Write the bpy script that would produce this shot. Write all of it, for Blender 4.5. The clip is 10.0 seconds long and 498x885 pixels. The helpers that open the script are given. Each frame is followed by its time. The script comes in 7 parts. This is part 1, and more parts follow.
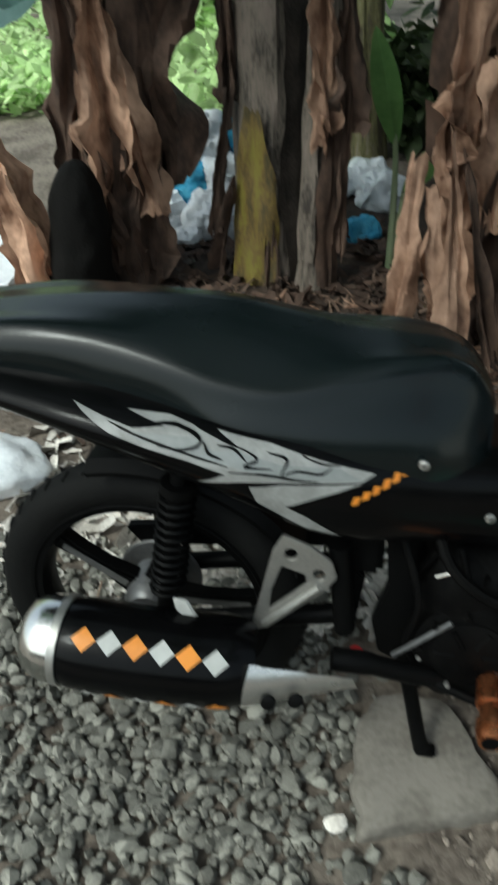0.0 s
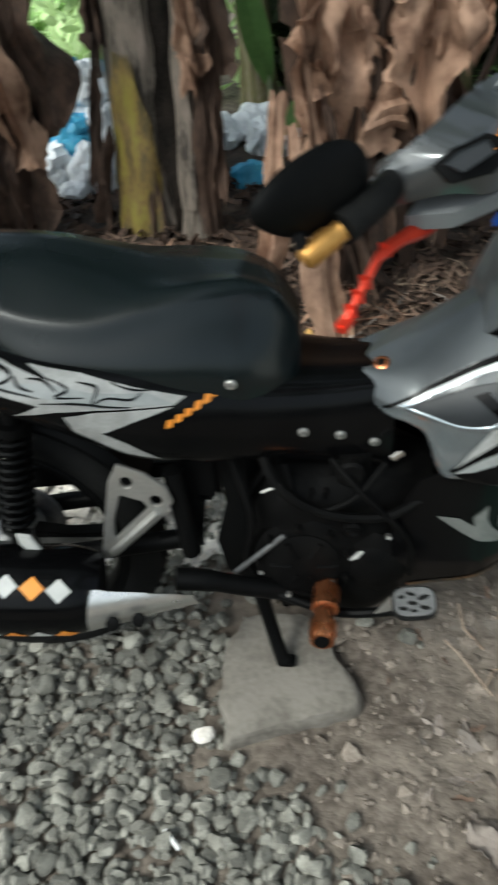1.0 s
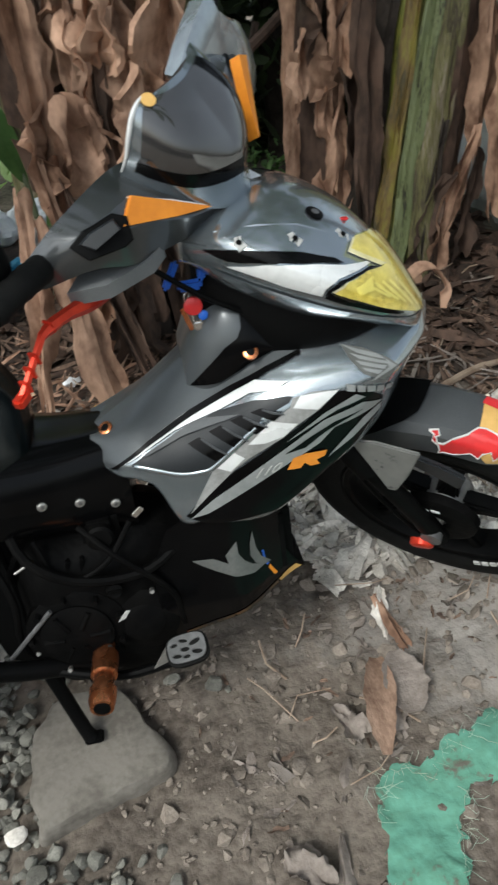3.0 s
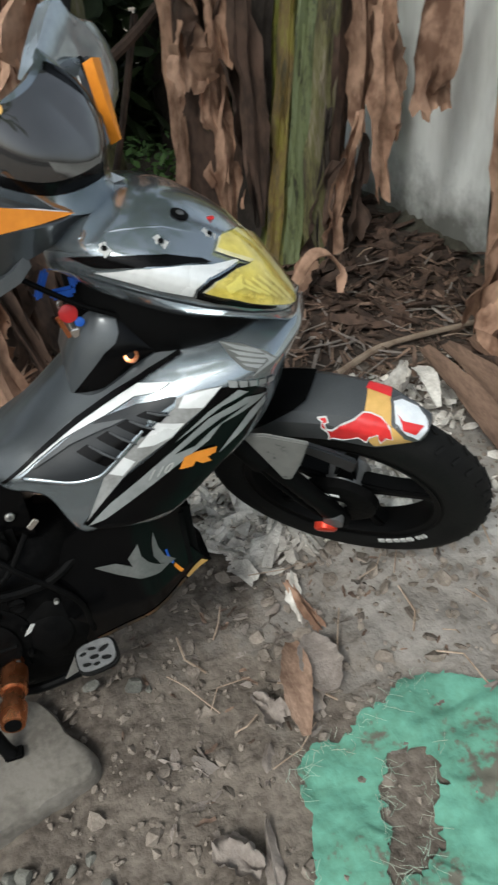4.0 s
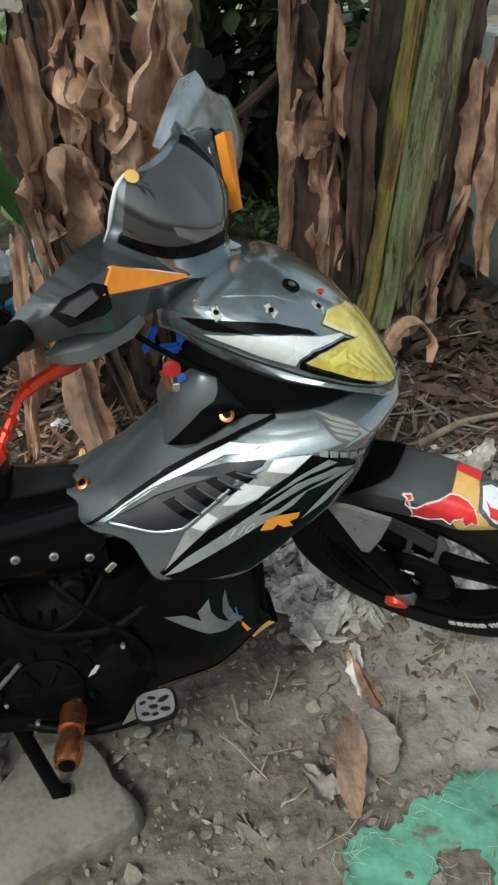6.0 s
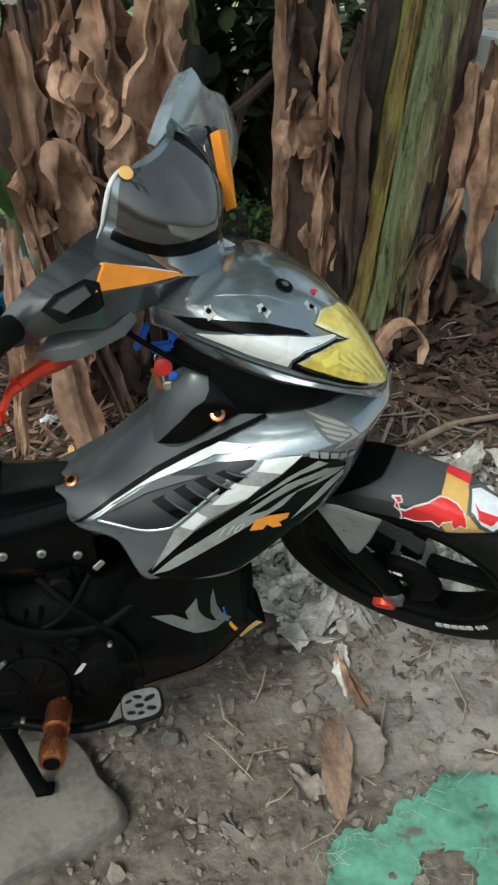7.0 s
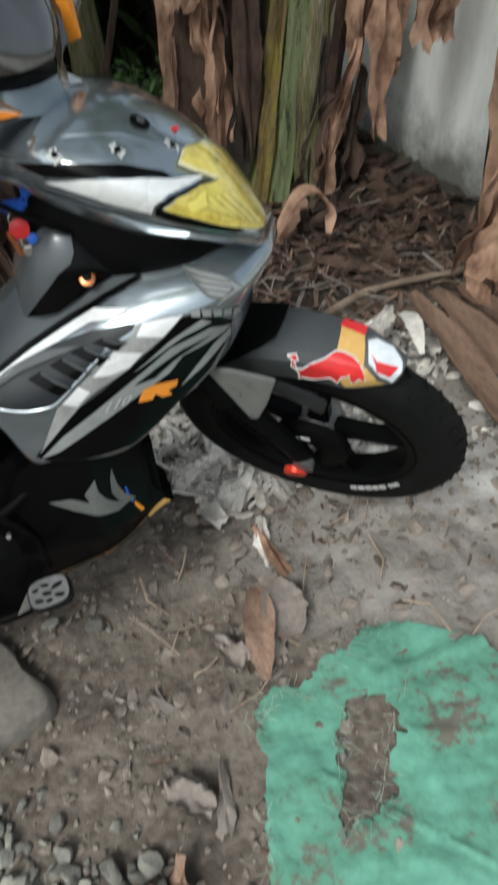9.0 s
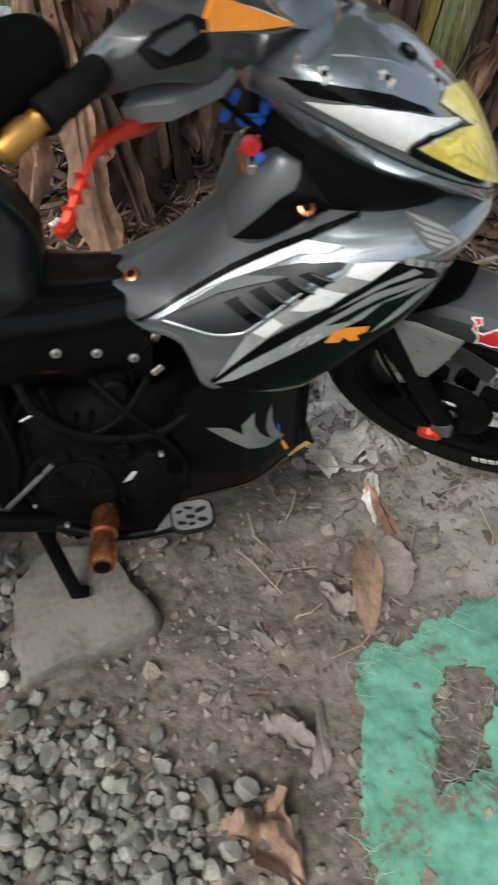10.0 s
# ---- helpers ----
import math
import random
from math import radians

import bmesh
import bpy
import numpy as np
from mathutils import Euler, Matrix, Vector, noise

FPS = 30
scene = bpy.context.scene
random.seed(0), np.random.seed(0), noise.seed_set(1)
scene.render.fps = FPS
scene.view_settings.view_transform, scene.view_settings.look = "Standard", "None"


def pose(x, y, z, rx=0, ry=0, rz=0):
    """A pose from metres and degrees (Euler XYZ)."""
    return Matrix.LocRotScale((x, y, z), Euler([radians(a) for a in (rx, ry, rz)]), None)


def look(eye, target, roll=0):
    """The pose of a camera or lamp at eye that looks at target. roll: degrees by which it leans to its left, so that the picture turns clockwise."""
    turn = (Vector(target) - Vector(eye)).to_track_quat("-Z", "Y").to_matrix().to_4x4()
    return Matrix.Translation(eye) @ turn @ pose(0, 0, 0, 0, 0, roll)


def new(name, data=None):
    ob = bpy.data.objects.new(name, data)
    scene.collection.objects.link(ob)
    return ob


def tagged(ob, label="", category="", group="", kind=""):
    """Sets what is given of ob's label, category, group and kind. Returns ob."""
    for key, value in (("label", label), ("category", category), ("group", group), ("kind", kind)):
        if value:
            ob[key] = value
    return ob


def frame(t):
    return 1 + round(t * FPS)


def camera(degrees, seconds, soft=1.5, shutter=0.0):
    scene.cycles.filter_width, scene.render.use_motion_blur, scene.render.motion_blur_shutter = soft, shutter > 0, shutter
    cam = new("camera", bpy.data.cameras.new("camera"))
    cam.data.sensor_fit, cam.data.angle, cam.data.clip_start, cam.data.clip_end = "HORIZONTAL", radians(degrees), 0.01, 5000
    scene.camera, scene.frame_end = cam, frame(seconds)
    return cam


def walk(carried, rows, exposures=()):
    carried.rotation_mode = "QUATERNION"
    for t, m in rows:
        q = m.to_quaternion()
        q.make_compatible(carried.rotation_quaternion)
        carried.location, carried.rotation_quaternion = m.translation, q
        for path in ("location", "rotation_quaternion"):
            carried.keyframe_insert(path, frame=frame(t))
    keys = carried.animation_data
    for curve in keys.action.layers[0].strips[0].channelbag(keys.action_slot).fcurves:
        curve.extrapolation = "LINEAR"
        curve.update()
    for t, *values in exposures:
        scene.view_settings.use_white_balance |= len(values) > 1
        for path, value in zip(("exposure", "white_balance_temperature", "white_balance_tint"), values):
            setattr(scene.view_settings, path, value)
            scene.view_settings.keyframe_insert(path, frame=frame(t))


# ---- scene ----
cam = camera(37.7, 10.0, soft=2.4, shutter=0.75)
PATH = [
    (0, (0.098, 0.092, 1.29), (-0.106, 1.647, 0.05), -3.5),
    (0.5, (0.179, 0.06, 1.277), (0.011, 1.56, -0.035), -4.6),
    (1, (0.278, 0.037, 1.27), (0.214, 1.53, -0.06), -4.4),
    (1.5, (0.364, 0.018, 1.269), (0.428, 1.508, -0.063), -5.0),
    (2, (0.413, -0.014, 1.277), (0.598, 1.498, -0.018), -4.9),
    (2.2, (0.431, -0.025, 1.285), (0.665, 1.505, 0.019), -5.1),
    (3.3, (0.48, -0.039, 1.277), (0.855, 1.513, 0.072), -6.3),
    (3.5, (0.5, -0.037, 1.288), (0.917, 1.474, 0.045), -6.3),
    (4, (0.513, -0.057, 1.289), (1.02, 1.424, 0.045), -6.4),
    (4.5, (0.526, -0.064, 1.284), (1.071, 1.402, 0.037), -6.6),
    (5, (0.518, -0.064, 1.293), (1.008, 1.454, 0.086), -6.4),
    (5.5, (0.493, -0.046, 1.315), (0.871, 1.562, 0.187), -4.2),
    (7, (0.49, -0.035, 1.315), (0.883, 1.567, 0.183), -2.2),
    (7.5, (0.519, -0.034, 1.307), (0.989, 1.529, 0.15), -1.8),
    (8, (0.53, -0.034, 1.301), (0.983, 1.513, 0.117), -3.3),
    (8.5, (0.544, -0.038, 1.292), (1.057, 1.451, 0.058), -2.4),
    (9, (0.556, -0.045, 1.24), (1.047, 1.345, -0.112), -3.9),
    (9.5, (0.493, -0.01, 1.233), (0.862, 1.32, -0.214), -0.0),
    (10, (0.364, 0.03, 1.233), (0.756, 1.337, -0.229), 3.5),
]
walk(cam, [(t, look(eye, target, roll)) for t, eye, target, roll in PATH], exposures=[(0.0, 0.32, 6050, -3), (0.5, 0.43, 6090, -1), (1.1, 0.7, 6150, 2), (2.0, 0.5, 6200, 5), (4.5, 0.42, 6200, 5), (5.5, 0.38, 6200, 1), (7.5, 0.37, 6150, -1), (9.0, 0.4, 6150, 5), (10.0, 0.45, 6350, 8)])

# ---- world and light: soft overcast daylight under trees ----
world = bpy.data.worlds.new("overcast_sky")
scene.world = world
world.use_nodes = True
wn = world.node_tree
wn.nodes.clear()
sky = wn.nodes.new("ShaderNodeTexSky")
sky.sky_type = "NISHITA"
sky.sun_disc = False
sky.sun_elevation, sky.sun_rotation = radians(50), radians(228)
sky.dust_density, sky.air_density = 4.0, 1.2
bg = wn.nodes.new("ShaderNodeBackground")
bg.inputs["Strength"].default_value = 0.15
wout = wn.nodes.new("ShaderNodeOutputWorld")
haze = wn.nodes.new("ShaderNodeHueSaturation")
haze.inputs["Saturation"].default_value = 0.45
wn.links.new(sky.outputs[0], haze.inputs["Color"])
wn.links.new(haze.outputs[0], bg.inputs[0])
wn.links.new(bg.outputs[0], wout.inputs[0])
sun_data = bpy.data.lights.new("sun", "SUN")
sun_data.energy, sun_data.angle, sun_data.color = 2.6, radians(16), (1.0, 0.97, 0.92)
sun = new("sun", sun_data)
sun.matrix_world = look((-4.6, -4.2, 7.5), (0, 0, 0))

# ---- materials ----
def material(name, base, alt=None, rough=0.6, metal=0.0, scale=12.0, fine=90.0, bump=0.15, mix=0.5, coat=0.0,
             stretch=(1, 1, 1), island=0.0, alpha=1.0, trans=0.0, ior=1.45, rough_var=0.12, spec=0.5, objrand=0.0, third=None, third_at=0.62, glow_through=0.0):
    """A surface with colour that varies at two scales, uneven gloss and fine relief."""
    m = bpy.data.materials.new(name)
    m.use_nodes = True
    nt = m.node_tree
    n, l = nt.nodes, nt.links
    p = n["Principled BSDF"]
    co = n.new("ShaderNodeTexCoord")
    mp = n.new("ShaderNodeMapping")
    mp.inputs["Scale"].default_value = stretch
    l.new(co.outputs["Object"], mp.inputs[0])
    big, small = n.new("ShaderNodeTexNoise"), n.new("ShaderNodeTexNoise")
    big.inputs["Scale"].default_value, small.inputs["Scale"].default_value = scale, fine
    big.inputs["Detail"].default_value, small.inputs["Detail"].default_value = 6, 4
    l.new(mp.outputs[0], big.inputs["Vector"])
    l.new(mp.outputs[0], small.inputs["Vector"])
    ramp = n.new("ShaderNodeValToRGB")
    alt = alt or tuple(c * 0.75 for c in base)
    ramp.color_ramp.elements[0].position, ramp.color_ramp.elements[1].position = 0.35, 0.68
    ramp.color_ramp.elements[0].color, ramp.color_ramp.elements[1].color = (*base, 1), (*alt, 1)
    if third:
        e = ramp.color_ramp.elements.new(third_at)
        e.color = (*third, 1)
    add = n.new("ShaderNodeMath")
    add.operation = "MULTIPLY_ADD"
    add.inputs[1].default_value = mix
    l.new(small.outputs[0], add.inputs[0])
    sub = n.new("ShaderNodeMath")
    sub.operation = "SUBTRACT"
    l.new(big.outputs[0], sub.inputs[0])
    sub.inputs[1].default_value = mix * 0.5
    l.new(sub.outputs[0], add.inputs[2])
    l.new(add.outputs[0], ramp.inputs[0])
    col = ramp.outputs[0]
    if island or objrand:
        g = n.new("ShaderNodeNewGeometry") if island else n.new("ShaderNodeObjectInfo")
        hsv = n.new("ShaderNodeHueSaturation")
        mr = n.new("ShaderNodeMapRange")
        amt = island or objrand
        mr.inputs["To Min"].default_value, mr.inputs["To Max"].default_value = 1 - amt, 1 + amt
        l.new(g.outputs["Random Per Island" if island else "Random"], mr.inputs[0])
        l.new(mr.outputs[0], hsv.inputs["Value"])
        l.new(col, hsv.inputs["Color"])
        col = hsv.outputs[0]
    l.new(col, p.inputs["Base Color"])
    mr2 = n.new("ShaderNodeMapRange")
    mr2.inputs["To Min"].default_value = max(0.02, rough - rough_var)
    mr2.inputs["To Max"].default_value = min(1, rough + rough_var)
    l.new(big.outputs[0], mr2.inputs[0])
    l.new(mr2.outputs[0], p.inputs["Roughness"])
    p.inputs["Metallic"].default_value = metal
    p.inputs["Specular IOR Level"].default_value = spec
    p.inputs["IOR"].default_value = ior
    if coat:
        p.inputs["Coat Weight"].default_value = coat
        p.inputs["Coat Roughness"].default_value = 0.06
    p.inputs["Alpha"].default_value = alpha
    p.inputs["Transmission Weight"].default_value = trans
    if bump:
        b = n.new("ShaderNodeBump")
        b.inputs["Strength"].default_value = bump
        b.inputs["Distance"].default_value = 0.01
        l.new(add.outputs[0], b.inputs["Height"])
        l.new(b.outputs[0], p.inputs["Normal"])
    if glow_through:
        tl, both = n.new("ShaderNodeBsdfTranslucent"), n.new("ShaderNodeMixShader")
        both.inputs[0].default_value = glow_through
        l.new(col, tl.inputs[0])
        l.new(p.outputs[0], both.inputs[1])
        l.new(tl.outputs[0], both.inputs[2])
        l.new(both.outputs[0], n["Material Output"].inputs[0])
    return m


M_SEAT = material("seat_vinyl", (0.003, 0.0055, 0.006), (0.004, 0.007, 0.0075), rough=0.25, fine=420, bump=0.03, scale=5, spec=0.4)
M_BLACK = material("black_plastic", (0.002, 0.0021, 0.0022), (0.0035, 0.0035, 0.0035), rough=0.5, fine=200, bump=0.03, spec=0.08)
M_GLOSSBLACK = material("black_gloss_paint", (0.0018, 0.0018, 0.002), (0.0028, 0.0028, 0.003), rough=0.2, bump=0.0, spec=0.15)
M_GREY = material("grey_metallic_paint", (0.31, 0.35, 0.375), (0.255, 0.288, 0.308), rough=0.23, metal=0.8, scale=3, fine=900, bump=0.004, mix=0.25, coat=1.0, rough_var=0.04)
M_GREYMATT = material("grey_satin_plastic", (0.075, 0.08, 0.084), (0.06, 0.064, 0.067), rough=0.45, metal=0.25, bump=0.02, fine=500, coat=0.15)
M_SILVER = material("silver_sticker", (0.84, 0.85, 0.84), (0.7, 0.71, 0.7), rough=0.26, metal=0.15, bump=0.0, scale=8, coat=0.3)
M_DIMSILVER = material("grey_sticker", (0.27, 0.28, 0.275), (0.2, 0.21, 0.205), rough=0.36, metal=0.0, bump=0.0, scale=8, coat=0.3)
M_PLATE = material("pale_grey_plate", (0.5, 0.5, 0.48), (0.4, 0.4, 0.38), rough=0.5, bump=0.02, scale=20)
M_WHITE = material("white_sticker", (0.72, 0.72, 0.7), (0.6, 0.6, 0.58), rough=0.4, bump=0.0)
M_ORANGE = material("amber_plastic", (0.85, 0.30, 0.02), (0.72, 0.23, 0.015), rough=0.4, bump=0.0)
M_AMBERSTK = material("orange_sticker", (0.75, 0.27, 0.03), (0.6, 0.2, 0.02), rough=0.45, bump=0.0)
M_YELLOW = material("yellow_sticker", (0.74, 0.45, 0.14), (0.62, 0.37, 0.1), rough=0.4, bump=0.0, coat=0.3)
M_RED = material("red_paint", (0.7, 0.03, 0.03), (0.55, 0.02, 0.025), rough=0.4, bump=0.0, coat=0.3)
M_REDMETAL = material("red_anodised_metal", (0.75, 0.06, 0.025), (0.6, 0.04, 0.02), rough=0.35, metal=0.5, bump=0.02)
M_BLUE = material("blue_plastic", (0.02, 0.13, 0.6), (0.015, 0.09, 0.45), rough=0.35, bump=0.0)
M_BOWL = material("silvered_bowl", (0.85, 0.82, 0.7), (0.5, 0.46, 0.34), rough=0.25, metal=0.25, bump=0.0, scale=28)
M_SKETCH = material("doodled_grey_plate", (0.162, 0.162, 0.15), (0.054, 0.054, 0.051), rough=0.5, bump=0.02, scale=38, third=(0.144, 0.144, 0.135), third_at=0.62)
M_PLATEDARK = material("satin_mid_grey_plastic", (0.15, 0.157, 0.16), (0.12, 0.126, 0.13), rough=0.45, bump=0.02, fine=400)
M_SHROUD = material("satin_charcoal_plastic", (0.02, 0.0225, 0.025), (0.015, 0.017, 0.019), rough=0.4, bump=0.01, fine=400, spec=0.35)
M_TUNNEL = material("charcoal_satin_panel", (0.08, 0.088, 0.093), (0.064, 0.07, 0.075), rough=0.36, metal=0.3, bump=0.01, fine=600, coat=0.2)
# Paler copy of the cover's grey; the sky's reflection is in its colour.
M_GREYSKY = material("grey_gloss_sky_in_colour", (0.36, 0.4, 0.42), (0.27, 0.3, 0.32), rough=0.2, metal=0.5, bump=0.0, scale=14, coat=1.0)
M_DARKGREY = material("dark_grey_paint", (0.078, 0.0822, 0.0852), (0.066, 0.0702, 0.0732), rough=0.3, metal=0.6, bump=0.005, fine=500, coat=0.8)
M_LENS = material("yellow_headlight_lens", (1.0, 0.84, 0.13), (1.0, 0.8, 0.1), rough=0.04, trans=1.0, ior=1.2, bump=0.0, coat=1.0, scale=9, rough_var=0.04)
# Near-black base carries the deep shade around the engine, on hoses too.
M_ENGINE = material("shade_dark_metal", (0.0018, 0.0018, 0.0019), (0.004, 0.0038, 0.0036), rough=0.6, fine=120, bump=0.2, spec=0.07, scale=25)
M_CHROME = material("chrome", (0.75, 0.74, 0.72), (0.66, 0.65, 0.63), rough=0.18, metal=1.0, bump=0.0, rough_var=0.06)
M_ALU = material("brushed_aluminium", (0.5, 0.49, 0.46), (0.38, 0.37, 0.35), rough=0.4, metal=0.85, scale=10, fine=200, bump=0.05)
M_POLISH = material("polished_steel_sheet", (0.68, 0.67, 0.64), (0.55, 0.54, 0.52), rough=0.28, metal=0.9, scale=14, fine=220, bump=0.03)
M_DULLALU = material("dull_cast_metal", (0.2, 0.2, 0.2), (0.12, 0.12, 0.12), rough=0.45, metal=0.7, bump=0.08)
M_COPPER = material("copper_anodised_metal", (0.72, 0.27, 0.12), (0.5, 0.16, 0.06), rough=0.26, metal=0.95, bump=0.03, scale=30)
M_GOLD = material("gold_anodised_metal", (0.6, 0.33, 0.1), (0.45, 0.23, 0.06), rough=0.35, metal=0.85, bump=0.0)
M_RUBBER = material("tyre_rubber", (0.004, 0.004, 0.004), (0.008, 0.008, 0.0075), rough=0.7, fine=160, bump=0.15, spec=0.15)
M_SMOKE = material("smoky_clear_screen", (0.085, 0.082, 0.08), (0.06, 0.058, 0.056), rough=0.12, bump=0.0, metal=0.6, coat=1.0, rough_var=0.05)
M_BELLY = material("worn_multicolour_paint", (0.01, 0.01, 0.01), (0.12, 0.035, 0.02), rough=0.4, scale=25, fine=100, bump=0.02, third=(0.09, 0.05, 0.02), third_at=0.66)
M_CONC = material("concrete", (0.205, 0.187, 0.16), (0.118, 0.105, 0.088), rough=0.92, scale=12, fine=80, bump=0.25, mix=0.55)
M_STONE = material("gravel_stone", (0.215, 0.208, 0.178), (0.11, 0.106, 0.09), rough=0.85, scale=30, fine=260, bump=0.3, island=0.5)
M_DIRT = material("sandy_soil", (0.166, 0.139, 0.113), (0.069, 0.0545, 0.043), rough=0.95, scale=4, fine=50, bump=0.9, mix=0.8, third=(0.126, 0.104, 0.084), third_at=0.5)


def soil_zones(m):
    """Rotted dark humus under the plants and a pale chalky spill near the wheel, both with ragged borders."""
    nt = m.node_tree
    n, l = nt.nodes, nt.links
    p = n["Principled BSDF"]
    soil = p.inputs["Base Color"].links[0].from_socket
    co, sep = n.new("ShaderNodeTexCoord"), n.new("ShaderNodeSeparateXYZ")
    l.new(co.outputs["Object"], sep.inputs[0])
    rag, fleck = n.new("ShaderNodeTexNoise"), n.new("ShaderNodeTexNoise")
    for tex, sc in ((rag, 3.2), (fleck, 19.0)):
        tex.inputs["Scale"].default_value, tex.inputs["Detail"].default_value, tex.inputs["Roughness"].default_value = sc, 8, 0.65
        l.new(co.outputs["Object"], tex.inputs["Vector"])

    def calc(op, a, b, c=None):
        k = n.new("ShaderNodeMath")
        k.operation = op
        for q, v in enumerate((a, b, c)):
            if v is not None:
                if isinstance(v, float):
                    k.inputs[q].default_value = v
                else:
                    l.new(v, k.inputs[q])
        return k.outputs[0]

    def zone(value, lo, hi, colour, under):
        r = n.new("ShaderNodeMapRange")
        r.interpolation_type = "SMOOTHSTEP"
        r.inputs[1].default_value, r.inputs[2].default_value = lo, hi
        l.new(value, r.inputs[0])
        shade, mx = n.new("ShaderNodeValToRGB"), n.new("ShaderNodeMix")
        shade.color_ramp.elements[0].position, shade.color_ramp.elements[1].position = 0.35, 0.65
        shade.color_ramp.elements[0].color, shade.color_ramp.elements[1].color = (*colour[0], 1), (*colour[1], 1)
        l.new(fleck.outputs[0], shade.inputs[0])
        mx.data_type = "RGBA"
        l.new(r.outputs[0], mx.inputs[0])
        l.new(under, mx.inputs[6])
        l.new(shade.outputs[0], mx.inputs[7])
        return mx.outputs[2]

    dx, dy = calc("MULTIPLY", calc("SUBTRACT", sep.outputs[0], 1.42), 1.05), calc("MULTIPLY", calc("SUBTRACT", sep.outputs[1], 0.98), 1.35)
    near_spill = calc("SUBTRACT", 1.0, calc("SQRT", calc("ADD", calc("MULTIPLY", dx, dx), calc("MULTIPLY", dy, dy)), 0.0))
    spill = calc("MULTIPLY_ADD", fleck.outputs[0], 1.0, calc("MULTIPLY_ADD", rag.outputs[0], 1.4, near_spill))
    col = zone(spill, 1.35, 1.8, ((0.33, 0.305, 0.275), (0.18, 0.162, 0.143)), soil)
    col = zone(spill, 1.85, 2.2, ((0.58, 0.555, 0.52), (0.27, 0.25, 0.225)), col)
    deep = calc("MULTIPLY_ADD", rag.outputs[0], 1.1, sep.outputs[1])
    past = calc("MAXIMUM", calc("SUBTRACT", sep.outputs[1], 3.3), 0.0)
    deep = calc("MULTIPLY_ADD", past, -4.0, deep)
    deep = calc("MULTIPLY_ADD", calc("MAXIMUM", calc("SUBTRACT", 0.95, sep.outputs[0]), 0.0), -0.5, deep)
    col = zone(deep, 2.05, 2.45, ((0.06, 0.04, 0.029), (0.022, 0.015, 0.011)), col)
    l.new(col, p.inputs["Base Color"])


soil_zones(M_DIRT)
M_CLOD = material("soil_clod", (0.242, 0.204, 0.168), (0.138, 0.113, 0.092), rough=0.95, scale=30, fine=140, bump=0.6, island=0.3)
M_CLOTH = material("green_woven_cloth", (0.125, 0.32, 0.235), (0.12, 0.115, 0.09), rough=0.85, scale=8, fine=70, bump=0.3, mix=0.55, third=(0.1, 0.25, 0.175), third_at=0.58)
M_THREAD = material("frayed_thread", (0.3, 0.42, 0.33), (0.36, 0.33, 0.26), rough=0.9, island=0.3)
M_DUSTY = material("dusty_leaf_scrap", (0.24, 0.206, 0.18), (0.158, 0.131, 0.112), rough=0.95, scale=20, fine=120, bump=0.5, island=0.3)
M_BLUELEAF = material("bluish_leaf", (0.2, 0.32, 0.3), (0.14, 0.24, 0.22), rough=0.5, scale=8, fine=50, bump=0.2, glow_through=0.4)
M_TRUNKB = material("grey_banana_trunk", (0.19, 0.15, 0.125), (0.045, 0.036, 0.03), rough=0.75, scale=7, fine=45, bump=0.6, stretch=(3, 3, 0.7), mix=0.6, third=(0.15, 0.125, 0.1), third_at=0.5)
M_TRUNKP = material("pale_green_sheath", (0.15, 0.175, 0.085), (0.03, 0.03, 0.016), rough=0.55, scale=9, fine=60, bump=0.5, stretch=(4, 4, 0.5), mix=0.7, third=(0.13, 0.15, 0.06), third_at=0.55)
M_CLAW = material("dull_grey_sticker", (0.135, 0.138, 0.13), (0.09, 0.094, 0.088), rough=0.4, bump=0.0, scale=30, fine=200)
M_FLASH = material("scuffed_grey_sticker", (0.33, 0.33, 0.32), (0.22, 0.22, 0.21), rough=0.4, bump=0.0, scale=30, fine=200)
# Dark tone of the mix stands in for shaded gaps between leaves.
M_DEAD = material("dry_banana_leaf", (0.52, 0.325, 0.222), (0.165, 0.088, 0.055), rough=0.75, scale=5, fine=24, bump=0.14, stretch=(1.6, 1.6, 1.0), island=0.35, glow_through=0.15)
# Dark brown sheath, darkened further so layers behind read as shaded gaps.
M_DEADDK = material("dark_leaf_with_gap_shade", (0.1, 0.06, 0.042), (0.032, 0.02, 0.014), rough=0.85, scale=6, fine=30, bump=0.2, stretch=(2, 2, 0.9), island=0.35)
M_STRIP = material("brown_leaf_sheath", (0.2, 0.125, 0.085), (0.1, 0.06, 0.04), rough=0.8, scale=9, fine=60, bump=0.3, stretch=(3, 0.7, 2))
M_LITTER = material("leaf_litter", (0.19, 0.125, 0.09), (0.07, 0.045, 0.032), rough=0.9, scale=14, fine=110, bump=0.4, island=0.5)
M_PALE = material("pale_paper_litter", (0.74, 0.7, 0.64), (0.42, 0.385, 0.34), rough=0.9, scale=16, fine=120, bump=0.4, island=0.35)
M_TRUNK = material("banana_trunk", (0.24, 0.2, 0.14), (0.07, 0.055, 0.035), rough=0.7, scale=5, fine=40, bump=0.6, stretch=(4, 4, 0.5), third=(0.16, 0.15, 0.06), third_at=0.5)
M_TRUNKG = material("green_banana_trunk", (0.17, 0.19, 0.06), (0.05, 0.055, 0.02), rough=0.5, scale=6, fine=50, bump=0.4, stretch=(5, 5, 0.35), third=(0.2, 0.19, 0.035), third_at=0.5)
M_YELLOWPATCH = material("yellow_trunk_sheath", (0.19, 0.16, 0.03), (0.06, 0.048, 0.02), rough=0.6, scale=7, fine=40, bump=0.4, stretch=(3, 3, 0.8), third=(0.15, 0.1, 0.03), third_at=0.5)
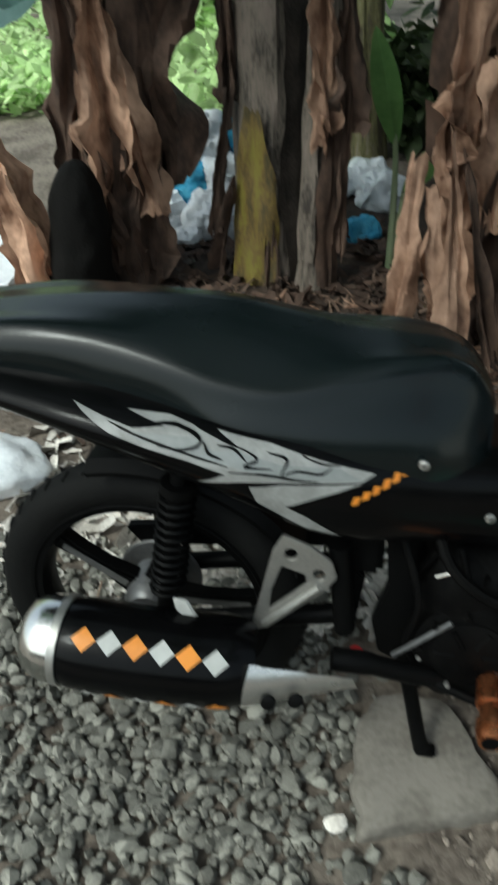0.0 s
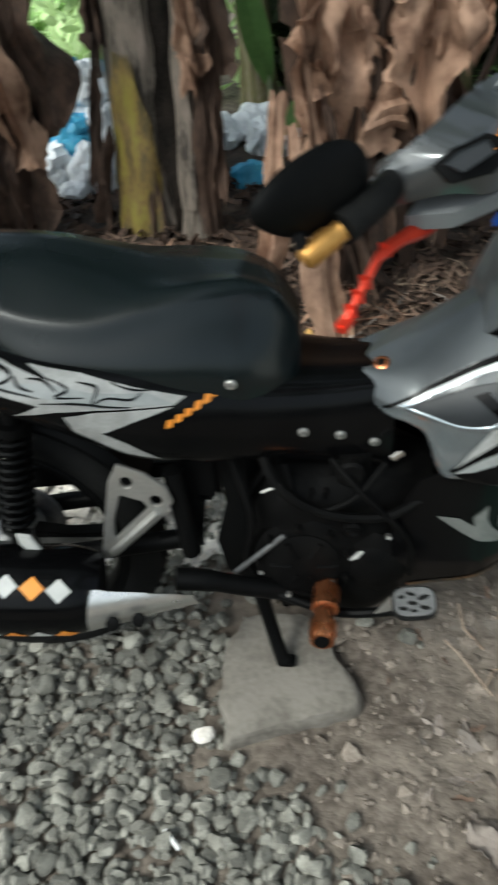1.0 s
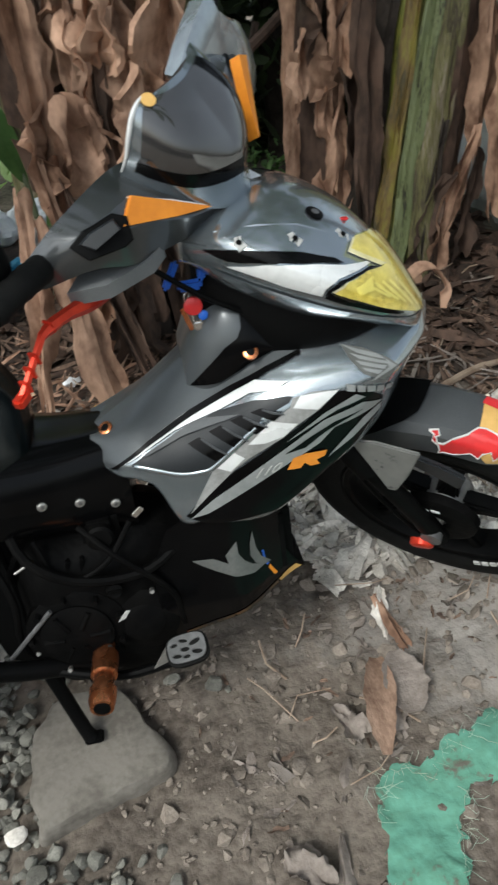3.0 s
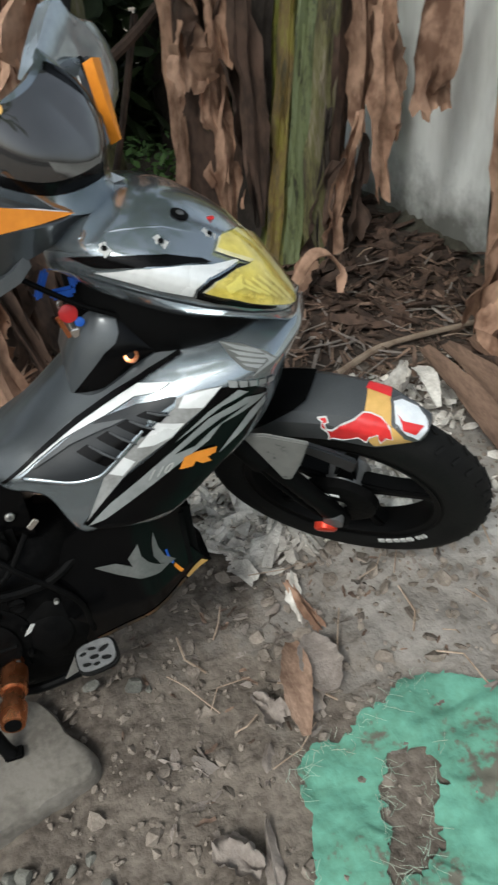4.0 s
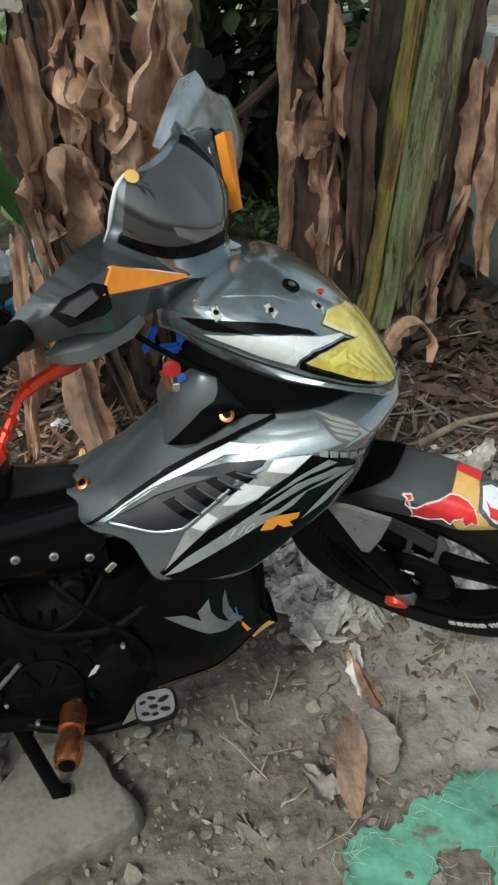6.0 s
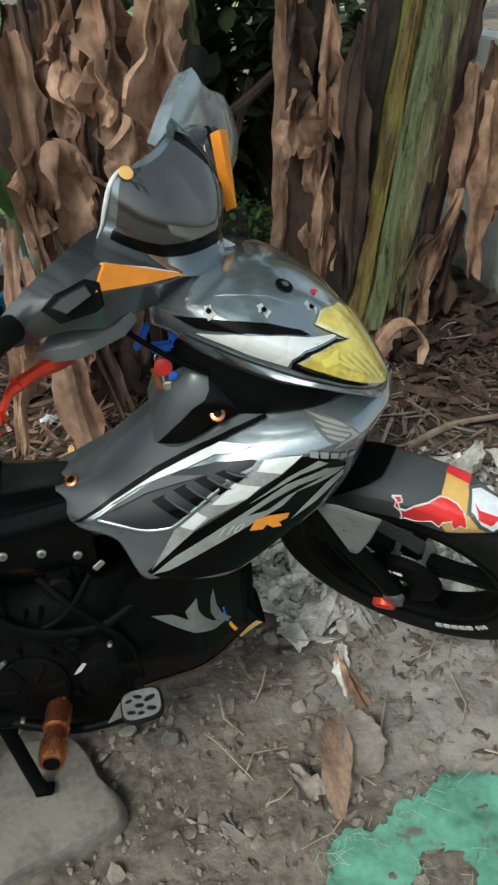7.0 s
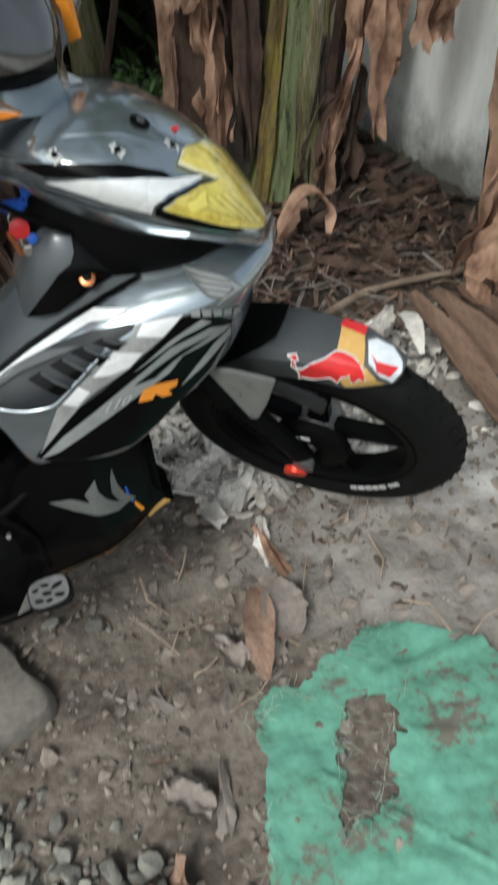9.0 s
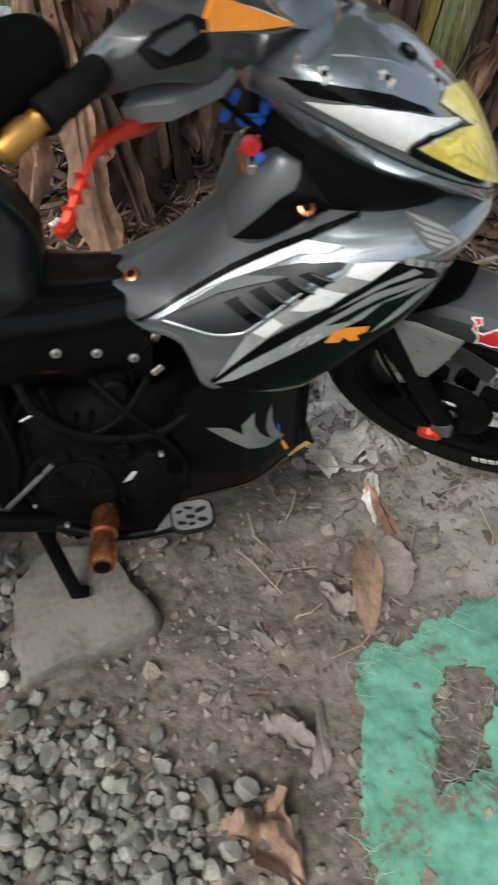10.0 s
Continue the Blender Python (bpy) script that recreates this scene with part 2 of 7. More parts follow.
M_LEAF = material("green_leaf", (0.065, 0.13, 0.035), (0.04, 0.085, 0.022), rough=0.5, scale=10, fine=60, bump=0.2, island=0.4, glow_through=0.4)
M_LEAFLIGHT = material("pale_green_leaf", (0.15, 0.26, 0.08), (0.1, 0.19, 0.055), rough=0.5, scale=8, fine=50, bump=0.2, island=0.4, glow_through=0.4)
M_STEM = material("pale_stem", (0.28, 0.33, 0.2), (0.2, 0.25, 0.13), rough=0.6, scale=10, fine=50, bump=0.2, stretch=(3, 3, 0.5))
M_WALL = material("stained_plaster", (0.88, 0.89, 0.85), (0.66, 0.67, 0.62), rough=0.9, scale=2.4, fine=24, bump=0.2, stretch=(1, 1.6, 0.55), mix=0.35, third=(0.78, 0.79, 0.75), third_at=0.55)
M_MOSS = material("mossy_plaster", (0.035, 0.032, 0.023), (0.075, 0.07, 0.052), rough=0.95, scale=9, fine=70, bump=0.4)
M_PAPER = material("crumpled_paper", (0.78, 0.74, 0.67), (0.5, 0.46, 0.41), rough=0.85, scale=24, fine=140, bump=0.5, island=0.2)
M_TAN = material("tan_leaf", (0.31, 0.205, 0.145), (0.15, 0.09, 0.06), rough=0.8, scale=16, fine=90, bump=0.35, stretch=(2, 1, 1), island=0.2)
M_BAGW = material("white_plastic_bag", (0.84, 0.86, 0.88), (0.66, 0.69, 0.72), rough=0.4, scale=14, bump=0.3)
M_BAGB = material("blue_plastic_bag", (0.05, 0.32, 0.55), (0.1, 0.42, 0.6), rough=0.4, scale=14, bump=0.3)
M_BARK = material("dark_bark", (0.04, 0.03, 0.023), (0.016, 0.012, 0.009), rough=0.9, scale=12, fine=90, bump=0.8)
# Far paler than leaves: the open field's overexposed sunlight is in this colour.
M_FIELD = material("meadow_sun_in_colour", (0.58, 0.74, 0.38), (0.42, 0.58, 0.25), rough=0.6, scale=4, fine=40, bump=0.2, island=0.35, glow_through=0.45)
# Black base stands in for the shadow on the stump.
M_SHADEWOOD = material("wood_shade_in_colour", (0.003, 0.0028, 0.0025), (0.005, 0.0045, 0.004), rough=0.95, scale=12, fine=90, bump=0.6, spec=0.2)
M_DARKLEAF = material("dark_green_leaf", (0.05, 0.075, 0.028), (0.035, 0.048, 0.02), rough=0.6, scale=8, fine=50, bump=0.2, island=0.5, glow_through=0.4)
M_BRICK = material("brown_brick", (0.3, 0.17, 0.11), (0.22, 0.12, 0.08), rough=0.9, scale=20, fine=150, bump=0.4)
M_TWIG = material("dry_twig", (0.36, 0.28, 0.21), (0.24, 0.17, 0.12), rough=0.9, scale=20, fine=100, bump=0.4, island=0.3)



def mould(m):
    """Dark mould that creeps up from the ground in a ragged stain."""
    nt = m.node_tree
    n, l = nt.nodes, nt.links
    p = n["Principled BSDF"]
    clean = p.inputs["Base Color"].links[0].from_socket
    co, sep, tex = n.new("ShaderNodeTexCoord"), n.new("ShaderNodeSeparateXYZ"), n.new("ShaderNodeTexNoise")
    l.new(co.outputs["Object"], sep.inputs[0])
    l.new(co.outputs["Object"], tex.inputs["Vector"])
    tex.inputs["Scale"].default_value, tex.inputs["Detail"].default_value, tex.inputs["Roughness"].default_value = 5.0, 9, 0.7
    k, r, mx = n.new("ShaderNodeMath"), n.new("ShaderNodeMapRange"), n.new("ShaderNodeMix")
    k.operation = "MULTIPLY_ADD"
    k.inputs[1].default_value = -0.5
    l.new(tex.outputs[0], k.inputs[0])
    l.new(sep.outputs[2], k.inputs[2])
    r.inputs[1].default_value, r.inputs[2].default_value, r.inputs[3].default_value, r.inputs[4].default_value = -0.19, 0.06, 0.85, 0.0
    l.new(k.outputs[0], r.inputs[0])
    mx.data_type = "RGBA"
    mx.inputs[7].default_value = (0.06, 0.058, 0.042, 1)
    l.new(r.outputs[0], mx.inputs[0])
    l.new(clean, mx.inputs[6])
    l.new(mx.outputs[2], p.inputs["Base Color"])


mould(M_WALL)


# ---- mesh helpers ----
def part(name, bm, mat, parent=None, label="", angle=35, smooth=True, kind="", category="", group=""):
    me = bpy.data.meshes.new(name)
    bmesh.ops.recalc_face_normals(bm, faces=bm.faces)
    bm.to_mesh(me)
    bm.free()
    me.materials.append(mat)
    if smooth:
        me.polygons.foreach_set("use_smooth", [True] * len(me.polygons))
        me.set_sharp_from_angle(angle=radians(angle))
    ob = new(name, me)
    ob.parent = parent
    tagged(ob, label, category, group, kind)
    return ob


def empty(name, m, label, category, group=""):
    ob = new(name)
    ob.empty_display_size = 0.05
    ob.matrix_world = m
    return tagged(ob, label, category, group)


def hermite(keys, xs):
    """Smooth values at xs of rows (x, values...)."""
    k = np.array(keys, float)
    x, v = k[:, 0], k[:, 1:]
    d = np.gradient(v, x, axis=0)
    out = []
    for q in xs:
        i = int(np.clip(np.searchsorted(x, q) - 1, 0, len(x) - 2))
        h = x[i + 1] - x[i]
        s = np.clip((q - x[i]) / h, 0, 1)
        out.append((2 * s**3 - 3 * s**2 + 1) * v[i] + (s**3 - 2 * s**2 + s) * h * d[i] + (3 * s**2 - 2 * s**3) * v[i + 1] + (s**3 - s**2) * h * d[i + 1])
    return np.array(out)


def loft(rings, caps=True, closed=True):
    bm = bmesh.new()
    vs = [[bm.verts.new(p) for p in r] for r in rings]
    n = len(rings[0])
    for a, b in zip(vs, vs[1:]):
        for i in range(n if closed else n - 1):
            j = (i + 1) % n
            bm.faces.new((a[i], a[j], b[j], b[i]))
    if caps:
        bm.faces.new(list(reversed(vs[0])))
        bm.faces.new(vs[-1])
    return bm


def hull(keys, nx=36, m=12, side=0):
    """A smooth shell along x. keys: (x, [(half width, z), ...]) from top middle to bottom middle. side: -1, 1 or both."""
    rows = [(x, *[c for p in pts for c in p]) for x, pts in keys]
    steps = np.mean([np.hypot(*np.diff(np.array(pts, float), axis=0).T) for _, pts in keys], axis=0) + 1e-6
    t = np.r_[0, np.cumsum(steps)]
    xs = np.linspace(rows[0][0], rows[-1][0], nx)
    rings = []
    for x, v in zip(xs, hermite(rows, xs)):
        pts = v.reshape(-1, 2)
        q = hermite([(a, *p) for a, p in zip(t, pts)], np.linspace(0, t[-1], m))
        q[:, 0] = np.maximum(q[:, 0], 0)
        right = [(x, -y, z) for y, z in q]
        left = [(x, y, z) for y, z in q[::-1]]
        if side == 0:
            rings.append(right + left[1:-1])
        else:
            ring = right if side < 0 else [(x, y, z) for y, z in q]
            rings.append(ring)
    return loft(rings, closed=side == 0, caps=side == 0)


def tube(points, radius, segs=10, caps=True):
    pts = [Vector(p) for p in points]
    rad = radius if isinstance(radius, (list, tuple)) else [radius] * len(pts)
    rings, up = [], None
    for i, p in enumerate(pts):
        d = (pts[min(i + 1, len(pts) - 1)] - pts[max(i - 1, 0)]).normalized()
        if up is None:
            up = d.orthogonal().normalized()
        up = (up - d * up.dot(d)).normalized()
        w = d.cross(up)
        rings.append([p + rad[i] * (math.cos(a) * up + math.sin(a) * w) for a in (2 * math.pi * k / segs for k in range(segs))])
    return loft(rings, caps)


def smooth_path(points, n):
    t = np.arange(len(points))
    return [tuple(v) for v in hermite([(a, *p) for a, p in zip(t, points)], np.linspace(0, len(points) - 1, n))]


def revolve(profile, segs=48, centre=(0, 0, 0)):
    """profile: (y, radius) closed loop, turned about the y axis."""
    rings = []
    for k in range(segs):
        a = 2 * math.pi * k / segs
        rings.append([(centre[0] + r * math.sin(a), centre[1] + y, centre[2] + r * math.cos(a)) for y, r in profile])
    bm = loft(rings + [rings[0]], caps=False)
    bmesh.ops.remove_doubles(bm, verts=bm.verts, dist=1e-6)
    return bm


def plate(outline, y0, y1, bevel=0.002, holes=()):
    """An outline in x and z with thickness from y0 to y1 and softened edges."""
    bm = bmesh.new()
    loops = [outline, *holes]
    edges = []
    for loop in loops:
        vs = [bm.verts.new((x, y0, z)) for x, z in loop]
        edges += [bm.edges.new((vs[i], vs[(i + 1) % len(vs)])) for i in range(len(vs))]
    if holes:
        bmesh.ops.triangle_fill(bm, use_beauty=True, edges=edges)
    else:
        bm.faces.new(list(bm.verts))
    out = bmesh.ops.extrude_face_region(bm, geom=list(bm.faces))
    for v in out["geom"]:
        if isinstance(v, bmesh.types.BMVert):
            v.co.y = y1
    bmesh.ops.recalc_face_normals(bm, faces=bm.faces)
    if bevel:
        sharp = [e for e in bm.edges if len(e.link_faces) == 2 and e.calc_face_angle(0) > 0.6]
        bmesh.ops.bevel(bm, geom=sharp, offset=bevel, segments=2, affect="EDGES", clamp_overlap=True)
    return bm


def box(sx, sy, sz, at=(0, 0, 0), bevel=0.003, turn=None):
    bm = bmesh.new()
    bmesh.ops.create_cube(bm, size=1)
    bmesh.ops.scale(bm, vec=(sx, sy, sz), verts=bm.verts)
    if bevel:
        bmesh.ops.bevel(bm, geom=list(bm.edges), offset=bevel, segments=2, affect="EDGES", clamp_overlap=True)
    bm.transform(Matrix.Translation(at) @ (turn or Matrix()))
    return bm


def merge(*bms):
    out = bmesh.new()
    for b in bms:
        me = bpy.data.meshes.new("tmp")
        b.to_mesh(me)
        b.free()
        out.from_mesh(me)
        bpy.data.meshes.remove(me)
    return out


def bvh(bm):
    from mathutils.bvhtree import BVHTree
    bmesh.ops.triangulate(bm, faces=bm.faces)
    bmesh.ops.recalc_face_normals(bm, faces=bm.faces)
    bm.normal_update()
    return BVHTree.FromBMesh(bm)


def decal(outline, tree, lift=0.0012, origin_y=-1.0, steps=3, step=0.014):
    """A thin film laid on the near side of a shell; outline in x and z."""
    bm = bmesh.new()
    vs = [bm.verts.new((x, 0, z)) for x, z in outline]
    es = [bm.edges.new((vs[i], vs[(i + 1) % len(vs)])) for i in range(len(vs))]
    bmesh.ops.triangle_fill(bm, use_beauty=True, edges=es)
    for _ in range(5):
        long = [e for e in bm.edges if e.calc_length() > step]
        if not long:
            break
        bmesh.ops.subdivide_edges(bm, edges=long, cuts=1)
        bmesh.ops.triangulate(bm, faces=bm.faces)
    for v in bm.verts:
        hit, nor, _, _ = tree.ray_cast(Vector((v.co.x, origin_y, v.co.z)), Vector((0, 1 if origin_y < 0 else -1, 0)))
        if hit is None:
            hit, nor, _, _ = tree.find_nearest(Vector((v.co.x, -0.15 if origin_y < 0 else 0.15, v.co.z)))
        if (nor.y > 0) == (origin_y < 0):
            nor = -nor
        v.co = hit + nor * lift
    return bm


def rock(seed, sub=1):
    rnd = random.Random(seed)
    bm = bmesh.new()
    bmesh.ops.create_icosphere(bm, subdivisions=sub + 1, radius=1)
    for _ in range(10):
        d = Vector((rnd.gauss(0, 1), rnd.gauss(0, 1), rnd.gauss(0, 1))).normalized()
        h = rnd.uniform(0.5, 0.85)
        for v in bm.verts:
            o = v.co.dot(d) - h
            if o > 0:
                v.co -= d * o * 0.95
    for v in bm.verts:
        v.co *= 1 + 0.1 * noise.noise(v.co * 1.5 + Vector((seed, 0, 0)))
    return bm


def scatter(name, protos, places, mat, label, category, kind="stuff", parent=None, angle=30):
    """Many small pieces joined in one object. places: (x, y, z, sx, sy, sz, rx, ry, rz, proto)."""
    data = []
    for b in protos:
        b.verts.index_update()
        b.verts.ensure_lookup_table()
        data.append((np.array([v.co for v in b.verts]), [[v.index for v in f.verts] for f in b.faces]))
        b.free()
    vs, fs, base = [], [], 0
    for x, y, z, sx, sy, sz, rx, ry, rz, k in places:
        v, f = data[k % len(data)]
        r = np.array(Euler((rx, ry, rz)).to_matrix())
        vs.append((v * (sx, sy, sz)) @ r.T + (x, y, z))
        fs += [[i + base for i in q] for q in f]
        base += len(v)
    me = bpy.data.meshes.new(name)
    me.from_pydata(np.concatenate(vs).tolist(), [], fs)
    me.materials.append(mat)
    me.polygons.foreach_set("use_smooth", [True] * len(me.polygons))
    me.set_sharp_from_angle(angle=radians(angle))
    ob = new(name, me)
    ob.parent = parent
    return tagged(ob, label, category, "", kind)


def leaf_strip(length, width, seed, curl=0.25, droop=0.0, rows=22, cols=12, ragged=0.45):
    """A dry ribbon of leaf that hangs down from the origin along -z, pleated along its midrib, torn and crumpled."""
    rnd = random.Random(seed)
    o = Vector((rnd.uniform(0, 50), rnd.uniform(0, 50), rnd.uniform(0, 50)))
    bm = bmesh.new()
    grid = []
    fold = rnd.uniform(0.3, 1.0) * rnd.choice((-1, 1))
    sway = rnd.uniform(-0.25, 0.25)
    pleat, phase = rnd.uniform(0.03, 0.1), rnd.uniform(0, 6)
    flap = rnd.random() < 0.6
    for i in range(rows + 1):
        s = i / rows
        w = width * (0.22 + 1.05 * math.sin(math.pi * min(1, s * 0.8 + 0.1)) ** 0.8) * 0.5
        if flap:
            w = width * 0.62 * (0.16 + 0.95 * s ** 0.75) * (1 if s < 0.9 else 1 - (s - 0.9) * 2.5)
        w *= 1 - 0.75 * max(0, noise.noise(o + Vector((1, 2, s * 4.5))))
        twist = curl * 3.4 * noise.noise(o + Vector((0, 0, s * 2.6)))
        row = []
        for j in range(cols + 1):
            u = 2 * j / cols - 1
            edge = 1 + ragged * noise.noise(o + Vector((math.copysign(3, u), 7, s * 11)))
            x = u * w * edge
            y = -abs(u) * w * fold + 0.42 * width * noise.noise(o + Vector((u * 1.5, s * 3.5, 3)))
            y += 0.8 * w * abs((u * 1.3 + 0.6 * math.sin(s * 3.5 + phase) + 4) % 2 - 1)
            y += pleat * width * math.sin(u * 7.5 + phase + 2.5 * s) + 0.035 * width * noise.noise(o + Vector((u * 6, s * 12, 5)))
            y += droop * length * s * s
            x2, y2 = x * math.cos(twist) - y * math.sin(twist), x * math.sin(twist) + y * math.cos(twist)
            jag = 0.16 * length * max(0, s - 0.55) * (noise.noise(o + Vector((u * 4.5, 2, 1))) * 1.6)
            z = -s * length - jag - 0.05 * length * noise.noise(o + Vector((u * 2, s * 4, 9)))
            row.append(bm.verts.new((x2 + sway * length * s * 0.4, y2, z)))
        grid.append(row)
    for i, (a, b) in enumerate(zip(grid, grid[1:])):
        for j in range(cols):
            tear = noise.noise(o + Vector((j * 0.9, i * 0.25, 20)))
            if j in (0, cols - 1) and tear > 0.34:
                continue
            bm.faces.new((a[j], a[j + 1], b[j + 1], b[j]))
    return bm


def decal_dir(points, tree, way, lift=0.0012, step=0.012):
    """A thin film; outline of places near the surface, laid on along a direction."""
    d = Vector(way).normalized()
    bm = bmesh.new()
    vs = [bm.verts.new(p) for p in points]
    es = [bm.edges.new((vs[i], vs[(i + 1) % len(vs)])) for i in range(len(vs))]
    bmesh.ops.triangle_fill(bm, use_beauty=True, edges=es)
    for _ in range(5):
        long = [e for e in bm.edges if e.calc_length() > step]
        if not long:
            break
        bmesh.ops.subdivide_edges(bm, edges=long, cuts=1)
        bmesh.ops.triangulate(bm, faces=bm.faces)
    for v in bm.verts:
        hit, nor, _, _ = tree.ray_cast(v.co - d * 0.25, d)
        if hit is None:
            hit, nor, _, _ = tree.find_nearest(v.co)
        if nor.dot(d) > 0:
            nor = -nor
        v.co = hit + nor * lift
    return bm


def disc(at, way, radius, depth, segs=20, bevel=0.25):
    a, d = Vector(at), Vector(way).normalized()
    return tube([a, a + d * depth * (1 - bevel), a + d * depth], [radius, radius, radius * (1 - bevel)], segs)


def letters(text, height, depth=0.0006):
    """Writing in the built-in face, as a mesh in the x-z plane that faces -y."""
    cu = bpy.data.curves.new("writing", "FONT")
    cu.body, cu.size, cu.extrude, cu.align_x = text, height, depth, "CENTER"
    cu.shear = 0.25
    ob = bpy.data.objects.new("writing", cu)
    me = bpy.data.meshes.new_from_object(ob)
    bpy.data.objects.remove(ob)
    bpy.data.curves.remove(cu)
    bm = bmesh.new()
    bm.from_mesh(me)
    bpy.data.meshes.remove(me)
    bm.transform(Matrix.Rotation(radians(90), 4, "X"))
    return bm

# ---- ground ----
def ground_height(x, y):
    z = 0.012 * noise.noise(Vector((x * 2.2, y * 2.2, 1))) + 0.008 * noise.noise(Vector((x * 9, y * 9, 4))) + 0.004 * noise.noise(Vector((x * 31, y * 31, 7)))
    lump = max(0.0, min(1.0, (x - 0.3) / 0.25))
    z += lump * (0.022 * noise.noise(Vector((x * 5, y * 5, 21))) + 0.012 * noise.noise(Vector((x * 13, y * 13, 24))) + 0.005 * noise.noise(Vector((x * 40, y * 40, 27)))) * (0.4 if y < 0.62 and x > 0.66 else 1)
    z += 0.045 * math.exp(-((x - 1.12) / 0.22) ** 2 - ((y - 1.02) / 0.2) ** 2)
    if y > 1.2:
        z += 0.02 * min(1, (y - 1.2) / 0.6) * (1 + noise.noise(Vector((x * 3, y * 3, 8))))
    return z


def axis(lo, hi, fine_lo, fine_hi, step, coarse):
    mid = list(np.arange(fine_lo, fine_hi + 1e-6, step))
    a, b, k = [], [], step
    q = fine_lo
    while q > lo:
        k *= coarse
        q -= k
        a.append(max(q, lo))
    q, k = fine_hi, step
    while q < hi:
        k *= coarse
        q += k
        b.append(min(q, hi))
    return a[::-1] + mid + b


gx, gy = axis(-400, 400, -1.3, 2.3, 0.013, 1.35), axis(-400, 400, -0.1, 2.9, 0.013, 1.35)
ground_me = bpy.data.meshes.new("ground")
near = lambda x, y: max(0.0, 1 - 0.25 * max(0, max(abs(x) - 2, abs(y - 1.4) - 2)))
verts = [(x, y, ground_height(x, y) * near(x, y)) for y in gy for x in gx]
w = len(gx)
ground_me.from_pydata(verts, [], [(j * w + i, j * w + i + 1, (j + 1) * w + i + 1, (j + 1) * w + i) for j in range(len(gy) - 1) for i in range(w - 1)])
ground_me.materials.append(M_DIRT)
ground_me.polygons.foreach_set("use_smooth", [True] * len(ground_me.polygons))
tagged(new("ground", ground_me), "grey-brown sandy soil trodden bare under banana plants", "ground", "", "structure")

rnd = random.Random(11)


def gravel_edge(y):
    return 0.435 - 0.31 * max(0, min(1, (y - 0.36) / 0.3)) + 0.03 * math.sin(y * 17)


stones = []
for layer, (count, lo, hi) in enumerate(((9500, 0.0055, 0.014), (5600, 0.01, 0.0195))):
    for _ in range(count):
        x, y = rnd.uniform(-1.35, 0.55), rnd.uniform(-0.05, 1.32)
        over = x - gravel_edge(y)
        if over > 0 and rnd.random() > math.exp(-over * 15) * 0.42:
            continue
        if y > 1.05 and rnd.random() < (y - 1.05) * 3.2:
            continue
        s = rnd.uniform(lo, hi) if rnd.random() < 0.8 else rnd.uniform(lo, hi * 1.25)
        stones.append((x, y, ground_height(x, y) + s * rnd.uniform(0.1, 0.7) + 0.006 * layer, s * rnd.uniform(0.85, 1.3), s * rnd.uniform(0.75, 1.1), s * rnd.uniform(0.6, 0.95),
                       rnd.uniform(-0.6, 0.6), rnd.uniform(-0.6, 0.6), rnd.uniform(0, 6.3), rnd.randrange(14)))
scatter("gravel", [rock(k, 1) for k in range(14)], stones, M_STONE, "loose angular grey gravel spread on the soil", "gravel")
clods = []
for _ in range(2600):
    x, y = rnd.uniform(0.25, 1.75), rnd.uniform(0.05, 1.5)
    s = rnd.choice((0.003, 0.004, 0.004, 0.005, 0.005, 0.007, 0.007, 0.009, 0.012, 0.02)) * rnd.uniform(0.7, 1.3)
    if x > 0.7 and y < 0.62 and rnd.random() < 0.7:
        continue
    clods.append((x, y, ground_height(x, y) + s * (0.3 if s < 0.012 else -0.05), s * 1.3, s, s * (0.7 if s < 0.012 else 0.5), rnd.random(), rnd.random(), rnd.uniform(0, 6), rnd.randrange(8)))
scatter("soil_crumbs", [rock(40 + k, 0) for k in range(8)], clods, M_CLOD, "small crumbs and clods of dry soil", "soil")


# a rough broken slab of concrete under the stand
def slab():
    pts = [(0.168, 0.80), (0.185, 0.862), (0.235, 0.9), (0.33, 0.885), (0.375, 0.81), (0.41, 0.74), (0.405, 0.7), (0.36, 0.682), (0.30, 0.672), (0.235, 0.656), (0.195, 0.643), (0.17, 0.652), (0.165, 0.72)]
    ring = smooth_path(pts + [pts[0]], 60)[:-1]
    rings = []
    for z, grow in ((-0.02, 1.02), (0.012, 1.03), (0.034, 1.01), (0.043, 0.975), (0.047, 0.9), (0.049, 0.6), (0.05, 0.3)):
        rings.append([(0.27 + (x - 0.27) * grow + 0.014 * noise.noise(Vector((x * 24, y * 24, z * 12))), 0.76 + (y - 0.76) * grow + 0.009 * noise.noise(Vector((x * 30, y * 30, 9 + z * 12))),
                       z + (0.0035 if z > 0.04 else 0.007) * noise.noise(Vector((x * 16 * grow, y * 16 * grow, 3)))) for x, y in ring])
    return loft(rings)


slab_ob = part("concrete_slab", slab(), M_CONC, label="broken grey concrete slab lying flat on the gravel", category="slab")


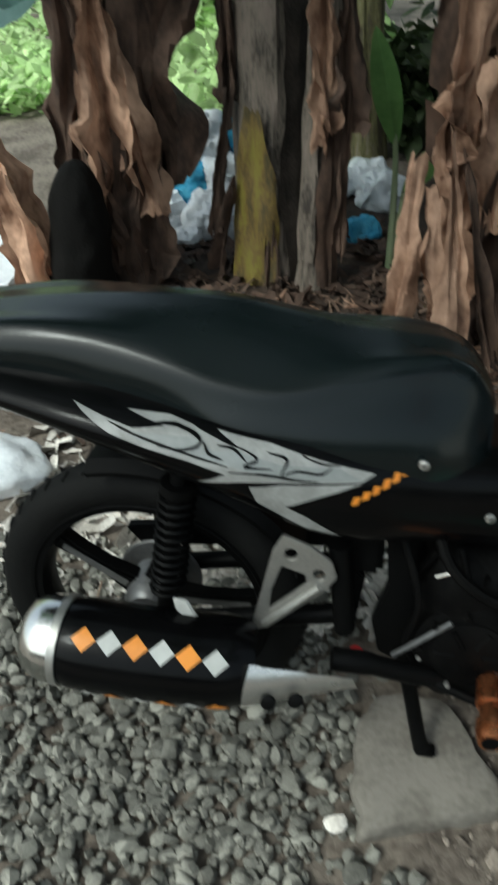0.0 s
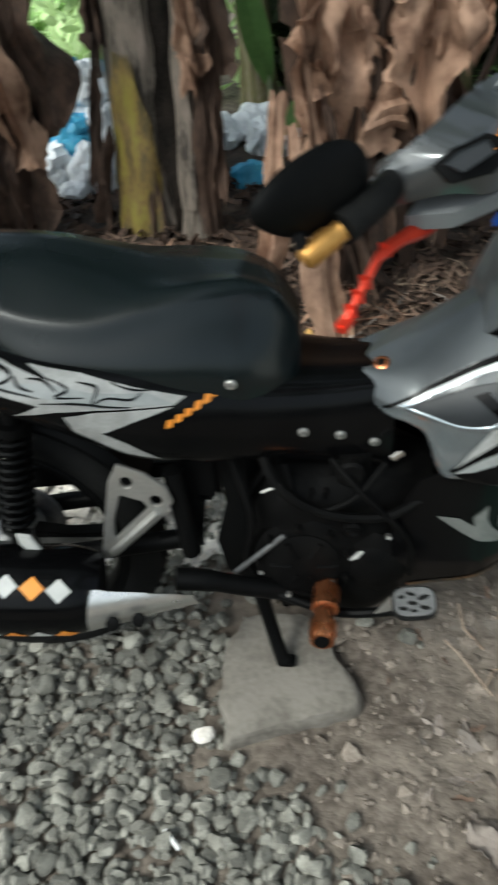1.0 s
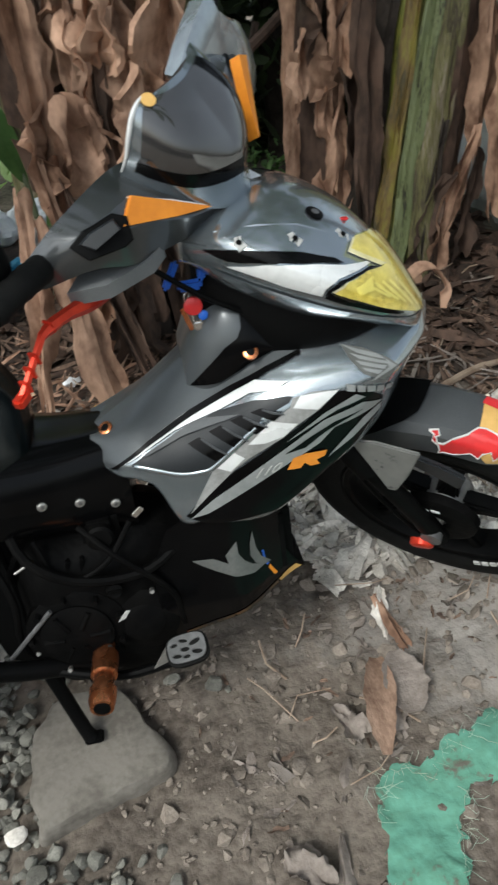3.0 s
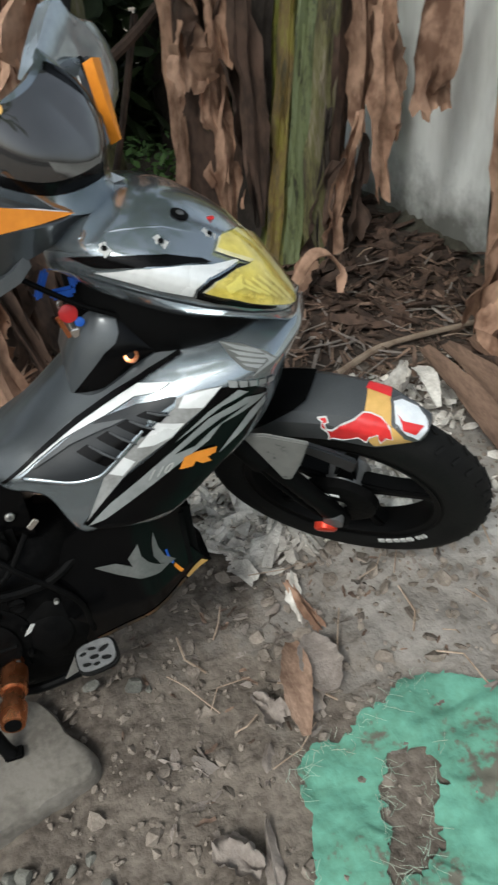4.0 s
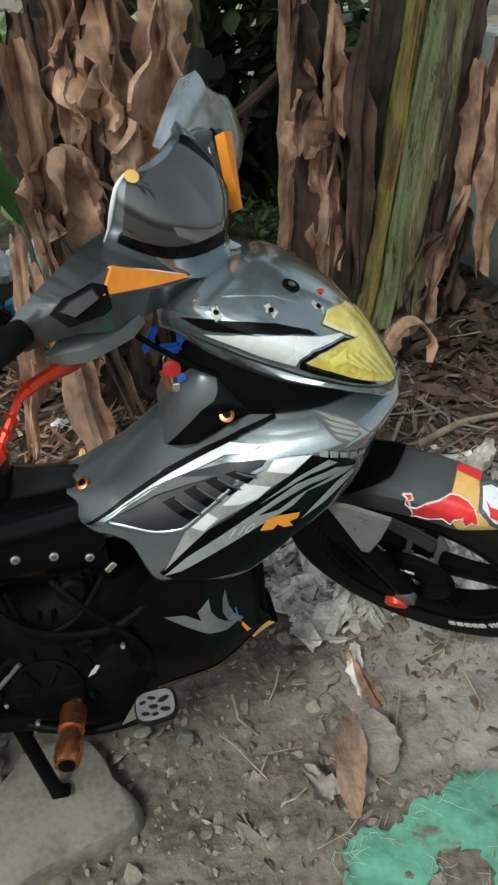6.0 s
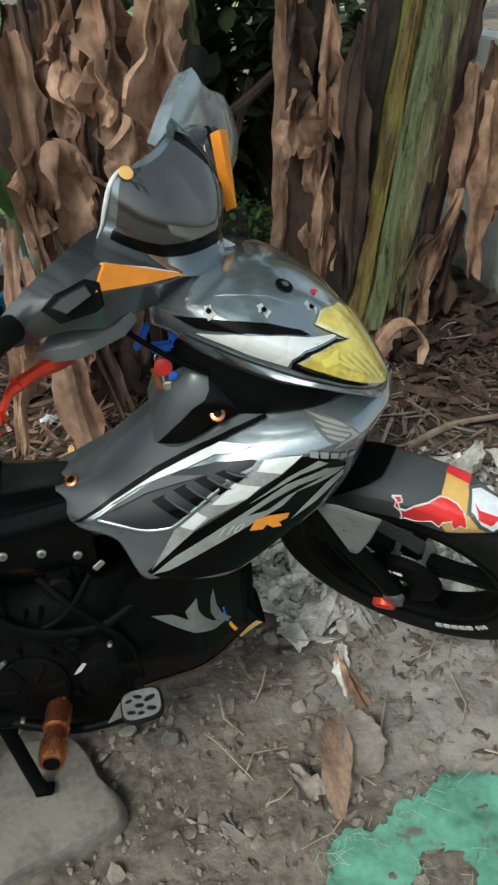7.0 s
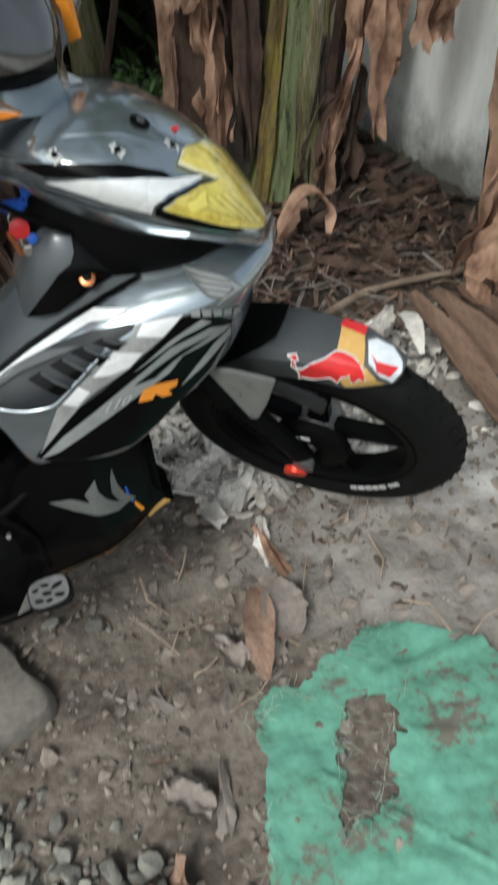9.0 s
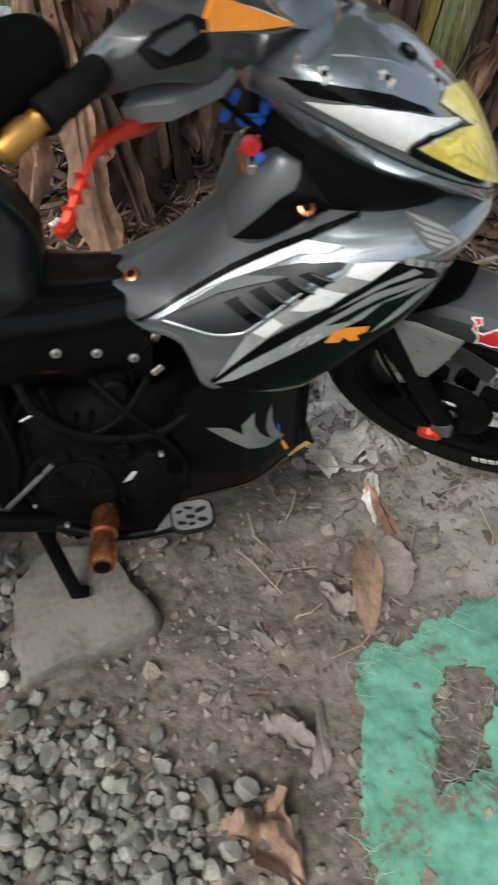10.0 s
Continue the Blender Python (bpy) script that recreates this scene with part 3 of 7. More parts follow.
# torn green cloth on the soil
def cloth():
    outer = [(0.755, 0.565), (0.80, 0.585), (0.86, 0.575), (0.90, 0.605), (0.95, 0.60), (1.0, 0.635), (1.06, 0.63), (1.12, 0.59), (1.2, 0.52), (1.24, 0.42), (1.25, 0.25), (1.2, 0.06), (1.0, 0.0), (0.82, 0.02), (0.70, 0.12),
             (0.67, 0.2), (0.66, 0.28), (0.685, 0.36), (0.71, 0.42), (0.73, 0.50)]
    hole = [(0.905, 0.515), (0.955, 0.51), (0.985, 0.485), (0.965, 0.43), (0.93, 0.40), (0.91, 0.35), (0.86, 0.325), (0.80, 0.315), (0.80, 0.345), (0.84, 0.39), (0.855, 0.44), (0.87, 0.48)]
    def jag(loop, k, amp):
        out = []
        for i, (a, b) in enumerate(zip(loop, loop[1:] + loop[:1])):
            for s in np.linspace(0, 1, k, endpoint=False):
                x, y = a[0] + (b[0] - a[0]) * s, a[1] + (b[1] - a[1]) * s
                out.append((x + amp * noise.noise(Vector((x * 70, y * 70, 2))), y + amp * noise.noise(Vector((x * 70, y * 70, 6)))))
        return out
    bm = bmesh.new()
    es = []
    for loop in (jag(outer, 10, 0.016), jag(hole, 10, 0.02)):
        vs = [bm.verts.new((x, y, 0)) for x, y in loop]
        es += [bm.edges.new((vs[i], vs[(i + 1) % len(vs)])) for i in range(len(vs))]
    bmesh.ops.triangle_fill(bm, use_beauty=True, edges=es)
    for _ in range(6):
        long = [e for e in bm.edges if e.calc_length() > 0.014]
        if not long:
            break
        bmesh.ops.subdivide_edges(bm, edges=long, cuts=1)
        bmesh.ops.triangulate(bm, faces=bm.faces)
    for v in bm.verts:
        x, y = v.co.x, v.co.y
        fold = 0.006 * math.exp(-((y - (0.53 - 0.25 * (x - 1.0) ** 2)) / 0.012) ** 2) * (1 if x > 0.93 else 0)
        fold += 0.005 * math.exp(-((x + y * 0.8 - 1.14) / 0.008) ** 2) * (1 if y < 0.42 else 0)
        for a, b, c, h in ((0.9, 0.45, 0.78, 0.007), (0.35, 0.95, 0.74, 0.005), (0.8, -0.6, 0.52, 0.006), (0.95, 0.3, 0.83, 0.004), (0.6, -0.8, 0.30, 0.005)):
            bend = a * x + b * y - c + 0.03 * noise.noise(Vector((x * 4, y * 4, c * 9)))
            fold += h * math.exp(-(bend / 0.009) ** 2) * max(0.0, 0.4 + noise.noise(Vector((x * 5, y * 5, c * 31))))
        fold -= 0.009 * max(0.0, noise.noise(Vector((x * 9, y * 9, 13))) - 0.18) * (2.2 if x < 0.86 else 1.0)
        v.co.z = ground_height(x, y) + 0.009 + fold + 0.006 * abs(noise.noise(Vector((x * 7, y * 11, 5)))) + 0.004 * noise.noise(Vector((x * 26, y * 26, 5)))
    out = bmesh.ops.extrude_face_region(bm, geom=list(bm.faces))
    for v in out["geom"]:
        if isinstance(v, bmesh.types.BMVert):
            v.co.z -= 0.004
    return bm


cloth_ob = part("torn_cloth", cloth(), M_CLOTH, label="torn green tarpaulin cloth half buried in soil", category="cloth", angle=50)
threads = []
rnd = random.Random(77)
EDGE = [(0.755, 0.565), (0.86, 0.578), (0.95, 0.602), (1.06, 0.632), (1.2, 0.52), (0.985, 0.485), (0.93, 0.40), (0.86, 0.325), (0.80, 0.33), (0.855, 0.44), (0.905, 0.515), (0.70, 0.39), (0.66, 0.28), (0.67, 0.2), (0.73, 0.50), (0.755, 0.565)]
for k in range(260):
    a, b = rnd.choice(list(zip(EDGE, EDGE[1:])))
    if math.hypot(a[0] - b[0], a[1] - b[1]) > 0.17:
        continue
    s = rnd.random()
    x, y = a[0] + (b[0] - a[0]) * s + rnd.gauss(0, 0.008), a[1] + (b[1] - a[1]) * s + rnd.gauss(0, 0.008)
    d, l = rnd.uniform(0, 6.3), rnd.uniform(0.012, 0.04)
    pts = [(x + l * q * math.cos(d + rnd.uniform(-0.5, 0.5)), y + l * q * math.sin(d + rnd.uniform(-0.5, 0.5)), ground_height(x, y) + 0.012 + 0.012 * q * rnd.random()) for q in (0, 0.5, 1)]
    threads.append(tube(pts, 0.00035, 3, False))
part("loose_threads", merge(*threads), M_THREAD, cloth_ob, "frayed loose threads", kind="stuff")

# ---- plastered wall ----
def wall_mesh(y0, y1, z0, z1, x0, x1):
    return box(x1 - x0, y1 - y0, z1 - z0, ((x0 + x1) / 2, (y0 + y1) / 2, (z0 + z1) / 2), 0.008)


tagged(part("wall_east", wall_mesh(-1.0, 4.6, -0.1, 0.98, 2.22, 2.36), M_WALL, smooth=False), "low pale plastered wall with grey water stains", "wall", "", "structure")

# ---- motorcycle: x ahead, y to its left, z up, from the rear axle ----
BIKE = Matrix(((0.99682, 0.07913, 0.00986, -0.20034), (-0.07975, 0.98917, 0.12325, 0.93153), (0, -0.12365, 0.99233, 0.27471), (0, 0, 0, 1)))
bike = empty("motorcycle", BIKE, "dark grey underbone motorcycle with orange accents standing on its centre stand", "motorcycle")
RAKE, STEER = radians(33), radians(-42)
AXIS_AT = Vector((1.16, 0, 0.09))
TURNED = Matrix.Translation(AXIS_AT) @ Matrix.Rotation(STEER, 4, Vector((-math.sin(RAKE), 0, math.cos(RAKE)))) @ Matrix.Translation(-AXIS_AT)


def steered(name, bm, mat, parent=None, label="", angle=35):
    bm.transform(TURNED)
    return part(name, bm, mat, parent or bike, label, angle)


# seat
seat_keys = []
for x, wr, zr, zt, zb, wb in ((-0.34, 0.05, 0.50, 0.52, 0.46, 0.055), (-0.28, 0.075, 0.515, 0.532, 0.45, 0.082), (-0.2, 0.088, 0.528, 0.542, 0.44, 0.096), (-0.1, 0.095, 0.537, 0.553, 0.43, 0.105), (0, 0.102, 0.532, 0.56, 0.43, 0.118),
                             (0.1, 0.116, 0.514, 0.563, 0.42, 0.132), (0.18, 0.126, 0.493, 0.558, 0.40, 0.15), (0.25, 0.124, 0.486, 0.543, 0.39, 0.15), (0.33, 0.105, 0.496, 0.525, 0.37, 0.142),
                             (0.41, 0.08, 0.503, 0.519, 0.345, 0.125), (0.46, 0.062, 0.496, 0.512, 0.325, 0.11), (0.50, 0.05, 0.47, 0.486, 0.31, 0.085), (0.525, 0.036, 0.43, 0.445, 0.315, 0.06)):
    seat_keys.append((x, [(0, zt), (wr * 0.5, zt - (zt - zr) * 0.3), (wr * 0.94, zr + 0.006), (wr + 0.004, zr - 0.004), (wr + 0.012, zr - 0.024), (wb, (zr + zb) / 2 - 0.01), (wb * 0.97, zb), (0, zb - 0.005)]))
seat_bm = hull(seat_keys, 80, 44)
seat_tree = bvh(seat_bm)
seat_ob = part("seat", seat_bm, M_SEAT, bike, "long black vinyl seat, dipped in front of the pillion step", 60)

# side covers and tunnel: one black shell
side_keys = []
for x, zt, zb, ym in ((-0.36, 0.50, 0.46, 0.05), (-0.28, 0.50, 0.44, 0.10), (-0.1, 0.49, 0.41, 0.155), (0, 0.48, 0.39, 0.178), (0.1, 0.465, 0.36, 0.188), (0.2, 0.45, 0.32, 0.186), (0.3, 0.43, 0.27, 0.172), (0.38, 0.405, 0.25, 0.15), (0.45, 0.385, 0.24, 0.126), (0.55, 0.37, 0.225, 0.1), (0.66, 0.37, 0.2, 0.08)):
    side_keys.append((x, [(0, zt), (ym * 0.6, zt - 0.003), (ym * 0.9, zt - 0.02), (ym, zt * 0.55 + zb * 0.45), (ym * 0.9, zb + 0.02), (ym * 0.7, zb), (0, zb)]))
side_bm = hull(side_keys, 70, 30)
side_tree = bvh(side_bm)
side = part("side_cover", side_bm, M_GLOSSBLACK, bike, "gloss black side cover with a silver flash sticker", 60)

# leg shield
shield_keys = []
for x, zt, wt, ym, zm, yb, zb in ((0.615, 0.366, 0.028, 0.06, 0.352, 0.06, 0.342), (0.645, 0.382, 0.03, 0.092, 0.346, 0.088, 0.322), (0.68, 0.402, 0.032, 0.112, 0.348, 0.105, 0.314), (0.7, 0.415, 0.033, 0.12, 0.346, 0.111, 0.3), (0.722, 0.43, 0.0335, 0.128, 0.3455, 0.117, 0.243), (0.76, 0.456, 0.036, 0.137, 0.353, 0.125, 0.232), (0.80, 0.482, 0.038, 0.145, 0.37, 0.13, 0.226), (0.87, 0.515, 0.045, 0.16, 0.405, 0.128, 0.228), (0.905, 0.519, 0.052, 0.165, 0.418, 0.13, 0.252),
                                  (0.95, 0.52, 0.062, 0.169, 0.432, 0.13, 0.287), (1.0, 0.515, 0.09, 0.172, 0.44, 0.125, 0.318), (1.06, 0.505, 0.09, 0.158, 0.455, 0.1, 0.368), (1.09, 0.5, 0.075, 0.13, 0.463, 0.08, 0.41), (1.118, 0.496, 0.055, 0.096, 0.472, 0.062, 0.446), (1.14, 0.49, 0.035, 0.05, 0.478, 0.04, 0.466)):
    shield_keys.append((x, [(0, zt), (wt, zt - 0.004), ((wt + ym) / 2, (zt + zm) / 2 + 0.012), (ym, zm), ((ym + yb) / 2 + 0.004, (zm + zb) / 2), (yb, zb), (yb * 0.7, zb + 0.004), (0, zb + 0.015)]))
shield_bm = hull(shield_keys, 150, 64)
shield_tree = bvh(shield_bm)


def groove_side(bm, above):
    """Keeps the faces above or below the groove that runs along the tunnel."""
    gone = []
    for f in bm.faces:
        c = f.calc_center_median()
        line = np.interp(c.x, (0.6, 0.641, 0.696, 0.769, 0.83, 0.88, 0.929, 0.935), (0.312, 0.3355, 0.3675, 0.4085, 0.44, 0.4625, 0.48, 0.6))
        if (c.z > line) != above:
            gone.append(f)
    bmesh.ops.delete(bm, geom=gone, context="FACES")
    return bm


tunnel_bm = groove_side(shield_bm.copy(), True)
shield = part("leg_shield", groove_side(shield_bm, False), M_GREY, bike, "dark grey metallic leg shield with silver checker and flash stickers", 50)
part("tunnel_cover", tunnel_bm, M_TUNNEL, bike, "charcoal satin tunnel cover", 50)

# nose cowl
cowl_keys = []
for x, zt, we, ze, zb in ((0.785, 0.662, 0.10, 0.65, 0.635), (0.83, 0.688, 0.155, 0.652, 0.61), (0.89, 0.702, 0.188, 0.633, 0.58), (0.95, 0.694, 0.198, 0.605, 0.553), (1.0, 0.668, 0.197, 0.578, 0.537), (1.05, 0.624, 0.18, 0.55, 0.518), (1.085, 0.572, 0.146, 0.525, 0.507), (1.11, 0.53, 0.102, 0.511, 0.503), (1.136, 0.506, 0.045, 0.503, 0.499)):
    cowl_keys.append((x, [(0, zt), (we * 0.45, zt - (zt - ze) * 0.12), (we * 0.8, zt - (zt - ze) * 0.5), (we, ze), (we * 0.985, ze - 0.024), (we * 0.78, zb - 0.012), (0, zb - 0.004)]))
cowl_bm = hull(cowl_keys, 60, 32)
cowl_tree = bvh(cowl_bm)
cowl = part("nose_cowl", cowl_bm, M_GREY, bike, "dark grey metallic headlight cowl with chrome clips", 45)
LENS = [(0.987, 0.622), (1.0, 0.632), (1.031, 0.626), (1.06, 0.604), (1.085, 0.572), (1.1, 0.535), (1.088, 0.522), (1.053, 0.54), (1.017, 0.556), (0.984, 0.573), (0.958, 0.586), (0.975, 0.593), (1.007, 0.597), (1.034, 0.594), (1.019, 0.603), (1.005, 0.611)]
for sgn in (-1, 1):
    hl = part("headlight", decal(LENS, cowl_tree, 0.009, sgn, step=0.006), M_LENS, bike, "yellow-tinted clear headlight lens")
    hl.visible_shadow = False
    part("reflector_bowl", decal(LENS, cowl_tree, 0.002, sgn, step=0.006), M_BOWL, hl, "silvered inner bowl")
    for k in range(5):
        a, b = (1.0 + 0.011 * k, 0.584 - 0.002 * k), (1.03 + 0.012 * k, 0.562 - 0.0075 * k)
        part("lens_rib", decal([(a[0], a[1]), (b[0], b[1]), (b[0] + 0.002, b[1] + 0.002), (a[0] + 0.002, a[1] + 0.002)], cowl_tree, 0.0045, sgn, step=0.006), M_SILVER, hl)
    part("reflector", decal([(0.985, 0.585), (1.01, 0.59), (1.008, 0.576), (0.99, 0.577)], cowl_tree, 0.0055, sgn, step=0.006), M_SILVER, hl, "bright inner reflector")
    part("lens_border", decal([(0.95, 0.579), (0.952, 0.588), (0.968, 0.597), (1.014, 0.6005), (1.03, 0.594), (1.007, 0.5975), (0.975, 0.594), (0.955, 0.586), (0.984, 0.572), (1.017, 0.555), (1.054, 0.538), (1.055, 0.535), (1.015, 0.55), (0.968, 0.57)], cowl_tree, 0.003, sgn, step=0.006), M_GLOSSBLACK, cowl)
    part("cowl_stripe", decal([(0.838, 0.626), (0.884, 0.6275), (0.936, 0.621), (0.978, 0.6115), (1.012, 0.606), (1.016, 0.603), (0.968, 0.6), (0.95, 0.591), (0.946, 0.581), (0.904, 0.597), (0.877, 0.61)], cowl_tree, 0.0016, sgn, step=0.006), M_SILVER, cowl, "silver stripe sticker")
    # Black film paints the shadow along the cowl's crease.
    part("cowl_gap", decal([(0.813, 0.645), (0.842, 0.647), (0.886, 0.642), (0.925, 0.635), (0.966, 0.621), (0.978, 0.613), (0.95, 0.6205), (0.903, 0.627), (0.878, 0.63), (0.84, 0.633)], cowl_tree, 0.0026, sgn, step=0.006), M_GLOSSBLACK, cowl)
    part("cowl_edge", decal([(0.82, 0.622), (0.9, 0.586), (0.96, 0.56), (1.03, 0.538), (1.1, 0.512), (1.1, 0.505), (1.03, 0.527), (0.96, 0.548), (0.9, 0.572), (0.82, 0.612)], cowl_tree, 0.002, sgn, step=0.008), M_GREY, cowl)
    part("cowl_crease", tube([cowl_tree.ray_cast(Vector((x, sgn, z)), Vector((0, -sgn, 0)))[0] or Vector((x, sgn * 0.15, z)) for x, z in ((0.83, 0.664), (0.88, 0.667), (0.93, 0.661), (0.97, 0.645))], [0.001, 0.0022, 0.0022, 0.001], 8), M_GREY, cowl)
for x, y, z in ((0.855, -0.169, 0.654), (0.923, -0.171, 0.65), (0.988, -0.146, 0.638)):
    hit, nor, _, _ = cowl_tree.find_nearest(Vector((x, y, z)))
    if nor.dot(Vector((0, -1, 0.5))) < 0:
        nor = -nor
    clip = plate([(-0.011, -0.007), (-0.005, -0.005), (0.0035, -0.0075), (0.006, -0.0035), (0.011, -0.002), (0.0085, 0.0075), (0.002, 0.005), (-0.0085, 0.007)], -0.0014, 0, 0.0005)
    clip.transform(Matrix.Rotation(radians(90), 4, "X"))
    clip.transform(Matrix.Translation(hit) @ nor.to_track_quat("Z", "X").to_matrix().to_4x4() @ Matrix.Rotation(0.5, 4, "Z"))
    cl = part("clip", clip, M_PLATE, cowl, "small pale metal clip")
    part("clip_screw", disc(hit + nor * 0.001, nor, 0.0034, 0.0022, 12), M_BLACK, cl)
hit, nor, _, _ = cowl_tree.find_nearest(Vector((0.958, -0.128, 0.664)))
nor = nor if nor.z > 0 else -nor
gr = part("grommet", disc(hit - nor * 0.001, nor, 0.012, 0.004, 20), M_BLACK, cowl)
part("grommet_screw", disc(hit + nor * 0.0025, nor, 0.005, 0.002, 12), M_DULLALU, gr)
hit, nor, _, _ = cowl_tree.find_nearest(Vector((0.999, -0.112, 0.648)))
part("lamp_tag", box(0.012, 0.008, 0.004, hit, 0.001), M_RED, cowl, "small red tag")
tab = plate([(0, 0), (0.024, 0.026), (0.052, 0.008)], -0.004, 0.004, 0.001)
tab.transform(Matrix.Translation((0.86, -0.04, 0.695)))
part("cowl_tab", tab, M_BAGW, cowl, "pale clear plastic tab")

# stickers of the side cover
FLASH_A = [(-0.019, 0.466), (0.034, 0.44), (0.079, 0.426), (0.138, 0.411), (0.187, 0.394), (0.148, 0.378), (0.209, 0.384), (0.258, 0.382), (0.357, 0.373), (0.374, 0.381), (0.298, 0.408), (0.241, 0.427), (0.173, 0.441), (0.214, 0.42), (0.14, 0.446), (0.109, 0.453), (0.054, 0.459), (0.105, 0.446), (0.066, 0.445)]
FLASH_B = [(0.217, 0.376), (0.258, 0.379), (0.357, 0.371), (0.301, 0.358), (0.262, 0.345), (0.291, 0.325), (0.333, 0.285), (0.286, 0.303), (0.25, 0.331), (0.225, 0.35)]
for o, mt, lb in ((FLASH_A, M_FLASH, "grey and silver flash sticker"), (FLASH_B, M_FLASH, "grey flash sticker")):
    part("flash_sticker", decal(o, side_tree, 0.0015, -1, step=0.01), mt, side, lb)
part("flash_sticker", decal([(0.067, 0.441), (0.15, 0.436), (0.158, 0.424), (0.201, 0.421), (0.257, 0.404), (0.327, 0.394), (0.357, 0.375), (0.258, 0.386), (0.137, 0.421), (0.071, 0.435)], side_tree, 0.0022, -1, step=0.01), M_DIMSILVER, side, "pale brush-stroke sticker")
for k in range(6):
    x, z = 0.345 + 0.0125 * k, 0.342 + 0.006 * k
    part("script_bar", decal([(x, z), (x + 0.009, z + 0.002), (x + 0.012, z + 0.013 - 0.001 * (k % 3)), (x + 0.003, z + 0.012)], side_tree, 0.0016, -1), M_AMBERSTK, side)


def stroke(points, width):
    """The outline of a brush stroke along a path in x and z, pointed at both ends."""
    p = [np.array(q) for q in smooth_path([(*q, 0) for q in points], 14)]
    left, right = [], []
    for k, q in enumerate(p):
        d = (p[min(k + 1, 13)] - p[max(k - 1, 0)])[:2]
        d = d / (np.hypot(*d) + 1e-9)
        w = width * (0.25 + 0.75 * math.sin(math.pi * (k + 0.5) / 14))
        left.append((q[0] - d[1] * w, q[1] + d[0] * w))
        right.append((q[0] + d[1] * w, q[1] - d[0] * w))
    return left + right[::-1]


for pts, w in (([(0.035, 0.45), (0.08, 0.436), (0.13, 0.422), (0.19, 0.405)], 0.0016), ([(0.075, 0.447), (0.115, 0.447), (0.15, 0.437), (0.152, 0.428), (0.128, 0.424), (0.1, 0.428)], 0.0018), ([(0.158, 0.432), (0.166, 0.42), (0.183, 0.413)], 0.002), ([(0.176, 0.428), (0.196, 0.424), (0.213, 0.41)], 0.0017), ([(0.205, 0.425), (0.226, 0.412), (0.21, 0.404), (0.245, 0.4)], 0.0018),
               ([(0.238, 0.419), (0.262, 0.41), (0.255, 0.392)], 0.0018), ([(0.255, 0.39), (0.275, 0.396), (0.305, 0.39), (0.318, 0.396)], 0.0016), ([(0.19, 0.398), (0.235, 0.394), (0.275, 0.385), (0.305, 0.38)], 0.0015), ([(0.28, 0.413), (0.305, 0.402), (0.328, 0.397)], 0.0013)):
    part("brush_stroke", decal(stroke(pts, w), side_tree, 0.0034, -1, step=0.01), M_GLOSSBLACK, side)


def bolt(x, y, z, parent, r=0.0075):
    hit, nor, _, _ = side_tree.ray_cast(Vector((x, -1, z)), Vector((0, 1, 0)))
    if hit is None:
        hit, nor = Vector((x, y, z)), Vector((0, -1, 0))
    b = part("bolt", disc(hit - nor * 0.001, nor, r, 0.005, 8), M_ALU, parent, "dull steel bolt")
    part("bolt_socket", disc(hit + nor * 0.0035, nor, r * 0.45, 0.001, 6), M_DULLALU, b)


for x, y, z in ((0.434, -0.128, 0.392), (0.53, -0.104, 0.3), (0.583, -0.092, 0.288), (0.633, -0.073, 0.27)):
    bolt(x, y, z, side)

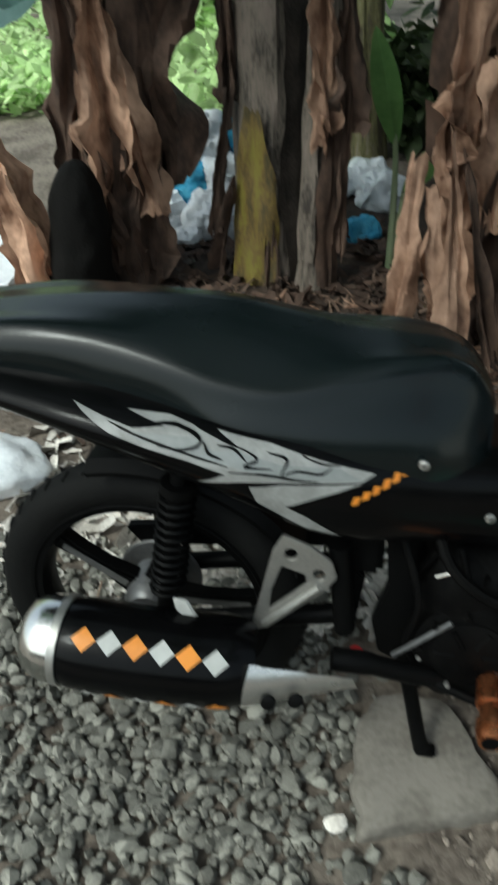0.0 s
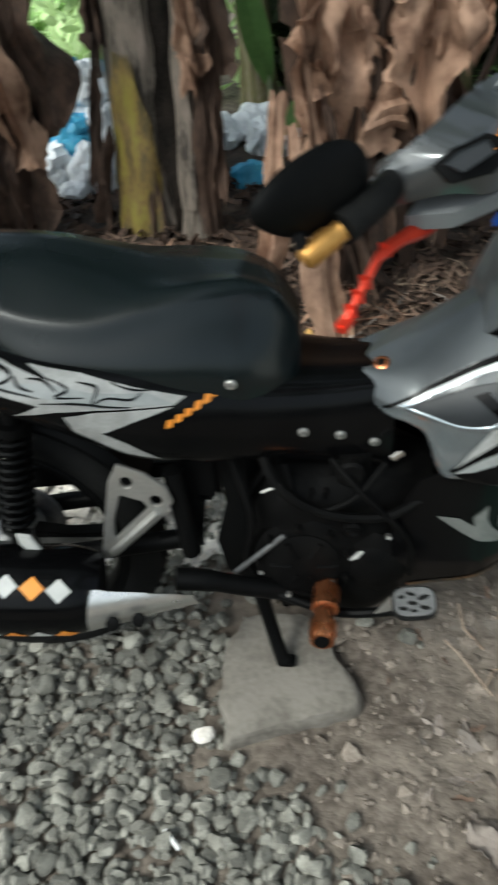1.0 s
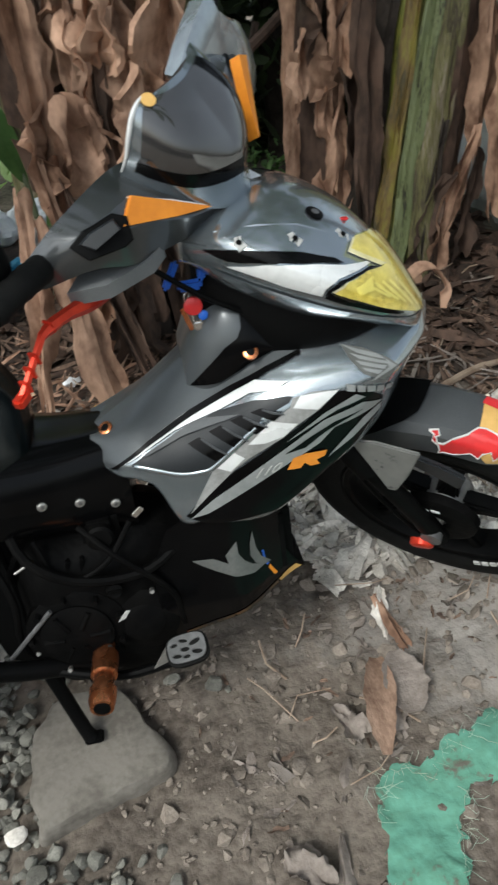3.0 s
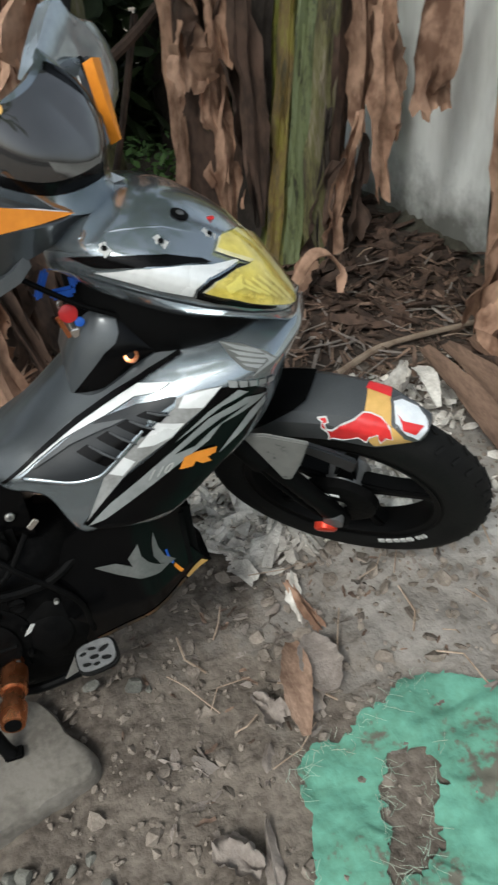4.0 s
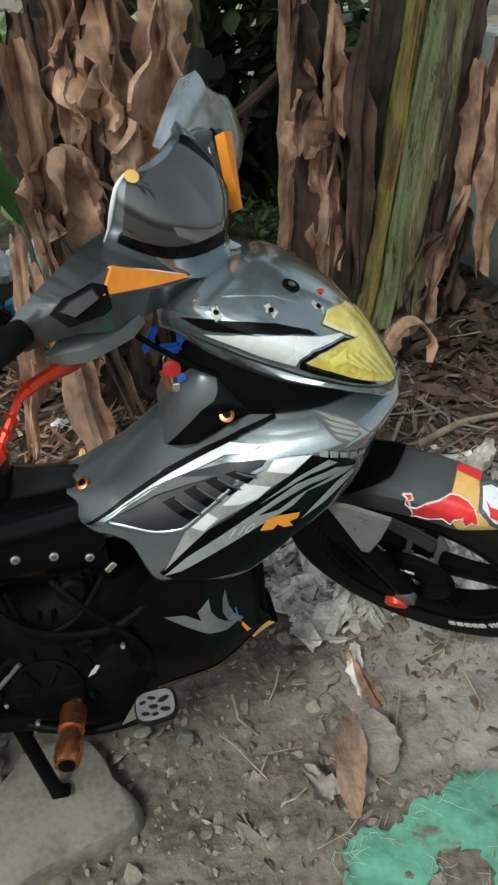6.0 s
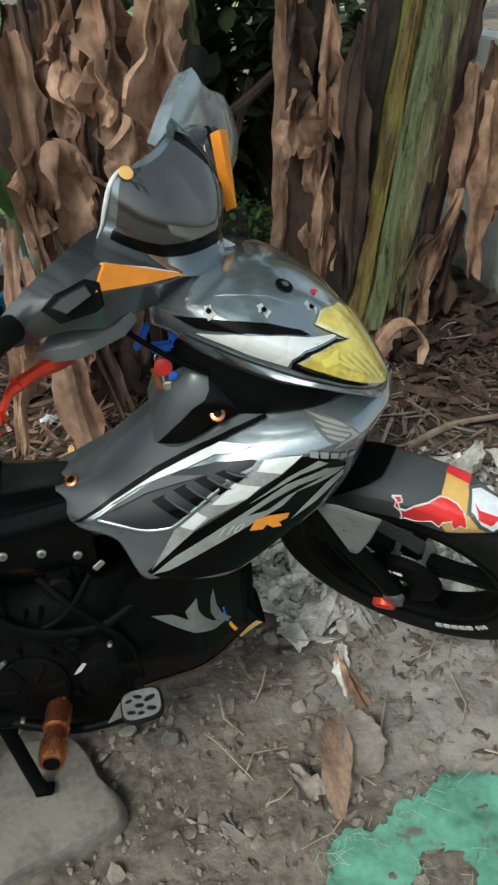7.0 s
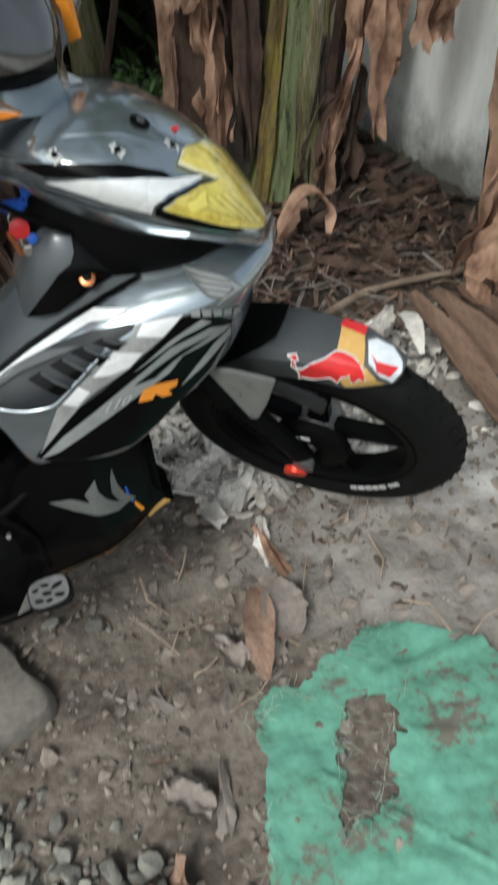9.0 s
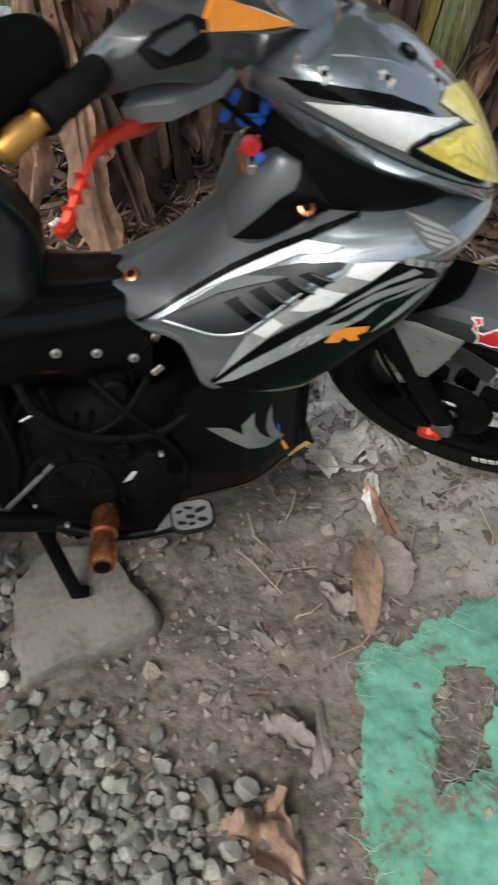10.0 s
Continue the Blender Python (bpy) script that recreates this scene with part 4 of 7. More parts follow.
# stickers and openings of the leg shield
SHIELD = (
    # Black ground between the stripes; below them it paints the body's shadow.
    ("shield_graphic", M_GLOSSBLACK, 0.0014, ((0.735, 0.252), (0.775, 0.29), (0.812, 0.324), (0.888, 0.374), (0.939, 0.411), (0.967, 0.436), (1.003, 0.434), (1.036, 0.408), (1.03, 0.378), (1.0, 0.336), (0.95, 0.293), (0.905, 0.259), (0.87, 0.237), (0.8, 0.232), (0.76, 0.234))),
    ("shield_stripe", M_SILVER, 0.0026, ((0.648, 0.338), (0.699, 0.372), (0.761, 0.407), (0.818, 0.431), (0.836, 0.443), (0.858, 0.451), (0.904, 0.451), (0.885, 0.442), (0.852, 0.437), (0.809, 0.415), (0.738, 0.385), (0.675, 0.351))),
    ("checker_band", M_FLASH, 0.0022, ((0.787, 0.338), (0.813, 0.363), (0.842, 0.386), (0.875, 0.405), (0.9, 0.421), (0.905, 0.432), (0.934, 0.439), (0.967, 0.438), (0.939, 0.413), (0.906, 0.393), (0.888, 0.376), (0.835, 0.346), (0.812, 0.327), (0.742, 0.256), (0.75, 0.268))),
    ("checker", M_SILVER, 0.0032, ((0.787, 0.338), (0.813, 0.363), (0.831, 0.349), (0.809, 0.328))),
    ("checker", M_SILVER, 0.0032, ((0.872, 0.404), (0.909, 0.396), (0.888, 0.378), (0.861, 0.37), (0.838, 0.371))),
    ("checker", M_SILVER, 0.0032, ((0.916, 0.435), (0.968, 0.439), (0.937, 0.414), (0.904, 0.42))),
    ("shield_stripe", M_DIMSILVER, 0.0026, ((0.742, 0.248), (0.779, 0.28), (0.829, 0.313), (0.885, 0.352), (0.944, 0.393), (1.001, 0.412), (1.034, 0.403), (1.02, 0.394), (0.962, 0.376), (0.94, 0.352), (0.895, 0.327), (0.85, 0.3), (0.768, 0.255))),
    ("shield_stripe", M_DIMSILVER, 0.0028, ((0.89, 0.366), (0.946, 0.406), (0.99, 0.429), (1.004, 0.421), (0.964, 0.408))),
    ("shield_stripe", M_DIMSILVER, 0.0028, ((1.032, 0.398), (1.033, 0.385), (0.99, 0.348), (0.952, 0.322), (0.968, 0.34), (1.005, 0.38))),
    ("stripe_core", M_GLOSSBLACK, 0.0034, ((0.888, 0.345), (0.926, 0.369), (0.962, 0.388), (1.004, 0.4), (0.975, 0.386), (0.945, 0.37), (0.918, 0.35))),
    ("shield_groove", M_GLOSSBLACK, 0.0036, ((0.641, 0.337), (0.696, 0.37), (0.769, 0.411), (0.83, 0.4425), (0.88, 0.465), (0.929, 0.482), (0.93, 0.478), (0.881, 0.46), (0.834, 0.4375), (0.773, 0.406), (0.697, 0.365), (0.643, 0.334))),
)
for nm, mt, lf, o in SHIELD:
    part(nm, decal(o, shield_tree, lf, -1, step=0.008), mt, shield)
# Flat film: the darkness of the recess is put in its colour.
scoop = part("air_scoop", decal([(0.672, 0.345), (0.693, 0.357), (0.752, 0.385), (0.80, 0.411), (0.853, 0.429), (0.898, 0.435), (0.906, 0.434), (0.9, 0.427), (0.862, 0.409), (0.825, 0.373), (0.788, 0.341), (0.768, 0.333), (0.739, 0.332), (0.708, 0.339)], shield_tree, 0.0032, -1, step=0.008), M_SHROUD, shield, "louvred air scoop, a charcoal film for its shaded recess")
part("scoop_flap", decal([(0.688, 0.354), (0.746, 0.385), (0.781, 0.402), (0.836, 0.412), (0.812, 0.402), (0.778, 0.39), (0.748, 0.379), (0.698, 0.356)], shield_tree, 0.007, -1, step=0.008), M_GREYMATT, scoop, "grey flap")
# Tube added along the scoop's edge in place of a highlight on its paint.
lip = [shield_tree.ray_cast(Vector((x, -1, z)), Vector((0, 1, 0)))[0] for x, z in ((0.671, 0.344), (0.69, 0.341), (0.708, 0.337), (0.739, 0.33), (0.768, 0.331), (0.788, 0.339), (0.825, 0.372), (0.862, 0.405))]
part("scoop_lip", tube(smooth_path([tuple(q) for q in lip], 24), [0.002] + [0.005] * 22 + [0.002], 10), M_GREY, scoop, "rounded paint rim added to catch a highlight", 80)
SLOTS = (((0.862, 0.421), (0.89, 0.414)), ((0.836, 0.411), (0.866, 0.397)), ((0.806, 0.397), (0.838, 0.378)), ((0.774, 0.381), (0.808, 0.358)), ((0.742, 0.365), (0.776, 0.342)))
for (a, b), (c, d) in zip(SLOTS, SLOTS[1:]):
    # Black films stand in for the shaded gaps between the slats.
    part("louvre_gap", decal([a, b, (b[0] * 0.45 + d[0] * 0.55, b[1] * 0.45 + d[1] * 0.55), (a[0] * 0.45 + c[0] * 0.55, a[1] * 0.45 + c[1] * 0.55)], shield_tree, 0.0042, -1, step=0.008), M_GLOSSBLACK, scoop)
    pa = [shield_tree.ray_cast(Vector((q[0], -1, q[1])), Vector((0, 1, 0)))[0] - Vector((0, 0.006, 0)) for q in (a, b)]
    part("louvre", tube([pa[0], (pa[0] + pa[1]) / 2 - Vector((0, 0.003, 0)), pa[1]], [0.0012, 0.002, 0.0012], 6), M_GREYMATT, scoop)
part("letter_mark", decal([(0.89, 0.315), (0.9, 0.335), (0.918, 0.339), (0.95, 0.337), (0.947, 0.327), (0.934, 0.323), (0.939, 0.314), (0.925, 0.314), (0.916, 0.322), (0.91, 0.314), (0.9, 0.314)], shield_tree, 0.004, -1), M_AMBERSTK, shield, "orange slanted letter mark")
wr = letters("110", 0.02)
for v in wr.verts:
    x0, z0 = v.co.x * 1.3 + 0.45 * v.co.z, v.co.z
    p = Vector((x0 + 0.857, 0, z0 + 0.306 + 0.19 * (x0 + 0.03)))
    hit = shield_tree.ray_cast(Vector((p.x, -1, p.z)), Vector((0, 1, 0)))[0]
    v.co = Vector((p.x, (hit.y if hit else -0.14) - 0.004 + v.co.y, p.z))
part("model_number", wr, M_PLATE, shield, "silver slanted number sticker", smooth=False)
part("wing_ground", decal([(0.983, 0.486), (1.01, 0.481), (1.04, 0.468), (1.053, 0.457), (1.046, 0.447), (1.031, 0.441), (1.018, 0.447), (1.004, 0.453), (0.99, 0.47)], shield_tree, 0.0014, -1, step=0.008), M_CLAW, shield)
for o in (((0.984, 0.485), (1.027, 0.473), (1.036, 0.4665), (1.001, 0.476)), ((0.99, 0.477), (1.036, 0.4645), (1.038, 0.461), (1.002, 0.47)), ((0.996, 0.469), (1.036, 0.4595), (1.032, 0.456), (1.002, 0.464)), ((1.002, 0.461), (1.03, 0.4545), (1.023, 0.451), (1.007, 0.457)), ((1.036, 0.467), (1.051, 0.456), (1.037, 0.452), (1.012, 0.442), (1.023, 0.45), (1.039, 0.457))):
    part("wing_feather", decal(o, shield_tree, 0.0024, -1, step=0.008), M_DIMSILVER, shield)
for k in range(5):
    x0, z0 = 0.978 + 0.0145 * k, 0.4445 - 0.0034 * k
    part("wordmark_bar", decal([(x0, z0), (x0 + 0.0115, z0 - 0.0027), (x0 + 0.0115, z0 - 0.0125), (x0, z0 - 0.0098)], shield_tree, 0.0022, -1), M_DIMSILVER, shield)
tb = box(0.02, 0.004, 0.01, (0.664, -0.108, 0.262), 0.0015, Matrix.Rotation(-0.7, 4, "Y"))
part("chrome_tab", tb, M_CHROME, shield, "small bright chrome tab")


def screw_cup(at, way, parent, r=0.011):
    s = part("screw_cup", disc(at, way, r, 0.006, 20, 0.15), M_COPPER, parent, "copper-coloured screw cup")
    part("screw_head", disc(Vector(at) + Vector(way).normalized() * 0.005, way, r * 0.55, 0.0016, 12), M_BLACK, s)


screw_cup((0.862, -0.108, 0.486), (-0.1, -0.75, 0.65), shield)
screw_cup(shield_tree.find_nearest(Vector((0.638, -0.045, 0.386)))[0], (-0.3, -0.45, 0.8), shield)

# black hull added for the shaded cavity between leg shield and cowl, and the raised shroud behind it
part("cavity_shade_fill", hull([(0.80, [(0, 0.62), (0.05, 0.61), (0.06, 0.55), (0.05, 0.48), (0, 0.46)]), (0.9, [(0, 0.62), (0.1, 0.6), (0.12, 0.54), (0.1, 0.47), (0, 0.46)]), (1.0, [(0, 0.58), (0.12, 0.555), (0.14, 0.52), (0.12, 0.48), (0, 0.46)]), (1.09, [(0, 0.53), (0.08, 0.515), (0.09, 0.5), (0.07, 0.48), (0, 0.47)])], 16, 14), M_BLACK, bike, "", 60)
shroud_bm = hull([(0.77, [(0, 0.475), (0.045, 0.473), (0.056, 0.466), (0.068, 0.42), (0, 0.40)]), (0.795, [(0, 0.522), (0.062, 0.52), (0.074, 0.512), (0.09, 0.43), (0, 0.41)]), (0.825, [(0, 0.556), (0.07, 0.554), (0.083, 0.546), (0.102, 0.45), (0, 0.43)]), (0.855, [(0, 0.556), (0.077, 0.554), (0.089, 0.546), (0.107, 0.472), (0, 0.45)]), (0.91, [(0, 0.5), (0.075, 0.498), (0.085, 0.492), (0.1, 0.48), (0, 0.46)])], 30, 24)
shroud_tree = bvh(shroud_bm)
shroud = part("steering_shroud", shroud_bm, M_TUNNEL, bike, "satin dark grey steering shroud", 32)
part("shroud_side", decal([(0.775, 0.438), (0.799, 0.467), (0.828, 0.497), (0.846, 0.509), (0.853, 0.522), (0.854, 0.538), (0.87, 0.53), (0.9, 0.498), (0.9, 0.486), (0.86, 0.472), (0.817, 0.447)], shroud_tree, 0.002, -1, step=0.008), M_GLOSSBLACK, shroud, "black wedge on the near side")


# the front wheel's own pose, with its mudguard
FRONT_W = Matrix(((0.7687, 0.5641, -0.3015, 1.2273), (-0.6396, 0.678, -0.3623, 0.0602), (0, 0.4713, 0.882, 0.0505), (0, 0, 0, 1))) @ Matrix.Translation((-1.186, 0, -0.103))


def wheeled(name, bm, mat, parent=None, label="", angle=35):
    bm.transform(FRONT_W)
    return part(name, bm, mat, parent or bike, label, angle)


# wheels
def wheel_parts(centre, turn, name, drum):
    hub_e = new(name)
    hub_e.parent = bike
    def put(n, bm, mat, label="", up=None):
        bm.transform(Matrix.Translation(centre))
        if turn:
            bm.transform(turn)
        return part(n, bm, mat, up or hub_e, label, 40)
    bead = 0.196 if drum else 0.213
    tyre = [(-0.03, bead), (-0.039, bead + 0.014), (-0.042, 0.243), (-0.036, 0.26), (-0.024, 0.273), (0, 0.28), (0.024, 0.273), (0.036, 0.26), (0.042, 0.243), (0.039, bead + 0.014), (0.03, bead)]
    t = put("tyre", revolve(tyre, 96), M_RUBBER, "black treaded tyre")
    for k in range(44):
        for sg in (-1, 1):
            a = 2 * math.pi * (k + 0.25 * sg) / 44
            g = box(0.007, 0.02, 0.003, (0, sg * 0.016, 0.2772), 0, Matrix.Rotation(sg * 0.6, 4, "Z") @ Matrix.Rotation(-sg * 0.35, 4, "X"))
            g.transform(Matrix.Rotation(a, 4, "Y"))
            tread.append(g)
    tagged(put("tread", merge(*tread), M_RUBBER, "", t), kind="stuff")
    tread.clear()
    rim = put("rim", revolve([(-0.03, bead - 0.015), (-0.033, bead + 0.004), (-0.03, bead + 0.008), (0.03, bead + 0.008), (0.033, bead + 0.004), (0.03, bead - 0.015), (0.012, bead - 0.023), (-0.012, bead - 0.023)], 72), M_BLACK, "black cast rim")
    put("rim_lip", revolve([(-0.033, bead - 0.004), (-0.0352, bead - 0.001), (-0.034, bead + 0.001)], 72), M_BLACK, "", rim)
    put("hub", revolve([(-0.05, 0.01), (-0.05, 0.03), (-0.034, 0.044), (0.03, 0.05), (0.05, 0.035), (0.05, 0.01)], 40), M_DULLALU, "worn cast hub")
    for k in range(5):
        a = 2 * math.pi * k / 5 + (0.32 if drum else 0.28)
        sp = plate([(-0.024, 0.03), (-0.011, 0.1), (-0.012, 0.15), (-0.018, bead - 0.012), (0.018, bead - 0.012), (0.012, 0.15), (0.011, 0.1), (0.024, 0.03)], -0.017, 0.017, 0.005)
        sp.transform(Matrix.Rotation(a, 4, "Y"))
        s = put("spoke", sp, M_BLACK)
        fc = plate([(-0.007, 0.05), (-0.006, 0.18), (0.006, 0.18), (0.007, 0.05)], -0.0185, -0.0165, 0.0005)
        fc.transform(Matrix.Rotation(a, 4, "Y"))
        put("spoke_face", fc, M_DULLALU if not drum else M_BLACK, "", s)
    put("axle_nut", disc((0, -0.05, 0), (0, -1, 0), 0.013, 0.012, 6), M_ALU)
    if drum:
        dr = put("brake_drum", revolve([(-0.056, 0.02), (-0.06, 0.06), (-0.052, 0.075), (-0.035, 0.078), (-0.035, 0.02)], 40), M_ENGINE, "near-black drum brake plate")
        for k in range(3):
            sl = plate([(0.02, 0.045), (0.034, 0.036), (0.037, 0.043), (0.022, 0.052)], -0.0615, -0.059, 0.0005)
            sl.transform(Matrix.Rotation(0.42 * k - 1.3, 4, "Y"))
            put("vent", sl, M_SILVER, "", dr)
        for j in range(8):
            wide = 0.0036 if j < 5 else 0.0022
            wide *= 2.0 if j < 5 else 1.3
            br = plate([(-wide, 0.1995), (-wide + 0.001, 0.2105), (wide, 0.2105), (wide - 0.001, 0.1995)], -0.0412, -0.0375, 0.0)
            br.transform(Matrix.Rotation(2.86 - (0.088 * j if j < 5 else 0.2 + 0.052 * j), 4, "Y"))
            put("tyre_mark", br, M_PLATE, "", t)
    return hub_e


tread = []
rear = wheel_parts(Vector((0, 0, 0)), None, "rear_wheel", False)
front = wheel_parts(Vector((1.186, 0.0, 0.103)), FRONT_W, "front_wheel", True)
part("sprocket", revolve([(0.045, 0.02), (0.045, 0.075), (0.049, 0.078), (0.049, 0.02)], 40), M_DULLALU, rear)

# front fork, mudguard
HUB = Vector((1.186, 0, 0.103))
def up_fork(s, y, off=0.0):
    return HUB + Vector((-math.sin(RAKE), 0, math.cos(RAKE))) * s + Vector((math.cos(RAKE), 0, math.sin(RAKE))) * off + Vector((0, y, 0))


fork = new("front_fork")
fork.parent = bike
for sg in (-1, 1):
    low, high = FRONT_W @ (HUB + Vector((0, sg * 0.074, 0))), TURNED @ up_fork(0.42, sg * 0.078)
    part("fork_lower", tube([low.lerp(high, q) for q in (-0.06, 0.06, 0.12, 0.55, 0.57)], [0.018, 0.02, 0.017, 0.02, 0.015], 20), M_BLACK, fork, "black fork leg")
    part("fork_tube", tube([low.lerp(high, q) for q in (0.56, 1.15)], 0.0125, 16), M_CHROME, fork)
    wheeled("axle_clamp", disc(HUB + Vector((0, sg * 0.095, 0)), (0, -sg, 0), 0.02, 0.02, 16), M_DULLALU, fork)
wheeled("reflector", disc(HUB + Vector((-0.022, -0.085, -0.028)), (0.1, -1, -0.3), 0.023, 0.016, 20), M_REDMETAL, fork, "orange-red brake adjuster knob")
wheeled("brake_arm", tube(smooth_path([HUB + Vector(q) for q in ((-0.02, -0.075, -0.03), (-0.05, -0.078, 0.02), (-0.09, -0.08, 0.12), (-0.13, -0.075, 0.24))], 10), 0.004, 8), M_BLACK, fork)
guard_rings, inner = [], []
for k in range(33):
    s = k / 32
    th = radians(-44 + 81 * s)
    low = np.interp(s, [0, 0.3, 0.48, 0.62, 0.8, 0.93, 1], [0.27, 0.258, 0.256, 0.256, 0.258, 0.27, 0.295])
    wid = np.interp(s, [0, 0.5, 0.85, 1], [0.05, 0.053, 0.048, 0.024])
    prof = [(-wid, low), (-wid * 1.02, (low + 0.3) / 2), (-wid * 0.97, 0.302), (-wid * 0.72, 0.315), (0, 0.32), (wid * 0.72, 0.315), (wid * 0.97, 0.302), (wid * 1.02, (low + 0.3) / 2), (wid, low)]
    prof += [(y * 0.93, min(r, r - 0.004 if abs(y) < wid * 0.9 else r)) for y, r in prof[::-1]]
    guard_rings.append([(HUB.x + r * math.sin(th), y, HUB.z + r * math.cos(th)) for y, r in prof])
guard_bm = loft(guard_rings)
guard_tree = bvh(guard_bm)
mudguard = wheeled("front_mudguard", guard_bm, M_GREYMATT, bike, "grey front mudguard with yellow, red and chrome stickers")
VIEW = (-0.3, 0.8, -0.5)
wheeled("yellow_band", decal_dir([(1.278, 0.03, 0.409), (1.31, 0.03, 0.395), (1.326, -0.02, 0.39), (1.345, -0.033, 0.37), (1.364, -0.025, 0.345), (1.37, -0.012, 0.335), (1.354, -0.03, 0.338), (1.329, -0.046, 0.347), (1.294, -0.053, 0.352), (1.284, -0.052, 0.38), (1.282, -0.024, 0.407)], guard_tree, VIEW, 0.0012, 0.008), M_YELLOW, mudguard, "yellow band sticker")
wheeled("red_patch", decal_dir([(1.276, 0.022, 0.41), (1.278, 0.04, 0.405), (1.312, 0.038, 0.39), (1.314, 0.017, 0.394)], guard_tree, (-0.3, 0, -0.95), 0.0022, 0.008), M_RED, mudguard)
BEAST = [(1.128, -0.099, 0.303), (1.141, -0.103, 0.305), (1.142, -0.107, 0.296), (1.136, -0.104, 0.294), (1.14, -0.103, 0.282), (1.147, -0.11, 0.281), (1.159, -0.122, 0.293), (1.177, -0.129, 0.301), (1.194, -0.129, 0.307), (1.205, -0.131, 0.305), (1.217, -0.142, 0.298), (1.226, -0.152, 0.285),
         (1.231, -0.149, 0.262), (1.22, -0.153, 0.268), (1.214, -0.143, 0.257), (1.206, -0.15, 0.275), (1.197, -0.142, 0.27), (1.196, -0.13, 0.257), (1.183, -0.13, 0.268), (1.167, -0.105, 0.259), (1.15, -0.101, 0.262), (1.143, -0.101, 0.258), (1.145, -0.101, 0.267), (1.141, -0.105, 0.277), (1.132, -0.103, 0.287), (1.134, -0.104, 0.297)]
BEAST = [FRONT_W.inverted() @ Vector(q) for q in BEAST]
wheeled("animal_mark", decal_dir(BEAST, guard_tree, VIEW, 0.003, 0.006), M_RED, mudguard, "red shape sticker")
rim_line = decal_dir([q for q in BEAST], guard_tree, VIEW, 0.0022, 1.0)
rim_line.verts.ensure_lookup_table()
ring = [v.co.copy() for v in rim_line.verts]
rim_line.free()
wheeled("animal_mark_border", tube(ring + [ring[0]], 0.0019, 6), M_WHITE, mudguard, "white outline sticker")
FRONT = (-0.55, 0.5, -0.65)
wheeled("cap_border", decal_dir([(1.314, 0.013, 0.395), (1.329, 0.025, 0.388), (1.357, 0.022, 0.372), (1.376, 0.0, 0.36), (1.376, -0.012, 0.352), (1.362, -0.031, 0.34), (1.342, -0.037, 0.362), (1.324, -0.032, 0.389)], guard_tree, FRONT, 0.002, 0.008), M_DULLALU, mudguard)
wheeled("chrome_patch", decal_dir([(1.32, 0.008, 0.394), (1.331, 0.018, 0.387), (1.355, 0.016, 0.372), (1.371, -0.002, 0.361), (1.371, -0.011, 0.355), (1.36, -0.026, 0.346), (1.345, -0.032, 0.366), (1.33, -0.028, 0.388)], guard_tree, FRONT, 0.0032, 0.008), M_BAGW, mudguard, "scuffed pale silver badge")
wheeled("red_patch", decal_dir([(1.33, -0.012, 0.39), (1.339, -0.02, 0.383), (1.366, -0.011, 0.361), (1.354, -0.024, 0.358), (1.34, -0.03, 0.377)], guard_tree, FRONT, 0.0045, 0.008), M_RED, mudguard)
# Black skin laid over the guard stands in for its shaded rear opening.
hollow = []
for k in range(12):
    th = radians(-45 + 46 * k / 11)
    w2, r2 = 0.058 - 0.0002 * k, 0.3255
    hollow.append([(HUB.x + r * math.sin(th - back * k / 11), y, HUB.z + r * math.cos(th - back * k / 11)) for y, r, back in ((-w2, 0.262, 0.5), (-w2, 0.285, 0.38), (-w2, 0.303, 0.22), (-w2 * 0.75, 0.3205, 0.07), (-w2 * 0.4, 0.3245, 0.01), (0, r2, 0.0), (w2 * 0.75, 0.3205, 0.0), (w2, 0.303, 0.05), (w2, 0.262, 0.2))])
wheeled("guard_opening_shade", loft(hollow, caps=False, closed=False), M_BLACK, mudguard)
brk = plate([(1.06, 0.358), (1.1, 0.366), (1.168, 0.362), (1.152, 0.3), (1.134, 0.252), (1.12, 0.25), (1.09, 0.305)], -0.09, -0.083, 0.002)
steered("fork_plate", brk, M_SKETCH, fork, "grey triangular plate with a faint dark doodle")
steered("fork_sleeve", tube([up_fork(0.2, -0.078, 0.01), up_fork(0.33, -0.078, 0.006)], [0.022, 0.024], 16), M_BLACK, fork)
wheeled("mudguard_stay", plate([(1.17, 0.352), (1.19, 0.374), (1.23, 0.356), (1.267, 0.33), (1.254, 0.29), (1.21, 0.325)], -0.076, -0.066, 0.003), M_SHROUD, mudguard)
wheeled("rear_flap", plate([(1.05, 0.36), (1.1, 0.41), (1.13, 0.38), (1.09, 0.33)], -0.05, 0.05, 0.01), M_BLACK, mudguard)

# ---- handlebar, turned to the right ----
bars = new("handlebar")
bars.parent = bike
wing_keys = []
